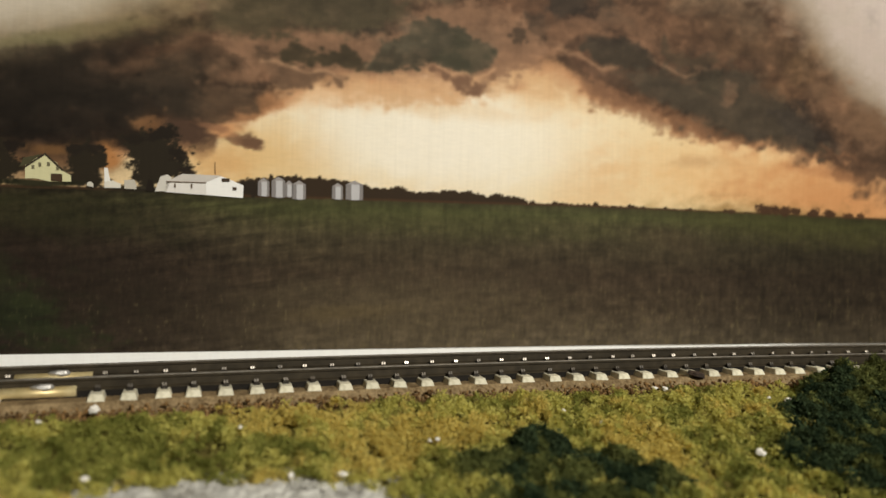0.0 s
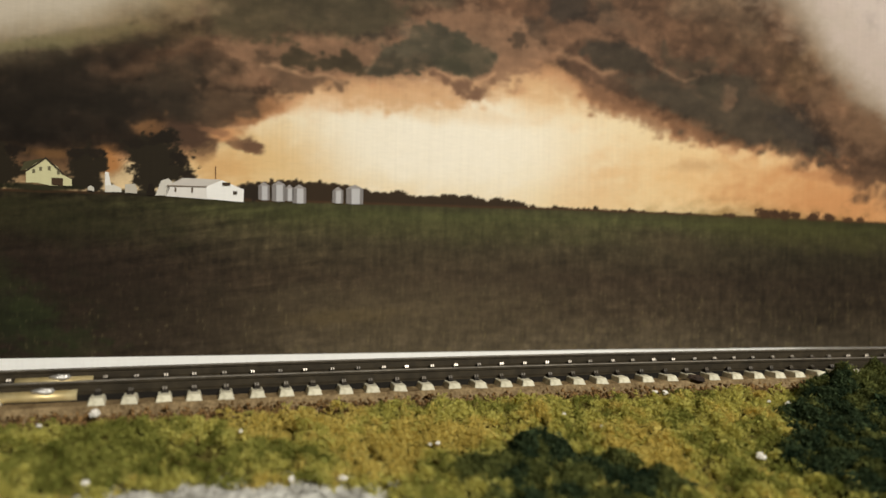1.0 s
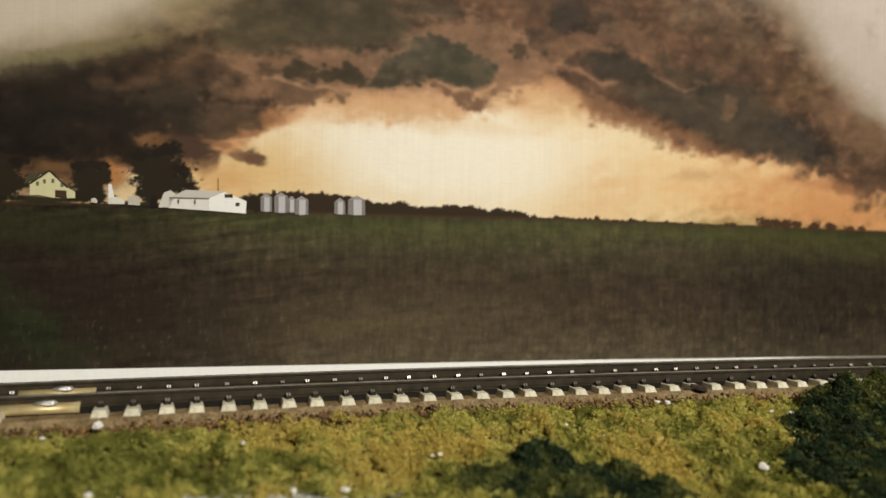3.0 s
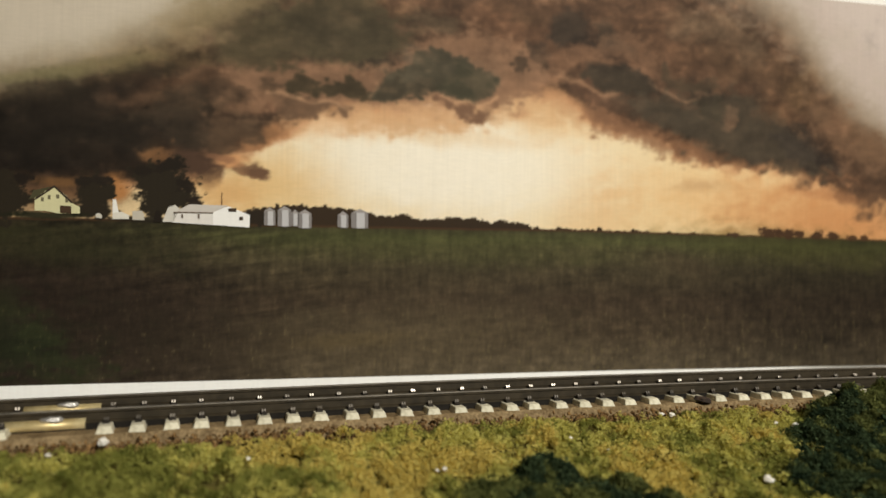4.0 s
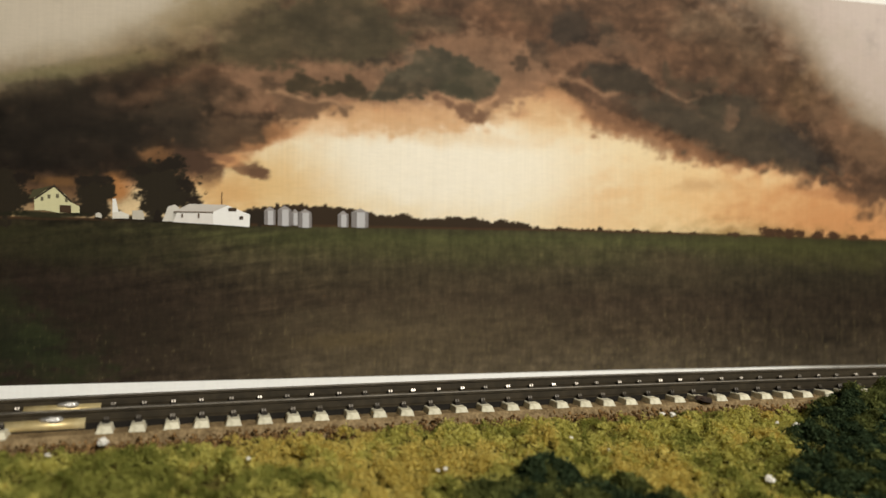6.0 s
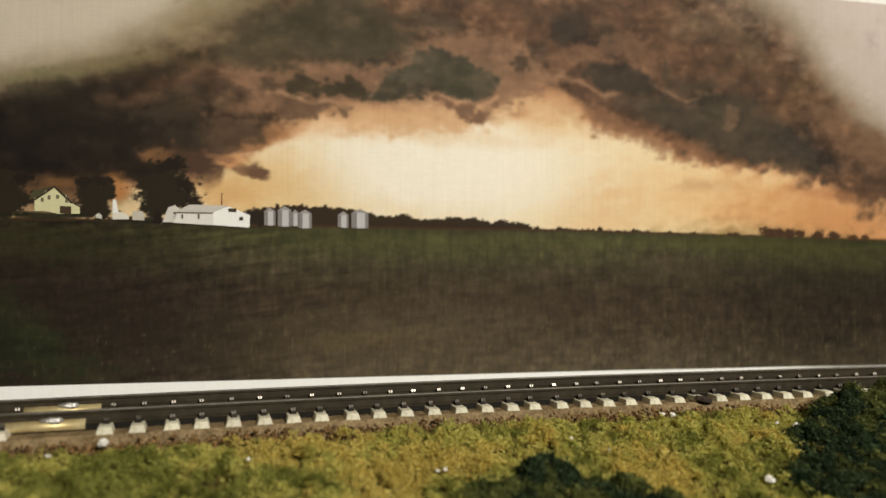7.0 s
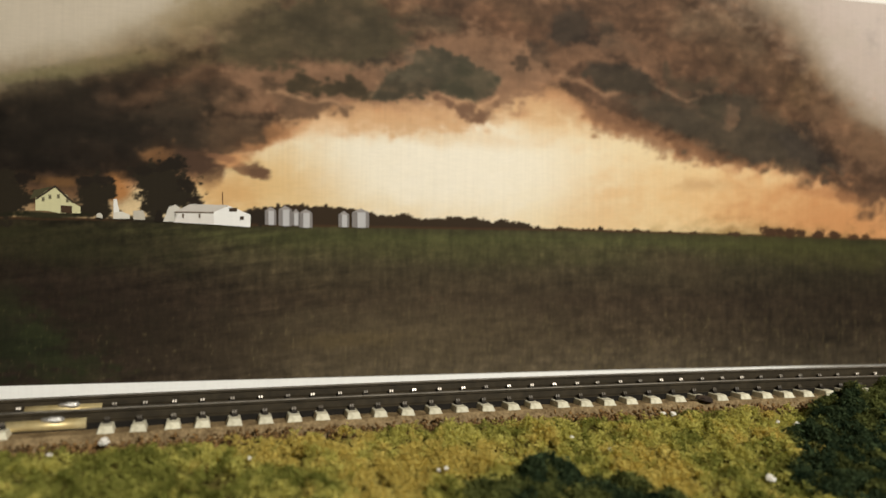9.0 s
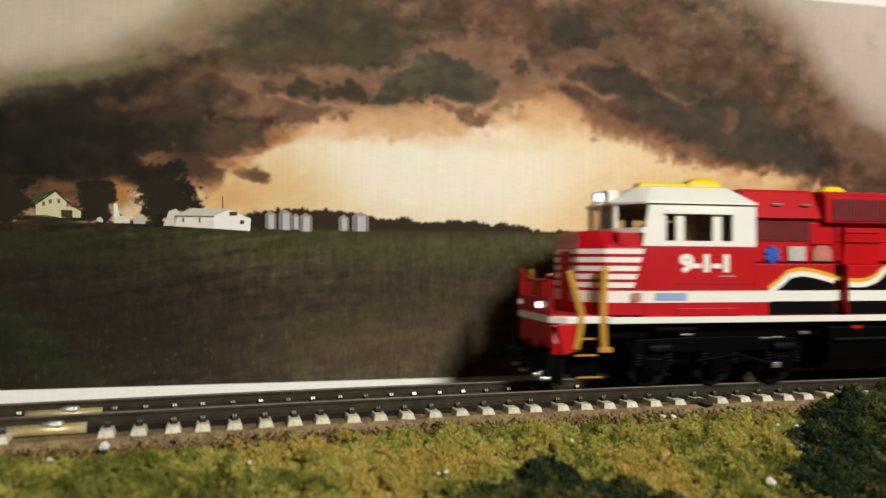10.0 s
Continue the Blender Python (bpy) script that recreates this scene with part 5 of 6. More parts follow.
def ribbon(line, width):
    """A band of even width along a line of (x, z)."""
    up, dn = [], []
    for i, (x, z) in enumerate(line):
        x0, z0 = line[max(i - 1, 0)]
        x1, z1 = line[min(i + 1, len(line) - 1)]
        d = math.hypot(x1 - x0, z1 - z0)
        nx, nz = -(z1 - z0) / d, (x1 - x0) / d
        up.append((x + nx * width / 2, z + nz * width / 2))
        dn.append((x - nx * width / 2, z - nz * width / 2))
    return up + dn[::-1]


def wave(x):
    """Height of the black flag's waving top edge along the side."""
    pts = [(61.5, 26.0), (65, 28.4), (68.6, 31.2), (72.7, 31.9), (77.5, 31.2), (84, 29.5), (88.2, 28.7), (93, 28.6), (97, 29.8), (99, 31.6), (101, 34.0), (106, 35.5), (112, 35.5), (120, 35.0), (135, 31.0), (150, 30.0), (170, 32.5), (190, 31.0), (222, 31.0)]
    return float(np.interp(x, [p[0] for p in pts], [p[1] for p in pts]))


def build_truck(loco, x0):
    truck = part("truck", shift(box(x0 - 27, x0 + 27, -10, 10, 6, 13, bevel=0.6)), M_UNDER, loco, "black three-axle running gear")
    for ax in (-20, 0, 20):
        for s in (-1, 1):
            bm = bmesh.new()
            add_disc(bm, x0 + ax, s * 7.6, s * 10.2, 6.1, 6.1)
            add_disc(bm, x0 + ax, s * 7.2, s * 7.8, 6.1, 6.7)
            part("wheel", shift(bm), M_PLOW, truck, "dark steel wheel")
            bm = bmesh.new()
            add_box(bm, x0 + ax - 2.6, x0 + ax + 2.6, min(s * 12, s * 14.6), max(s * 12, s * 14.6), 3.6, 8.6, bevel=0.5)
            add_disc(bm, x0 + ax, s * 14.4, s * 15.2, 6.1, 1.5, 14)
            part("journal_box", shift(bm), M_UNDER, truck)
            for d in (-4.6, 4.6):
                coil = [(x0 + ax + d + 1.15 * math.cos(1.05 * k), s * 13.2 + 1.15 * math.sin(1.05 * k), 6.3 + 0.14 * k) for k in range(25)]
                part("spring", shift(add_tube(bmesh.new(), coil, 0.3, 6)), M_PLOW, truck)
    for s in (-1, 1):
        out = [(x0 - 27, 10.4), (x0 - 24, 8.0), (x0 - 16, 8.0), (x0 - 14, 10.0), (x0 - 6, 10.0), (x0 - 4, 8.0), (x0 + 4, 8.0), (x0 + 6, 10.0), (x0 + 14, 10.0), (x0 + 16, 8.0), (x0 + 24, 8.0), (x0 + 27, 10.4), (x0 + 25, 13.6), (x0 + 8, 14.2), (x0 - 8, 14.2), (x0 - 25, 13.6)]
        part("side_frame", shift(prism(out, min(s * 12.6, s * 14.2), max(s * 12.6, s * 14.2), bevel=0.3)), M_UNDER, truck)
        for b0, b1 in ((16, 22.5), (-22, -16)):
            bm = add_tube(bmesh.new(), [(x0 + b0, s * 15.0, 11.2), (x0 + b1, s * 15.0, 11.4)], 1.2, 12)
            part("brake_cylinder", shift(bm), M_PLOW, truck, "dark grey brake cylinder")
        bm = bmesh.new()
        add_tube(bm, [(x0 - 8, s * 15.1, 7.6), (x0 - 1, s * 15.2, 8.4), (x0 + 5, s * 15.2, 9.2), (x0 + 10, s * 15.2, 8.0), (x0 + 16, s * 15.2, 6.2)], 0.35, 6)
        part("sand_pipe", shift(bm), M_PLOW, truck, "thin sanding pipe")
        part("pipe_end", shift(box(x0 + 15.6, x0 + 18.2, min(s * 14.8, s * 15.8), max(s * 14.8, s * 15.8), 5.2, 6.8, bevel=0.2)), M_STEEL, truck, "bright metal fitting")
        for bx, bz in ((x0 + 12.5, 13.3), (x0 + 16.5, 13.5), (x0 - 12, 14.6)):
            part("grab_rail", shift(box(bx, bx + 3.4, min(s * 14.2, s * 14.7), max(s * 14.2, s * 14.7), bz, bz + 0.5, bevel=0.1)), M_STEEL, truck, "bright metal bar")
    return truck


def build_loco():
    loco = thing("locomotive", "red, white and black model diesel locomotive with lit headlight", "locomotive")
    # nose
    top = [(8.8, -6.5), (8.8, 6.5), (13.0, 10.2), (20.0, 11.2), (20.0, -11.2), (13.0, -10.2)]
    mid = [(8.0, -8.6), (8.0, 8.6), (13.4, 14.0), (24.0, 15.6), (24.0, -15.6), (13.4, -14.0)]
    nose = part("nose", shift(ring_mesh([(20.4, nose_plan(24.2)), (38.8, nose_plan(24.2)), (39.8, mid), (43.6, top)], 0.25)), M_RED, loco, "red nose with chamfered top")
    for lo, hi in ((37.2, 38.6), (34.85, 36.3), (32.5, 33.9), (30.25, 31.7), (27.95, 29.4)):
        e0, e1 = 20.8 + (lo - 28) * 0.31, 20.8 + (hi - 28) * 0.31
        part("nose_stripe", shift(ring_mesh([(lo, nose_plan(e0, 0.12)), (hi, nose_plan(e1, 0.12))])), M_IVORY, nose, "white stripe round the nose")
    part("nose_band", shift(ring_mesh([(23.9, nose_plan(24.1, 0.13)), (27.1, nose_plan(24.1, 0.13))])), M_IVORY, nose, "broad white band")
    part("nose_door", shift(box(7.1, 7.7, -3.6, 3.4, 21.5, 38.0, bevel=0.25)), M_RED, nose, "red door in the nose")
    # cab
    cab = part("cab", shift(ring_mesh([(20.0, [(24.2, -16.3), (58.0, -16.3), (58.0, 16.3), (24.2, 16.3)]), (39.45, [(24.2, -16.3), (58.0, -16.3), (58.0, 16.3), (24.2, 16.3)])], 0.2)), M_RED, loco, "red lower cab side")
    for s in (-1, 1):
        y0, y1 = (s * 16.4, s * 15.2) if s < 0 else (s * 15.2, s * 16.4)
        # one side wall with a window opening through it
        wall = bmesh.new()
        outer = [(23.4, 39.45), (58.0, 39.45), (58.0, 51.0), (25.4, 51.0)]
        inner = [(30.4, 40.9), (50.6, 40.9), (50.6, 48.6), (30.4, 48.6)]
        ring = [[wall.verts.new((x, y, z)) for x, z in line] for y in (y0, y1) for line in (outer, inner)]
        for k in range(4):
            j = (k + 1) % 4
            wall.faces.new((ring[0][k], ring[0][j], ring[1][j], ring[1][k]))
            wall.faces.new((ring[2][k], ring[3][k], ring[3][j], ring[2][j]))
            wall.faces.new((ring[0][k], ring[2][k], ring[2][j], ring[0][j]))
            wall.faces.new((ring[1][k], ring[1][j], ring[3][j], ring[3][k]))
        bmesh.ops.recalc_face_normals(wall, faces=wall.faces)
        part("cab_wall", shift(wall), M_IVORY, cab, "white cab wall round the side window")
    part("cab_back", shift(box(56.9, 57.9, -15.2, 15.2, 39.45, 51.0)), M_IVORY, cab)
    part("cab_floor", shift(box(24.5, 56.8, -15.1, 15.1, 39.5, 40.2)), M_UNDER, cab)
    roof = ring_mesh([(51.0, [(17.6, -9), (17.6, 9), (24.6, 16.6), (58.2, 16.6), (58.2, -16.6), (24.6, -16.6)]),
                      (51.7, [(17.4, -9), (17.4, 9), (24.6, 16.6), (58.2, 16.6), (58.2, -16.6), (24.6, -16.6)]),
                      (56.3, [(26.0, -8.5), (26.0, 8.5), (29.0, 10.6), (52.8, 10.6), (52.8, -10.6), (29.0, -10.6)]),
                      (56.6, [(27.0, -7.5), (27.0, 7.5), (30.0, 9.4), (52.0, 9.4), (52.0, -9.4), (30.0, -9.4)])], 0.15)
    part("cab_roof", shift(roof), M_IVORY, cab, "white cab roof with sloping edges")
    part("rain_gutter", shift(box(24.8, 58.1, -16.75, -16.5, 50.9, 51.15)), M_PLOW, cab, "thin dark roof seam")
    for s in (-1, 1):
        pane = part("window_glass", shift(box(30.6, 50.4, s * 15.6 - 0.15, s * 15.6 + 0.15, 41.0, 48.5)), M_GLASS, cab, "dark side window glass")
        for x0, x1 in ((33.4, 36.0), (44.6, 47.4)):
            part("window_post", shift(box(x0, x1, s * 15.9 - 0.3, s * 15.9 + 0.3, 40.9, 48.6, bevel=0.1)), M_IVORY, cab, "white window post")
        part("sun_shade", shift(prism([(29.8, 48.3), (51.0, 48.3), (50.2, 49.3), (30.6, 49.3)], min(s * 16.3, s * 17.2), max(s * 16.3, s * 17.2))), M_IVORY, cab, "white shade over the window")
    # windscreen: two panes either side of a centre post, set back in a V
    for y0, x0, y1, x1 in ((-15.4, 23.8, -9.0, 18.6), (-9.0, 18.6, -0.7, 18.4), (0.7, 18.4, 9.0, 18.6), (9.0, 18.6, 15.4, 23.8)):
        bm = ring_mesh([(44.4, [(x0, y0), (x1, y1), (x1 + 0.3, y1), (x0 + 0.3, y0)]), (50.9, [(x0 + 0.4, y0), (x1 + 0.4, y1), (x1 + 0.7, y1), (x0 + 0.7, y0)])])
        part("windscreen", shift(bm), M_GLASS, cab, "dark windscreen pane")
    bm = bmesh.new()
    for y0, y1, x in ((-9.6, -8.4, 18.3), (-0.7, 0.7, 18.1), (8.4, 9.6, 18.3)):
        add_box(bm, x, x + 0.9, y0, y1, 43.4, 51.0)
    add_box(bm, 18.0, 19.2, -9.6, 9.6, 43.0, 44.5)
    for s in (-1, 1):
        add_prism(bm, [(18.0, s * 9.5), (19.2, s * 9.5), (24.4, s * 16.3), (23.2, s * 16.3)], 43.0, 44.5, "z")
    part("windscreen_frame", shift(bm), M_IVORY, cab, "white windscreen frame")
    part("nose_shelf", shift(box(17.0, 24.6, -15.2, 15.2, 39.4, 43.1, bevel=0.2)), M_RED, cab)
    part("cab_seat", shift(box(36, 42, -12, -4, 40.2, 46.5, bevel=1.0)), M_SEAT, cab, "tan cab seat")
    part("cab_seat", shift(box(36, 42, 4, 12, 40.2, 46.5, bevel=1.0)), M_SEAT, cab, "tan cab seat")
    bm = bmesh.new()
    add_box(bm, 18.0, 21.2, -5.6, 5.6, 51.9, 55.6, bevel=0.4)
    box_ = part("headlight_housing", shift(bm), M_IVORY, cab, "white headlight housing")
    bm = bmesh.new()
    for y in (-1.1, 1.1):
        add_disc(bm, y, 17.6, 18.2, 53.9, 1.0, 18, "x")
    part("headlight", shift(bm), M_LIGHT, box_, "bright lit headlight")
    part("number_board", shift(box(17.8, 18.2, -5.4, -3.6, 52.5, 55.0)), M_PLOW, box_)
    # light bar and beacons on the roof
    bm = ring_mesh([(56.5, [(27, -7), (27, -2), (46, -2), (46, -7)]), (58.0, [(27.6, -6.4), (27.6, -2.6), (45.4, -2.6), (45.4, -6.4)])], 0.5)
    part("light_bar", shift(bm), M_AMBER, cab, "yellow light bar on the roof")
    bm = ring_mesh([(56.5, [(42, -7.5), (42, -1), (53, -1), (53, -7.5)]), (58.6, [(43, -7), (43, -1.5), (52.5, -1.5), (52.5, -7)]), (59.8, [(46, -6), (46, -2.5), (51, -2.5), (51, -6)])], 0.5)
    part("beacon", shift(bm), M_AMBER, cab, "yellow beacon housing on the roof")
    # paint on the cab side
    for s, tag in ((-1, ""), (1, "")):
        y = s * 16.3
        part("side_band", plate([(24.2, 23.9), (62.4, 23.9), (64.6, 27.1), (24.2, 27.1)], y), M_IVORY, cab, "broad white band along the cab side")
        part("side_sill", shift(box(13.6, 222, min(s * 16.2, s * 17.0), max(s * 16.2, s * 17.0), 18.3, 20.05, bevel=0.12)), M_IVORY, loco, "white side sill")
        part("panel_seam", plate([(33.5, 28.9), (57.5, 28.9), (57.5, 29.15), (33.5, 29.15)], y - s * 0.02, 0.1), M_GRILLE, cab)
    lettering("9-1-1", 6.9, 42.6, -16.42, 34.5, M_IVORY, cab, "lettering", "white numerals 9-1-1")
    part("label_bar", plate([(27.0, 24.4), (36.5, 24.4), (36.5, 26.6), (27.0, 26.6)], -16.44), M_PALEBLUE, cab, "pale blue label")
    part("label_bar", plate([(20.4, 24.4), (23.0, 24.4), (23.0, 26.6), (20.4, 26.6)], -16.4), M_TAN, cab, "small reddish label")
    part("label_bar", plate([(46.5, 30.9), (51.5, 30.9), (51.5, 31.4), (46.5, 31.4)], -16.36), M_TAN, cab, "small label line")
    bm = shift(prism([(33, 20.2), (53, 20.2), (52, 22.4), (34, 22.4)], -17.1, -16.2, bevel=0.2))
    part("vent_panel", bm, M_RED, cab, "red ribbed vent panel")
    # long hood
    hood = part("hood", shift(box(58.0, 222, -10.8, 10.8, 19.6, 47.8, bevel=0.3)), M_RED, loco, "red hood")
    up = [(-10.9, 47.6), (-13.0, 48.0), (-9.2, 55.9), (-8.2, 56.6), (8.2, 56.6), (9.2, 55.9), (13.0, 48.0), (10.9, 47.6)]
    part("upper_hood", shift(prism(up, 58.1, 81.8, "x", 0.25)), M_RED, hood, "red upper hood with sloping sides")
    for x in (66.5, 76.0):
        part("lifting_lug", shift(box(x, x + 3, -12.2, -11.2, 51.6, 52.2, bevel=0.1)), M_STEEL, hood)
    for s in (-1, 1):
        bm = bmesh.new()
        add_box(bm, 60.0, 80.5, min(s * 10.7, s * 11.2), max(s * 10.7, s * 11.2), 41.4, 47.6)
        for k in range(9):
            z = 41.8 + k * 0.64
            add_box(bm, 60.4, 80.1, min(s * 11.0, s * 11.5), max(s * 11.0, s * 11.5), z, z + 0.3)
        part("intake_grille", shift(bm), M_GRILLE, hood, "dark red ribbed intake grille")
        bm = bmesh.new()
        add_box(bm, 84.6, 106.5, min(s * 13.6, s * 14.1), max(s * 13.6, s * 14.1), 47.4, 53.8)
        for k in range(16):
            x = 85.2 + k * 1.33
            add_box(bm, x, x + 0.5, min(s * 13.9, s * 14.4), max(s * 13.9, s * 14.4), 47.6, 53.6)
        part("blower_grille", shift(bm), M_GRILLE, hood, "dark red ribbed blower grille")
        part("cabinet_seam", plate([(58.2, 35.0), (118, 35.0), (118, 35.35), (58.2, 35.35)], s * 10.9, 0.2), M_BLACK, hood)
        for x0 in (88.0, 100.0, 112.0, 124.0, 136.0, 148.0, 160.0, 172.0, 184.0, 196.0, 208.0):
            part("hood_door", shift(box(x0, x0 + 11.4, min(s * 10.7, s * 11.5), max(s * 10.7, s * 11.5), 35.6, 45.6, bevel=0.25)), M_RED, hood, "red hood door")
            part("door_seam", plate([(x0, 41.2), (x0 + 11.4, 41.2), (x0 + 11.4, 41.4), (x0, 41.4)], s * 11.45, 0.12), M_BLACK, hood)
    part("blower_box", shift(prism([(-13.8, 46.8), (-13.8, 54.6), (-11.5, 56.2), (11.5, 56.2), (13.8, 54.6), (13.8, 46.8)], 82.6, 112, "x", 0.3)), M_RED, hood, "red overhanging blower box")
    part("rear_upper_hood", shift(prism([(-10.6, 47.6), (-10.6, 54.6), (-9.0, 56.0), (9.0, 56.0), (10.6, 54.6), (10.6, 47.6)], 112, 178, "x", 0.3)), M_RED, hood)
    part("radiator_box", shift(prism([(-10.6, 46.8), (-15.4, 49.5), (-15.4, 55.0), (-13.5, 56.4), (13.5, 56.4), (15.4, 55.0), (15.4, 49.5), (10.6, 46.8)], 178, 221, "x", 0.3)), M_RED, hood, "red flared radiator box")
    for x in (186, 200, 213):
        bm = bmesh.new()
        pts = [(x + 5.6 * math.cos(k * math.pi / 12), 5.6 * math.sin(k * math.pi / 12)) for k in range(24)]
        add_prism(bm, pts, 56.3, 57.4, "z")
        part("radiator_fan", shift(bm), M_PLOW, hood, "dark round roof fan")
    bm = ring_mesh([(56.1, [(86, -8), (86, -3), (95, -3), (95, -8)]), (58.2, [(88.5, -7), (88.5, -4), (93, -4), (93, -7)])], 0.4)
    part("roof_horn", shift(bm), M_AMBER, hood, "yellow cluster on the hood roof")
    # low cabinets beside the walkway carry the painted flag
    for s in (-1, 1):
        for n, (x0, x1) in enumerate(((58.1, 83.4), (87.8, 118.0), (119.5, 152.0), (153.5, 188.0), (189.5, 221.5))):
            cab_box = part("cabinet", shift(box(x0, x1, min(s * 10.6, s * 16.2), max(s * 10.6, s * 16.2), 20.05, 34.6, bevel=0.25)), M_RED, loco, "low red and black cabinet with white stripes")
            y = s * 16.2
            xs = [max(x0 + 0.3, 62.0) + (x1 - 0.3 - max(x0 + 0.3, 62.0)) * k / 16 for k in range(17)]
            part("black_field", plate([(x, min(34.2, wave(x) - 0.6)) for x in xs] + [(xs[-1], 20.3), (xs[0], 20.3)], y), M_BLACK, cab_box, "black field of the painted flag")
            part("flag_stripe", plate([(xs[0], 24.1), (xs[-1], 24.1), (xs[-1], 27.1), (xs[0], 27.1)], y + s * 0.08, 0.14), M_IVORY, cab_box, "white stripe of the painted flag")
            part("flag_edge", plate(ribbon([(x, min(33.6, wave(x) + 0.1)) for x in xs], 1.5), y + s * 0.06, 0.14), M_IVORY, cab_box, "white edge of the painted flag")
            part("flag_edge", plate(ribbon([(x, min(34.0, wave(x) + 1.35)) for x in xs], 1.2), y + s * 0.04, 0.14), M_GOLD, cab_box, "yellow edge of the painted flag")
    # black fillers for the shade between cabinets; the painted flag runs on deeper in
    for x0, x1 in ((83.4, 87.8), (118.0, 119.5)):
        recess = part("gap_shade_filler", shift(box(x0, x1, -13.2, -10.7, 20.05, 34.2)), M_BLACK, loco, "black filler for the shade in the recess between cabinets")
        part("flag_stripe", plate([(x0 + 0.1, 24.1), (x1 - 0.1, 24.1), (x1 - 0.1, 27.1), (x0 + 0.1, 27.1)], -13.2), M_IVORY, recess, "white stripe of the painted flag")
        part("flag_edge", plate([(x0 + 0.1, 30.4), (x1 - 0.1, 29.8), (x1 - 0.1, 31.0), (x0 + 0.1, 31.6)], -13.2), M_GOLD, recess, "yellow edge of the painted flag")
    cover = part("duct_cover", shift(prism([(-10.7, 34.7), (-12.4, 34.7), (-13.4, 44.2), (-13.4, 45.4), (-10.7, 45.6)], 89.4, 101.4, "x", 0.25)), M_RED, loco, "red duct cover that leans out from the hood")
    part("cover_lip", shift(box(89.6, 101.2, -13.75, -13.3, 43.9, 44.4, bevel=0.1)), M_RED, cover)
    part("cover_seam", shift(box(89.5, 101.3, -13.35, -12.9, 40.9, 41.15)), M_BLACK, cover)
    # emblems under the intake
    y = -11.3
    for k, turn in enumerate((0, 60, 120)):
        c, n = math.cos(radians(turn)), math.sin(radians(turn))
        arm = [(66.6 + a * n + b * c, 37.4 + a * c - b * n) for a, b in ((-2.6, -0.75), (2.6, -0.75), (2.6, 0.75), (-2.6, 0.75))]
        part("emblem", plate(arm, y - 0.05 * k, 0.3), M_BLUE, hood, "blue six-armed star emblem")
    part("emblem", plate([(71.8, 35.6), (77.6, 35.6), (77.6, 39.8), (71.8, 39.8)], y, 0.3), M_GREY, hood, "pale grey square emblem")
    part("emblem", plate([(80.2, 35.6), (86.2, 35.6), (86.4, 38.4), (84.8, 40.2), (81.6, 40.2), (80.0, 38.4)], y, 0.3), M_TAN, hood, "tan shield emblem")
    part("emblem", plate(arc(83.2, 37.6, 1.7, 1.6, 0, 330, 11), y - 0.3, 0.1), M_ROSE, hood, "pale red round centre of the shield emblem")
    part("access_door", shift(box(79.0, 87.0, -11.6, -10.7, 40.4, 46.8, bevel=0.3)), M_RED, hood)
    # front platform, end plates, steps
    deck = part("front_deck", shift(ring_mesh([(18.4, [(-2.4, -13.5), (-2.4, 13.5), (1.6, 16.4), (14, 16.4), (14, -16.4), (1.6, -16.4)]), (20.3, [(-2.4, -13.5), (-2.4, 13.5), (1.6, 16.4), (14, 16.4), (14, -16.4), (1.6, -16.4)])], 0.25)), M_IVORY, loco, "front platform with a white edge")
    part("deck_top", shift(box(-1.8, 24, -13.2, 13.2, 20.35, 20.75)), M_RED, deck)
    out = [(-13.5, 18.3), (13.5, 18.3), (14.5, 13.0), (12.5, 10.4), (9.5, 10.0), (7.0, 12.6), (4.4, 13.2), (2.2, 11.0), (0, 10.2), (-2.2, 11.0), (-4.4, 13.2), (-7.0, 12.6), (-9.5, 10.0), (-14.5, 10.0), (-15.2, 13.0)]
    part("pilot_plate", shift(prism(out, -1.6, 0.6, "x", 0.25)), M_RED, deck, "red pilot plate with a scalloped lower edge")
    part("pilot_side", shift(prism([(-1.0, 18.3), (4.6, 18.3), (5.0, 11.0), (0.6, 10.0)], -16.0, -14.8, bevel=0.2)), M_RED, deck, "red pilot side")
    part("pilot_side", shift(prism([(-1.0, 18.3), (4.6, 18.3), (5.0, 11.0), (0.6, 10.0)], 14.8, 16.0, bevel=0.2)), M_RED, deck, "red pilot side")
    for y0, y1, z1 in ((10.8, 14.2, 32.8), (4.4, 8.6, 30.6), (-8.6, -3.6, 29.6), (-14.2, -10.0, 30.2)):
        bm = shift(prism([(y0, 20.4), (y1, 20.4), (y1, z1 - 0.8), (y1 - 0.8, z1), (y0 + 0.8, z1), (y0, z1 - 0.8)], -2.2, -1.5, "x", 0.2))
        part("end_plate", bm, M_RED, deck, "red upright end plate")
    part("end_rail", shift(box(-2.3, -1.4, -13.8, 13.8, 21.0, 25.2, bevel=0.3)), M_RED, deck, "red lower end panel")
    bm = add_tube(bmesh.new(), [(-1.9, 12.5, 32.6), (-1.9, 8, 30.2), (-1.9, 0, 29.6), (-1.9, -8, 29.9), (-1.9, -13.5, 31.5)], 0.4, 8)
    part("end_handrail", shift(bm), M_RED, deck, "red front handrail")
    for yy, mat, nm in ((-6.0, M_LIGHT, "bright lit ditch light"), (11.0, M_DIM, "dim ditch light")):
        bm = bmesh.new()
        add_disc(bm, yy, -3.0, -2.2, 23.0, 0.8, 16, "x")
        part("ditch_light", shift(bm), mat, deck, nm)
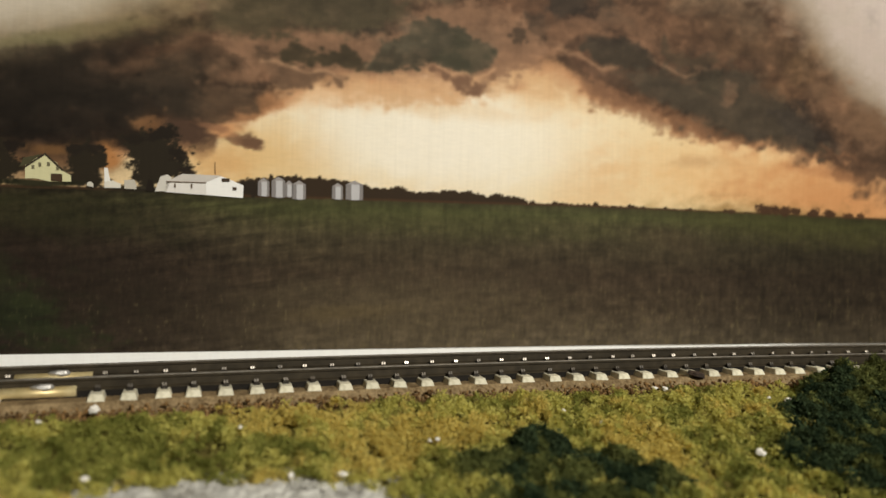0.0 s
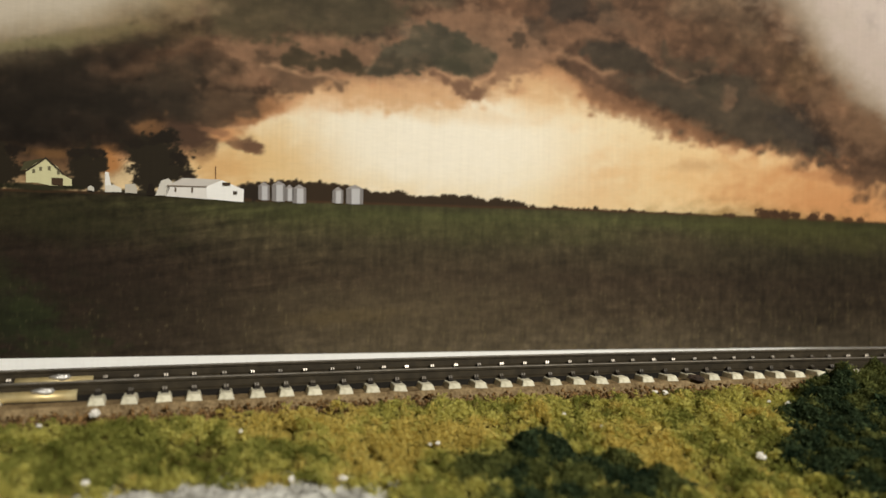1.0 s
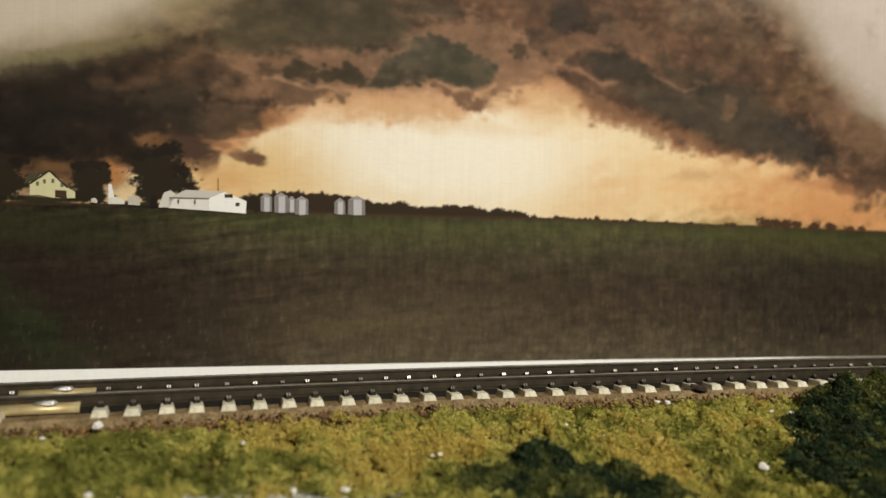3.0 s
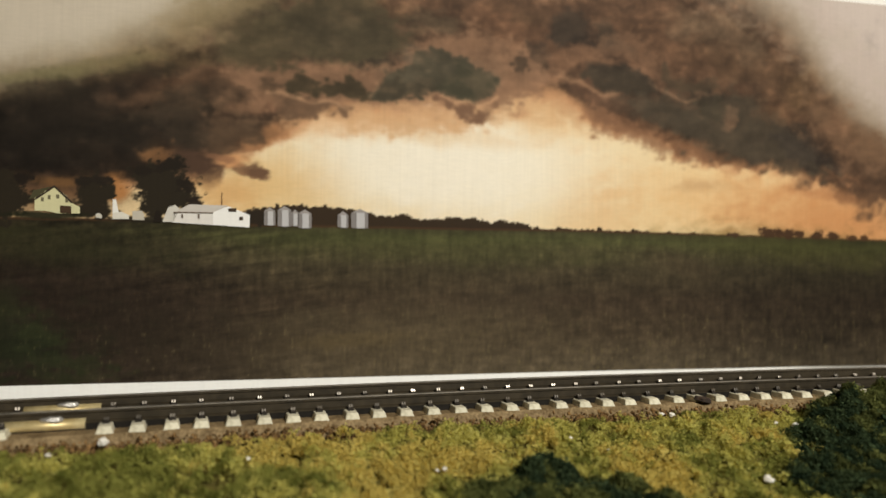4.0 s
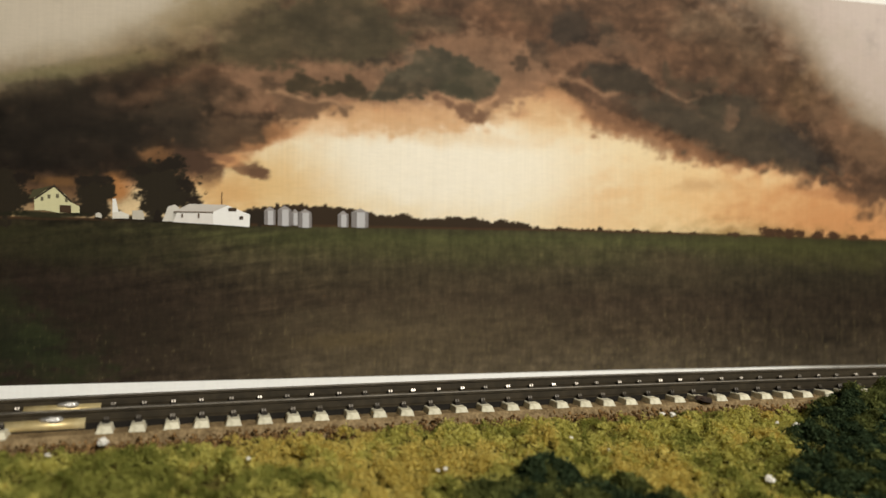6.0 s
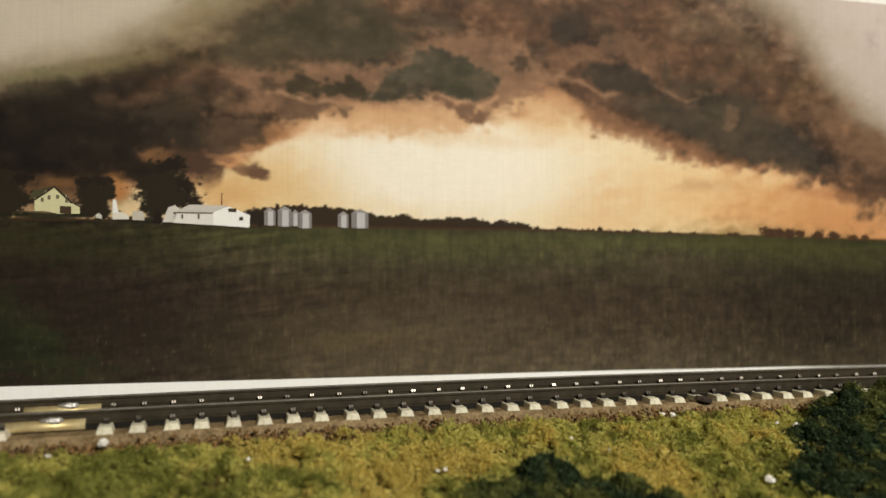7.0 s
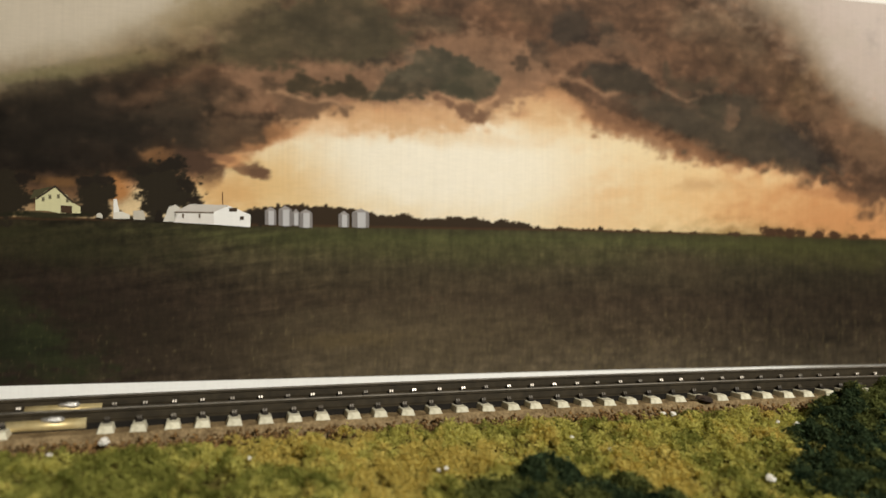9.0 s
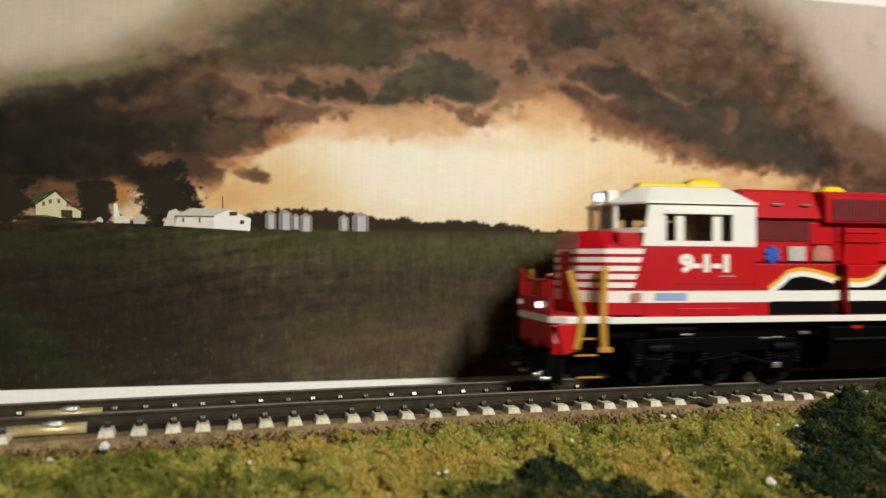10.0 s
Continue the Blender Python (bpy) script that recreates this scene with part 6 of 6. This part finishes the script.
    for s in (-1, 1):
        y = s * 15.9
        def bar(line, w):
            return shift(prism(ribbon(line, w), min(y, y + s * 0.7), max(y, y + s * 0.7), bevel=0.12))
        part("grab_iron", bar([(2.4, 32.6), (4.0, 27.0), (5.7, 21.5), (5.6, 17.5), (4.3, 11.6)], 1.7), M_YELLOW, deck, "yellow flat handrail post")
        part("grab_iron", bar([(12.6, 33.8), (12.2, 26.0), (12.0, 18.0), (12.4, 11.2)], 1.8), M_YELLOW, deck, "yellow flat handrail post")
        part("grab_foot", shift(box(10.8, 14.6, min(y, y + s * 0.8), max(y, y + s * 0.8), 10.6, 12.0, bevel=0.2)), M_YELLOW, deck)
        for z, x0, x1 in ((14.4, 5.4, 9.8), (10.0, 4.2, 10.4), (4.1, 4.8, 11.8)):
            st = part("step", shift(box(x0, x1, min(s * 11, s * 15.6), max(s * 11, s * 15.6), z - 0.7, z, bevel=0.1)), M_UNDER, deck, "black step")
            part("step_edge", shift(box(x0, x1, min(s * 15.6, s * 16.0), max(s * 15.6, s * 16.0), z - 0.35, z + 0.15)), M_YELLOW, st, "yellow step edge")
        part("step_box", shift(prism([(4.6, 18.0), (13.0, 18.0), (12.0, 3.2), (5.0, 3.2)], min(s * 10.4, s * 11.2), max(s * 10.4, s * 11.2))), M_UNDER, deck)
    bm = bmesh.new()
    add_prism(bm, [(-14.0, 1.6), (14.0, 1.6), (14.6, 8.5), (13, 10.0), (-13, 10.0), (-14.6, 8.5)], 0.4, 1.6, "x", 0.3)
    part("plow", shift(bm), M_PLOW, deck, "dark grey snow plow")
    bm = box(-7.5, 2, -1.3, 1.3, 8.0, 10.4, bevel=0.4)
    add_prism(bm, [(-10.8, -1.8), (-8.0, -2.6), (-6.6, -1.2), (-6.6, 1.4), (-8.6, 2.6), (-11.0, 1.6), (-9.2, 0.6), (-9.2, -0.8)], 7.4, 11.0, "z", 0.25)
    part("coupler", shift(bm), M_UNDER, deck, "black knuckle coupler")
    for k, (yy, z1) in enumerate(((12.8, 4.6), (10.4, 6.6), (6.2, 3.8), (-6.0, 4.0), (-10.0, 5.2), (-12.4, 3.8))):
        bm = add_tube(bmesh.new(), [(-1.8, yy, 11.5), (-3.2, yy, 9.5), (-3.4, yy, z1 + 1.5), (-2.8, yy, z1)], 0.55, 8)
        hose = part("brake_hose", shift(bm), M_UNDER, deck, "black hose")
        part("hose_end", shift(box(-4.2, -2.0, yy - 0.7, yy + 0.7, z1 - 0.9, z1 + 0.1, bevel=0.25)), M_STEEL, hose, "bright hose end")
    # underframe
    frame_ = part("underframe", shift(box(2, 222, -12.4, 12.4, 13.8, 18.4, bevel=0.3)), M_UNDER, loco, "black underframe")
    part("fuel_tank", shift(prism([(-15.6, 16.8), (-15.6, 7.5), (-11.5, 3.6), (11.5, 3.6), (15.6, 7.5), (15.6, 16.8)], 82, 152, "x", 0.6)), M_UNDER, loco, "black fuel tank")
    part("tank_pipe", shift(add_tube(bmesh.new(), [(83, -16.2, 13.0), (112, -16.2, 13.2)], 0.6, 8)), M_PLOW, frame_)
    part("tank_mark", shift(box(89.4, 92.6, -15.9, -15.5, 16.0, 16.9, bevel=0.1)), M_RED, frame_, "small red fitting")
    part("tank_mark", shift(box(72.5, 75.6, -15.6, -15.0, 14.6, 15.4, bevel=0.1)), M_STEEL, frame_, "bright fitting")
    part("air_tank", shift(add_tube(bmesh.new(), [(28, -14.4, 16.2), (40, -14.4, 16.2)], 1.1, 12)), M_UNDER, frame_)
    build_truck(loco, 48.0)
    build_truck(loco, 186.0)
    part("rear_pilot", shift(box(222, 226, -15.5, 15.5, 10, 20, bevel=0.4)), M_RED, loco)
    return loco


locomotive = build_loco()


# ---- scenery: foam turf, bushes, stones ----
M_GREEN = material("green_foam_turf", lin(214, 206, 118), 0.95, spec=0.05, vary=0.08, island=True, second=lin(192, 185, 100), scale=300, bump=0.6, bump_scale=1600)
M_MUSTARD = material("mustard_foam_turf", lin(226, 208, 122), 0.95, spec=0.05, vary=0.08, island=True, second=lin(210, 190, 104), scale=300, bump=0.6, bump_scale=1600)
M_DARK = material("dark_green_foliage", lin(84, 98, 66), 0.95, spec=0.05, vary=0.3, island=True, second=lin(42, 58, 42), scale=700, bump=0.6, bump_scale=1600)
M_MID = material("mid_green_foliage", lin(176, 174, 92), 0.95, spec=0.05, vary=0.12, island=True, second=lin(116, 120, 56), scale=300, bump=0.6, bump_scale=1600)

M_TUFT = material("green_foliage", lin(134, 138, 80), 0.95, spec=0.05, vary=0.22, island=True, second=lin(58, 66, 36), scale=700)


def let_through(mat, share):
    """Foam is thin and open: part of the light passes into the far side of each flake."""
    nt = mat.node_tree
    p = nt.nodes["Principled BSDF"]
    t = nt.nodes.new("ShaderNodeBsdfTranslucent")
    nt.links.new(p.inputs["Base Color"].links[0].from_socket, t.inputs["Color"])
    mix = nt.nodes.new("ShaderNodeMixShader")
    mix.inputs[0].default_value = share
    nt.links.new(p.outputs[0], mix.inputs[1])
    nt.links.new(t.outputs[0], mix.inputs[2])
    nt.links.new(mix.outputs[0], nt.nodes["Material Output"].inputs["Surface"])


for foam in (M_GREEN, M_MUSTARD, M_MID, M_DARK, M_TUFT):
    let_through(foam, 0.48)


def crumb_variants(seed, count=10, sub=2, rough=0.55):
    """A few ragged crumbs: vertices and triangles as arrays."""
    made = []
    for k in range(count):
        bm = bmesh.new()
        bmesh.ops.create_icosphere(bm, subdivisions=sub, radius=1.0)
        off = Vector((seed * 3.1 + k * 7.7, k * 1.9, seed))
        for v in bm.verts:
            r = 1 + rough * noise.noise(v.co * 1.6 + off) + 0.5 * rough * noise.noise(v.co * 4.1 + off)
            v.co = v.co * r
        bm.verts.index_update()
        made.append((np.array([v.co[:] for v in bm.verts]), np.array([[v.index for v in f.verts] for f in bm.faces])))
        bm.free()
    return made


CRUMBS = crumb_variants(1, 12, 2, 0.95)


def tuft_variants(seed, count=14, flakes=24):
    """Ragged tufts: a handful of small torn flakes round a centre."""
    rng = np.random.RandomState(seed)
    made = []
    for _ in range(count):
        c = rng.normal(0, 0.62, (flakes, 1, 3))
        v = (c + rng.normal(0, 0.36, (flakes, 3, 3))).reshape(-1, 3)
        made.append((v, np.arange(flakes * 3).reshape(-1, 3)))
    return made


FLUFF = tuft_variants(9)
CHIPS = crumb_variants(5, 8, 1, 0.7)


def heap(name, spots, mat, variants, seed):
    """One mesh of many crumbs; spots are (x, y, z, size) in millimetres."""
    rng = np.random.RandomState(seed)
    vs, fs, n = [], [], 0
    for x, y, z, size in spots:
        pick = FLUFF if size < 1.2 and variants is CRUMBS else variants
        v, f = pick[rng.randint(len(pick))]
        ang = rng.rand() * 6.283
        c, s = math.cos(ang), math.sin(ang)
        w = v * (size * (0.8 + 0.5 * rng.rand(3)))
        w = np.stack([w[:, 0] * c - w[:, 1] * s, w[:, 0] * s + w[:, 1] * c, w[:, 2]], 1) + (x, y, z)
        vs.append(w)
        fs.append(f + n)
        n += len(v)
    vs, fs = np.concatenate(vs) * MM, np.concatenate(fs)
    me = bpy.data.meshes.new(name)
    me.vertices.add(len(vs))
    me.vertices.foreach_set("co", vs.ravel().astype(np.float32))
    me.loops.add(fs.size)
    me.loops.foreach_set("vertex_index", fs.ravel().astype(np.int32))
    me.polygons.add(len(fs))
    me.polygons.foreach_set("loop_start", np.arange(0, fs.size, 3, dtype=np.int32))
    me.update(calc_edges=True)
    me.materials.append(mat)
    return new(name, me)


def patch(x, y, seed, size):
    return noise.noise(Vector((x / size, y / size, seed)))


def bump(x, y, cell, seed):
    """Rounded tufts on a loose lattice: height, 1 at the middle of one and 0 in the creases between, and the tuft's own tint."""
    i, j = math.floor(x / cell), math.floor(y / cell)
    best, tint = 9.0, 0.0
    for a in (i - 1, i, i + 1):
        for b in (j - 1, j, j + 1):
            c = noise.cell_vector(Vector((a + 0.5, b + 0.5, seed + 0.5)))
            d = (x / cell - a - abs(c.x)) ** 2 + (y / cell - b - abs(c.y)) ** 2
            if d < best:
                best, tint = d, abs(c.z) - 0.5
    return math.sqrt(max(0.0, 1 - best / 0.6)), tint


def in_oval(x, y, ox, oy, rx, ry):
    return ((x - ox) / rx) ** 2 + ((y - oy) / ry) ** 2


# bushes: place, spread, height and share of dark foliage of each (x, y, rx, ry, h, shade)
BUSHES = [(-4, -57, 9, 6, 2.6, -0.6), (7, -53, 6, 5, 6.8, 0.3), (4, -63, 13, 7, 3.4, -0.25), (18, -61, 9, 7, 3.4, -0.1), (24, -68, 8, 6, 3.0, 0.0),
          (112, -34, 22, 9, 9.5, 0.0), (94, -47, 21, 11, 7.0, 0.2), (78, -63, 18, 10, 6.0, 0.25), (140, -42, 26, 14, 9.0, 0.1),
          (78, -74, 15, 9, 5.0, 0.2), (3, -72, 17, 7, 3.2, -0.1)]


def rocky(x, y):
    """True on the bare grey plaster slope."""
    return in_oval(x, y, -60, -75, 40, 20 + 3 * patch(x, y, 4, 9)) < 1


def build_turf():
    rng = random.Random(12)
    green, mustard, mid = [], [], []
    for _ in range(60000):
        x, y = rng.uniform(-150, 200), rng.uniform(-120, -20)
        edge = track_y(x) - 22.2 + 1.6 * patch(x, 0, 2, 9) + 0.8 * patch(x, 0, 5, 3)
        if y > edge or rocky(x, y):
            continue
        lump = patch(x, y, 8, 11)
        if rng.random() < 0.25 + 0.5 * max(0, -lump) and lump < 0:
            continue
        knob = patch(x, y, 15, 5.5) + 0.5 * patch(x, y, 16, 2.6)
        if knob < -0.42 and rng.random() < 0.5:
            continue
        puff, tint = bump(x, y, 3.5, 3)
        if puff < 0.45 and rng.random() < 0.92:
            continue
        z = ground_z(x, y) + 2.8 * max(0, knob) + 2.7 * puff - 1.4
        near = max(0.0, 1 - (edge - y) / 6)
        size = rng.uniform(0.42, 0.85) * (1 - 0.35 * near)
        z += (0.3 + 0.4 * rng.random()) * (1.1 + 2.6 * max(0, lump)) * (1 - 0.6 * near)
        tone = patch(x, y, 20, 17) + 0.5 * patch(x, y, 31, 6) + rng.uniform(-0.12, 0.12) + 0.75 * tint
        # mustard drifts
        tone += 0.9 * math.exp(-in_oval(x, y, -28, -39, 33, 14)) + 0.9 * math.exp(-in_oval(x, y, 35, -50, 10, 19)) - 0.3
        tone -= 0.5 * math.exp(-in_oval(x, y, -85, -42, 22, 12))
        (mustard if tone > 0.18 else green if tone > -0.35 else mid).append((x, y, z, size))
    tagged(heap("turf", green, M_GREEN, CRUMBS, 1), "olive green crumbled foam turf on the bank", "turf", kind="stuff")
    tagged(heap("turf", mustard, M_MUSTARD, CRUMBS, 2), "mustard yellow crumbled foam turf on the bank", "turf", kind="stuff")
    tagged(heap("turf", mid, M_MID, CRUMBS, 3), "deep green crumbled foam turf on the bank", "turf", kind="stuff")


build_turf()


def build_bush(n, x, y, rx, ry, h, shade):
    rng = random.Random(40 + n)
    dark, light = [], []
    for _ in range(int(80 * rx * ry ** 0.5)):
        a, r = rng.uniform(0, 6.283), math.sqrt(rng.random())
        u, v = r * math.cos(a), r * math.sin(a)
        px, py = x + u * rx, y + v * ry
        top = h * math.sqrt(max(0, 1 - r * r)) * (0.7 + 0.6 * patch(px, py, 50 + n, 5) + 0.2 * patch(px, py, 60, 2.2))
        puff, tint = bump(px, py, 4.8, 9)
        if puff < 0.45 and rng.random() < 0.92:
            continue
        z = ground_z(px, py) + top * (1 - 0.3 * rng.random() ** 2) + 3.8 * puff - 2.4
        spot = (px, py, z, rng.uniform(0.45, 0.95))
        (light if patch(px, py, 71, 6) + 0.9 * tint + rng.uniform(-0.1, 0.1) > shade else dark).append(spot)
    bush = thing("bush", "clump of dark green foam foliage on the bank", "bush", "bushes on the bank")
    for spots, mat, label in ((dark, M_DARK, ""), (light, M_TUFT, "paler green tufts")):
        if spots:
            ob = heap("foliage", spots, mat, CRUMBS, 90 + n)
            ob.parent = bush
            tagged(ob, label)
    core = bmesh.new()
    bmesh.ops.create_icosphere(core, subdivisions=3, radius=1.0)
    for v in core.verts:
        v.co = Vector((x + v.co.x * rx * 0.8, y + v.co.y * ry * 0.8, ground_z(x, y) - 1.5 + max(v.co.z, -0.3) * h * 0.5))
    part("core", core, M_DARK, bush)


for n, spec in enumerate(BUSHES):
    build_bush(n, *spec)


def build_stones():
    rng = random.Random(5)
    spots = []
    for _ in range(5200):
        x = rng.uniform(-160, 230)
        d = rng.gauss(20.3, 0.9)
        z = -5.2 - max(0, d - 18.6) * 1.0 + rng.uniform(-0.3, 0.4)
        spots.append((x, track_y(x) - d, max(z, -8.3), rng.uniform(0.2, 0.5)))
    tagged(heap("ballast", spots, M_STONE, CHIPS, 7), "loose reddish brown ballast along the roadbed's edge", "ballast", kind="stuff")
    # the bare plaster slope, rough and streaked
    bm = bmesh.new()
    xs, ys = np.arange(-112, -12, 0.8), np.arange(-100, -50, 0.8)
    grid = {}
    for i, x in enumerate(xs):
        for j, y in enumerate(ys):
            if in_oval(x, y, -60, -75, 43, 21 + 3 * patch(x, y, 4, 9)) < 1.15:
                p = Vector((x * 0.25, y * 0.4, 2))
                z = 0.7 + 0.9 * noise.noise(p) + 0.6 * abs(noise.noise(p * 3.1)) + 0.3 * noise.noise(p * 8)
                grid[i, j] = bm.verts.new((x, y, ground_z(x, y) + z))
    for (i, j), v in grid.items():
        if all(k in grid for k in ((i + 1, j), (i, j + 1), (i + 1, j + 1))):
            bm.faces.new((v, grid[i + 1, j], grid[i + 1, j + 1], grid[i, j + 1]))
    tagged(part("plaster_slope", bm, M_PLASTER), "bare pale grey plaster slope", "ground", kind="structure")
    spots = []
    for _ in range(1500):
        x, y = rng.uniform(-108, -14), rng.uniform(-110, -46)
        if in_oval(x, y, -59, -73, 44, 23) < 1.05:
            spots.append((x, y, ground_z(x, y) + rng.uniform(-0.2, 0.9), rng.uniform(0.25, 0.95)))
    tagged(heap("rubble", spots, M_PLASTER, CRUMBS, 8), "pale grey plaster rubble on the slope", "rubble", kind="stuff")


build_stones()


def build_pebble(x, y, z, rx, ry, rz, seed):
    bm = bmesh.new()
    bmesh.ops.create_icosphere(bm, subdivisions=3, radius=1.0)
    for v in bm.verts:
        k = 1 + 0.45 * noise.noise(v.co * 1.3 + Vector((seed * 5.3, 0, 0))) + 0.15 * noise.noise(v.co * 3.7 + Vector((0, seed, 0)))
        v.co = Vector((v.co.x * rx * k, v.co.y * ry * k, v.co.z * rz * k)) * 0.8
    ob = part("pebble", bm, M_WHITE)
    ob.matrix_basis = pose(x * MM, y * MM, (z + 1.8) * MM)
    return tagged(ob, "small chalky white stone on the bank", "stone", "white stones")


def build_chip():
    bm = bmesh.new()
    bmesh.ops.create_icosphere(bm, subdivisions=3, radius=1.0)
    for v in bm.verts:
        k = 1 + 0.5 * noise.noise(v.co * 1.5 + Vector((3, 8, 1)))
        v.co = Vector((v.co.x * 2.6 * k, v.co.y * 1.1 * k, v.co.z * 0.8 * k))
    bark = material("dark_bark", lin(62, 46, 32), 0.9, second=lin(36, 26, 20), scale=900, bump=0.6)
    ob = part("bark_chip", bm, bark)
    ob.matrix_basis = pose(69.5 * MM, (track_y(69.5) - 16.2) * MM, -3.6 * MM, 20, 12, -8)
    tagged(ob, "dark brown bark chip lying on a tie end", "debris")


build_chip()

build_pebble(-82.4, -23.2, -6.6, 1.23, 1.16, 1.09, 1)
build_pebble(-81.2, -16.7, -7.2, 0.85, 0.78, 0.71, 2)
build_pebble(14.5, -28.0, -7.6, 1.56, 1.14, 0.71, 3)
build_pebble(18.2, -27.8, -7.6, 1.15, 0.86, 0.57, 4)
build_pebble(51.8, -24.6, -7.0, 0.94, 0.71, 0.47, 5)
build_pebble(54.3, -25.3, -7.1, 1.11, 0.87, 0.63, 6)
build_pebble(82.8, -37.2, -8.9, 1.31, 1.07, 0.82, 7)
build_pebble(78.8, -34.8, -8.5, 0.65, 0.57, 0.49, 8)
build_pebble(-91.7, -28.9, -7.4, 0.80, 0.60, 0.40, 9)
build_pebble(-13.2, -46.1, -10.8, 0.73, 0.61, 0.49, 10)
build_pebble(54.4, -61.3, -13.5, 1.36, 1.16, 0.95, 11)
build_pebble(-15.0, -46.5, -10.9, 0.48, 0.42, 0.36, 12)
build_pebble(26.7, -42.6, -10.2, 0.54, 0.47, 0.41, 13)
build_pebble(-34.8, -57.6, -12.9, 1.22, 0.89, 0.55, 14)
build_pebble(-44.0, -56.9, -12.7, 0.66, 0.72, 0.77, 15)
build_pebble(-52.7, -35.6, -8.8, 0.50, 0.50, 0.50, 16)
build_pebble(20.5, -35.5, -8.9, 0.56, 0.56, 0.56, 17)
build_pebble(-79.0, -53.6, -11.9, 1.02, 0.80, 0.57, 18)


# ---- what moves ----
LOCO_HALF = 117.0
SPEED = 168.0
# the engine gathers speed a little as it comes into view: (seconds, place of its middle along x)
STATIONS = [(9.3, 270.5), (9.5, 236.2), (9.7, 201.0), (9.9, 163.6), (10.0, 145.4)]


def loco_pose(t):
    """The engine on its track: both bogie centres stay on the line."""
    x = STATIONS[0][1] + SPEED * (STATIONS[0][0] - t) if t < STATIONS[0][0] else float(np.interp(t, [k for k, _ in STATIONS], [v for _, v in STATIONS]))
    a, b = x - 70, x + 70
    turn = math.degrees(math.atan2(track_y(b) - track_y(a), b - a))
    return pose(x * MM, (track_y(a) + track_y(b)) / 2 * MM, 0, 0, 0, turn)


def motions():
    walk(locomotive, [(k * 0.5, loco_pose(k * 0.5)) for k in range(18)] + [(9.0 + k * 0.1, loco_pose(9.0 + k * 0.1)) for k in range(11)])


motions()
